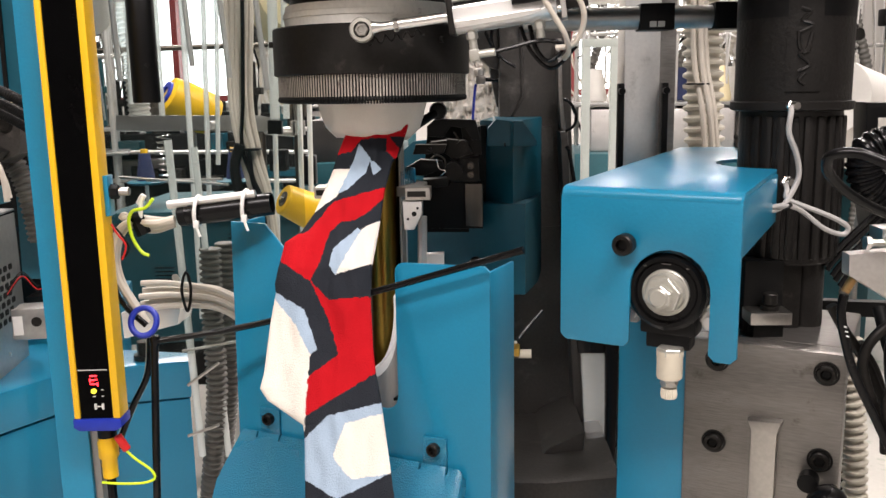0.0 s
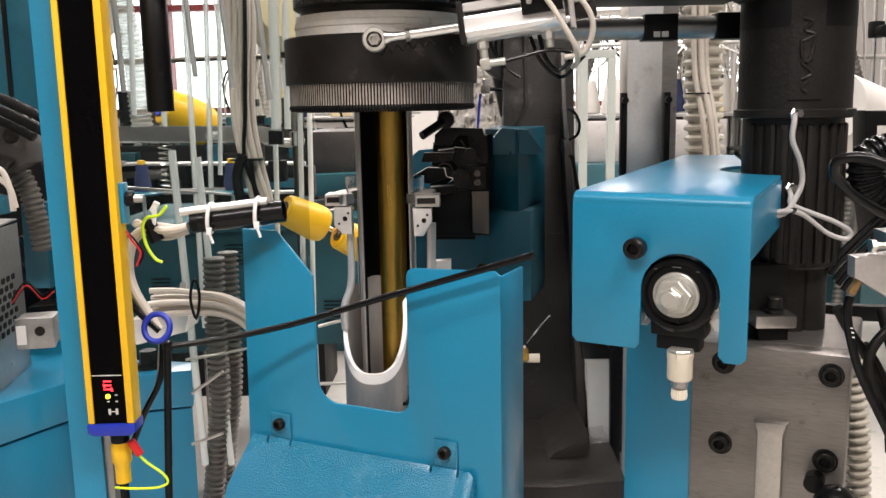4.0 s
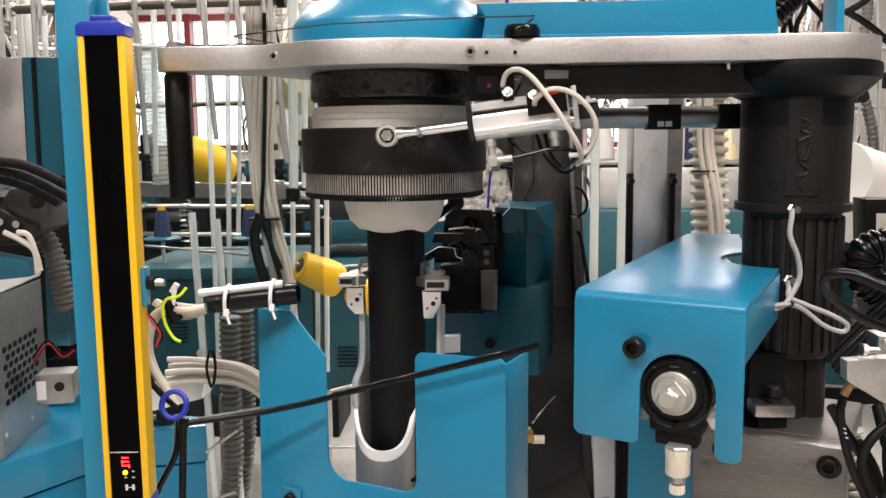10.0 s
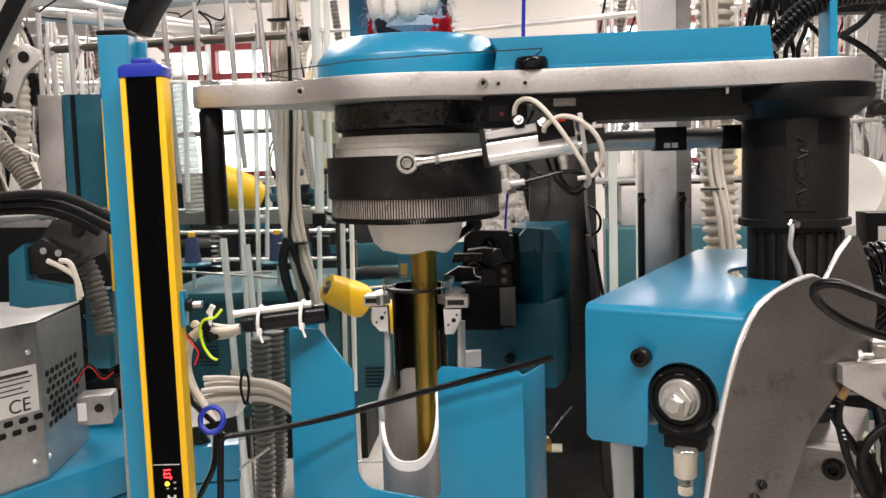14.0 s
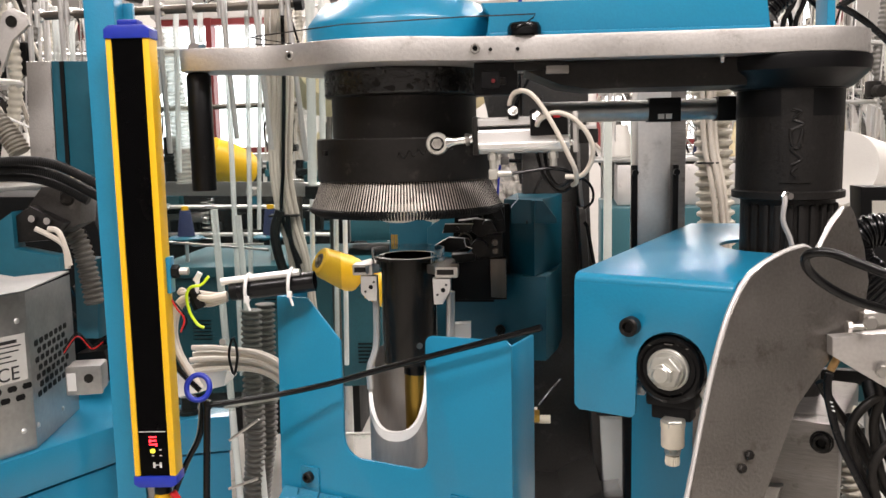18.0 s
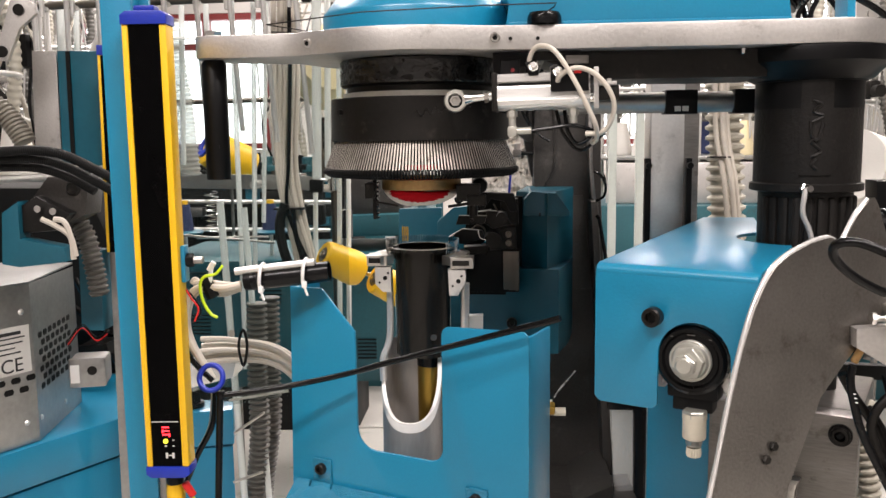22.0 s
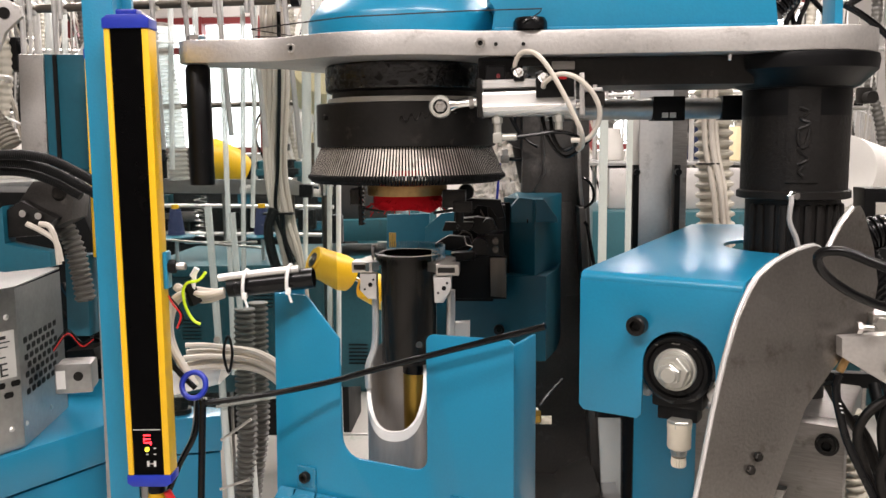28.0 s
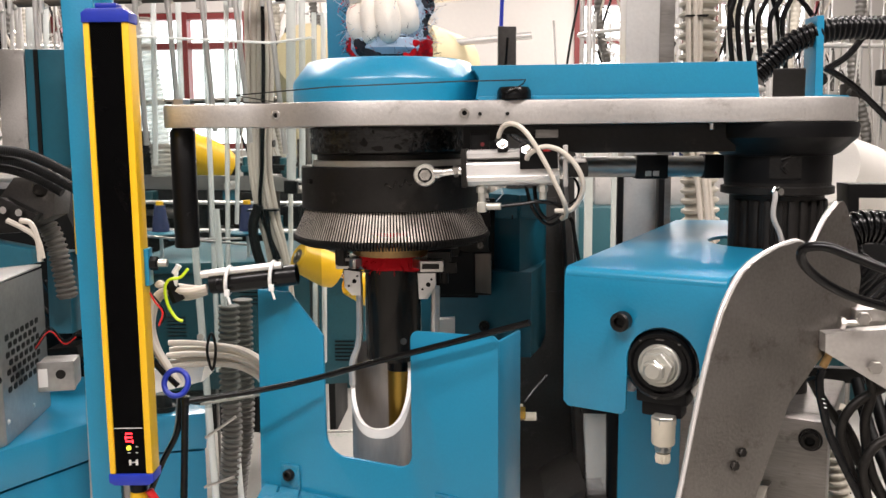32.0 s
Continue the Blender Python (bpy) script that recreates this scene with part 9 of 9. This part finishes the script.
    walk(holder, [(t, Matrix.Translation((0, 0, z)) @ h0 @ pose(0, 0, 0, 0, 0, r)) for t, z, r in
                  ((0, -0.20, 0), (12.9, -0.20, 0), (13.2, 0, 0), (21.0, 0, 0), (21.2, up * 0.5, 0), (21.35, up, 0), (21.55, up, 0), (21.75, 0.01, 0), (21.85, 0, 0), (22.8, 0, 0), (22.95, up, 0), (23.45, up, 0), (23.6, 0, 0), (24.65, 0, 0), (24.8, up, 0), (26.4, up, 0), (26.7, 0, 0), (32.0, 0, 0))])

    front = SLIDE["front_half"]
    f0 = front.matrix_basis.copy()
    walk(front, [(t, f0 @ pose(0, 0, 0, 0, 0, r)) for t, r in ((0, 172), (15.0, 172), (15.15, 86), (15.3, 0), (24.95, 0), (25.07, 86), (25.18, 172), (26.3, 172), (26.45, 86), (26.6, 0), (32.0, 0))])

    # fabric under the head
    hide = 0.045
    for key, table in (("bell", [(0, 0), (2.2, 0), (2.4, hide), (4.0, hide), (4.6, 0), (19.5, 0), (19.8, hide), (32.0, hide)]),
                       ("hem", [(0, hide), (3.8, hide), (4.6, 0), (8.6, 0), (8.9, 0.03), (9.1, hide), (32.0, hide)]),
                       ("brass_ring", [(0, hide), (19.6, hide), (19.9, -0.0075), (32.0, -0.0075)]),
                       ("toe", [(0, hide), (19.7, hide), (19.95, -0.0105), (21.05, -0.0105), (21.2, -0.007), (25.0, -0.007), (25.15, 0.02), (25.3, hide), (32.0, hide)]),
                       ("red_cloth", [(0, hide), (25.2, hide), (25.4, -0.003), (32.0, -0.003)])):
        shift(CLOTH[key], table, drop)

    # the sock is drawn up through the head
    k0 = SOCK.matrix_basis.copy()
    # it is pulled through the middle of the ring: time, height of its lower end, lean, sway
    rows = [(0, k0), (2.1, k0)]
    ring, reach = Vector((0.0185, -0.006, 1.285)), 0.614
    for t, low, lean, sway in ((2.2, 0.755, -17, -2), (2.3, 0.825, -18, -4), (2.4, 0.895, -18.5, -5), (2.5, 0.94, -19, -6), (2.6, 0.975, -19, -6.5), (2.7, 1.048, -17, -1), (2.8, 1.126, -11, 7), (2.9, 1.174, -4, 2), (3.0, 1.238, 0, 0), (3.1, 1.33, 0, 0), (3.3, 1.50, 0, 0), (4.5, 2.2, 0, 0), (5.5, 2.6, 0, 0), (32.0, 2.6, 0, 0)):
        ring.y = -0.006 if t < 2.75 else min(0.026, -0.006 + 0.032 * (t - 2.7) / 0.4)
        up = Vector((0, -math.sin(radians(lean)), math.cos(radians(lean))))
        o = ring + up * (reach - (ring.z - low) / up.z)
        rows.append((t, pose(ring.x, ring.y, ring.z, 0, sway) @ pose(-ring.x, -ring.y, -ring.z) @ pose(o.x, o.y, o.z, lean)))
    walk(SOCK, rows)
    for o, sway in zip(SOCK_PIECES, (0, 2, 4)):
        walk(o, [(t, pose(0, 0, 0, 0, r * sway * 0.3)) for t, r in ((0, 0), (2.1, 0), (2.4, -1), (2.7, 1), (3.0, 0), (32.0, 0))])

    # the plate swings up on its slanting hinge
    axis, eye = Vector((-0.2247, 0.6174, 0.7538)).normalized(), Vector((0.2157, -0.1932, 1.0693))
    q0 = PLATE.matrix_basis.copy()
    rows = []
    for t, a, z in ((0, -100, -0.45), (11.6, -100, -0.45), (12.0, -98, -0.38), (12.3, -94, -0.16), (12.5, -86, -0.04), (12.6, -80, 0), (12.7, -72, 0), (12.8, -64.2, 0), (13.0, -46.3, 0), (13.2, -30.6, 0), (13.4, -15.9, 0), (13.6, -7.3, 0), (13.8, -2, 0), (14.0, 0, 0), (32.0, 0, 0)):
        rows.append((t, Matrix.Translation((0, 0, z)) @ Matrix.Translation(eye) @ Matrix.Rotation(radians(a), 4, axis) @ Matrix.Translation(-eye) @ q0))
    walk(PLATE, rows)


motions()
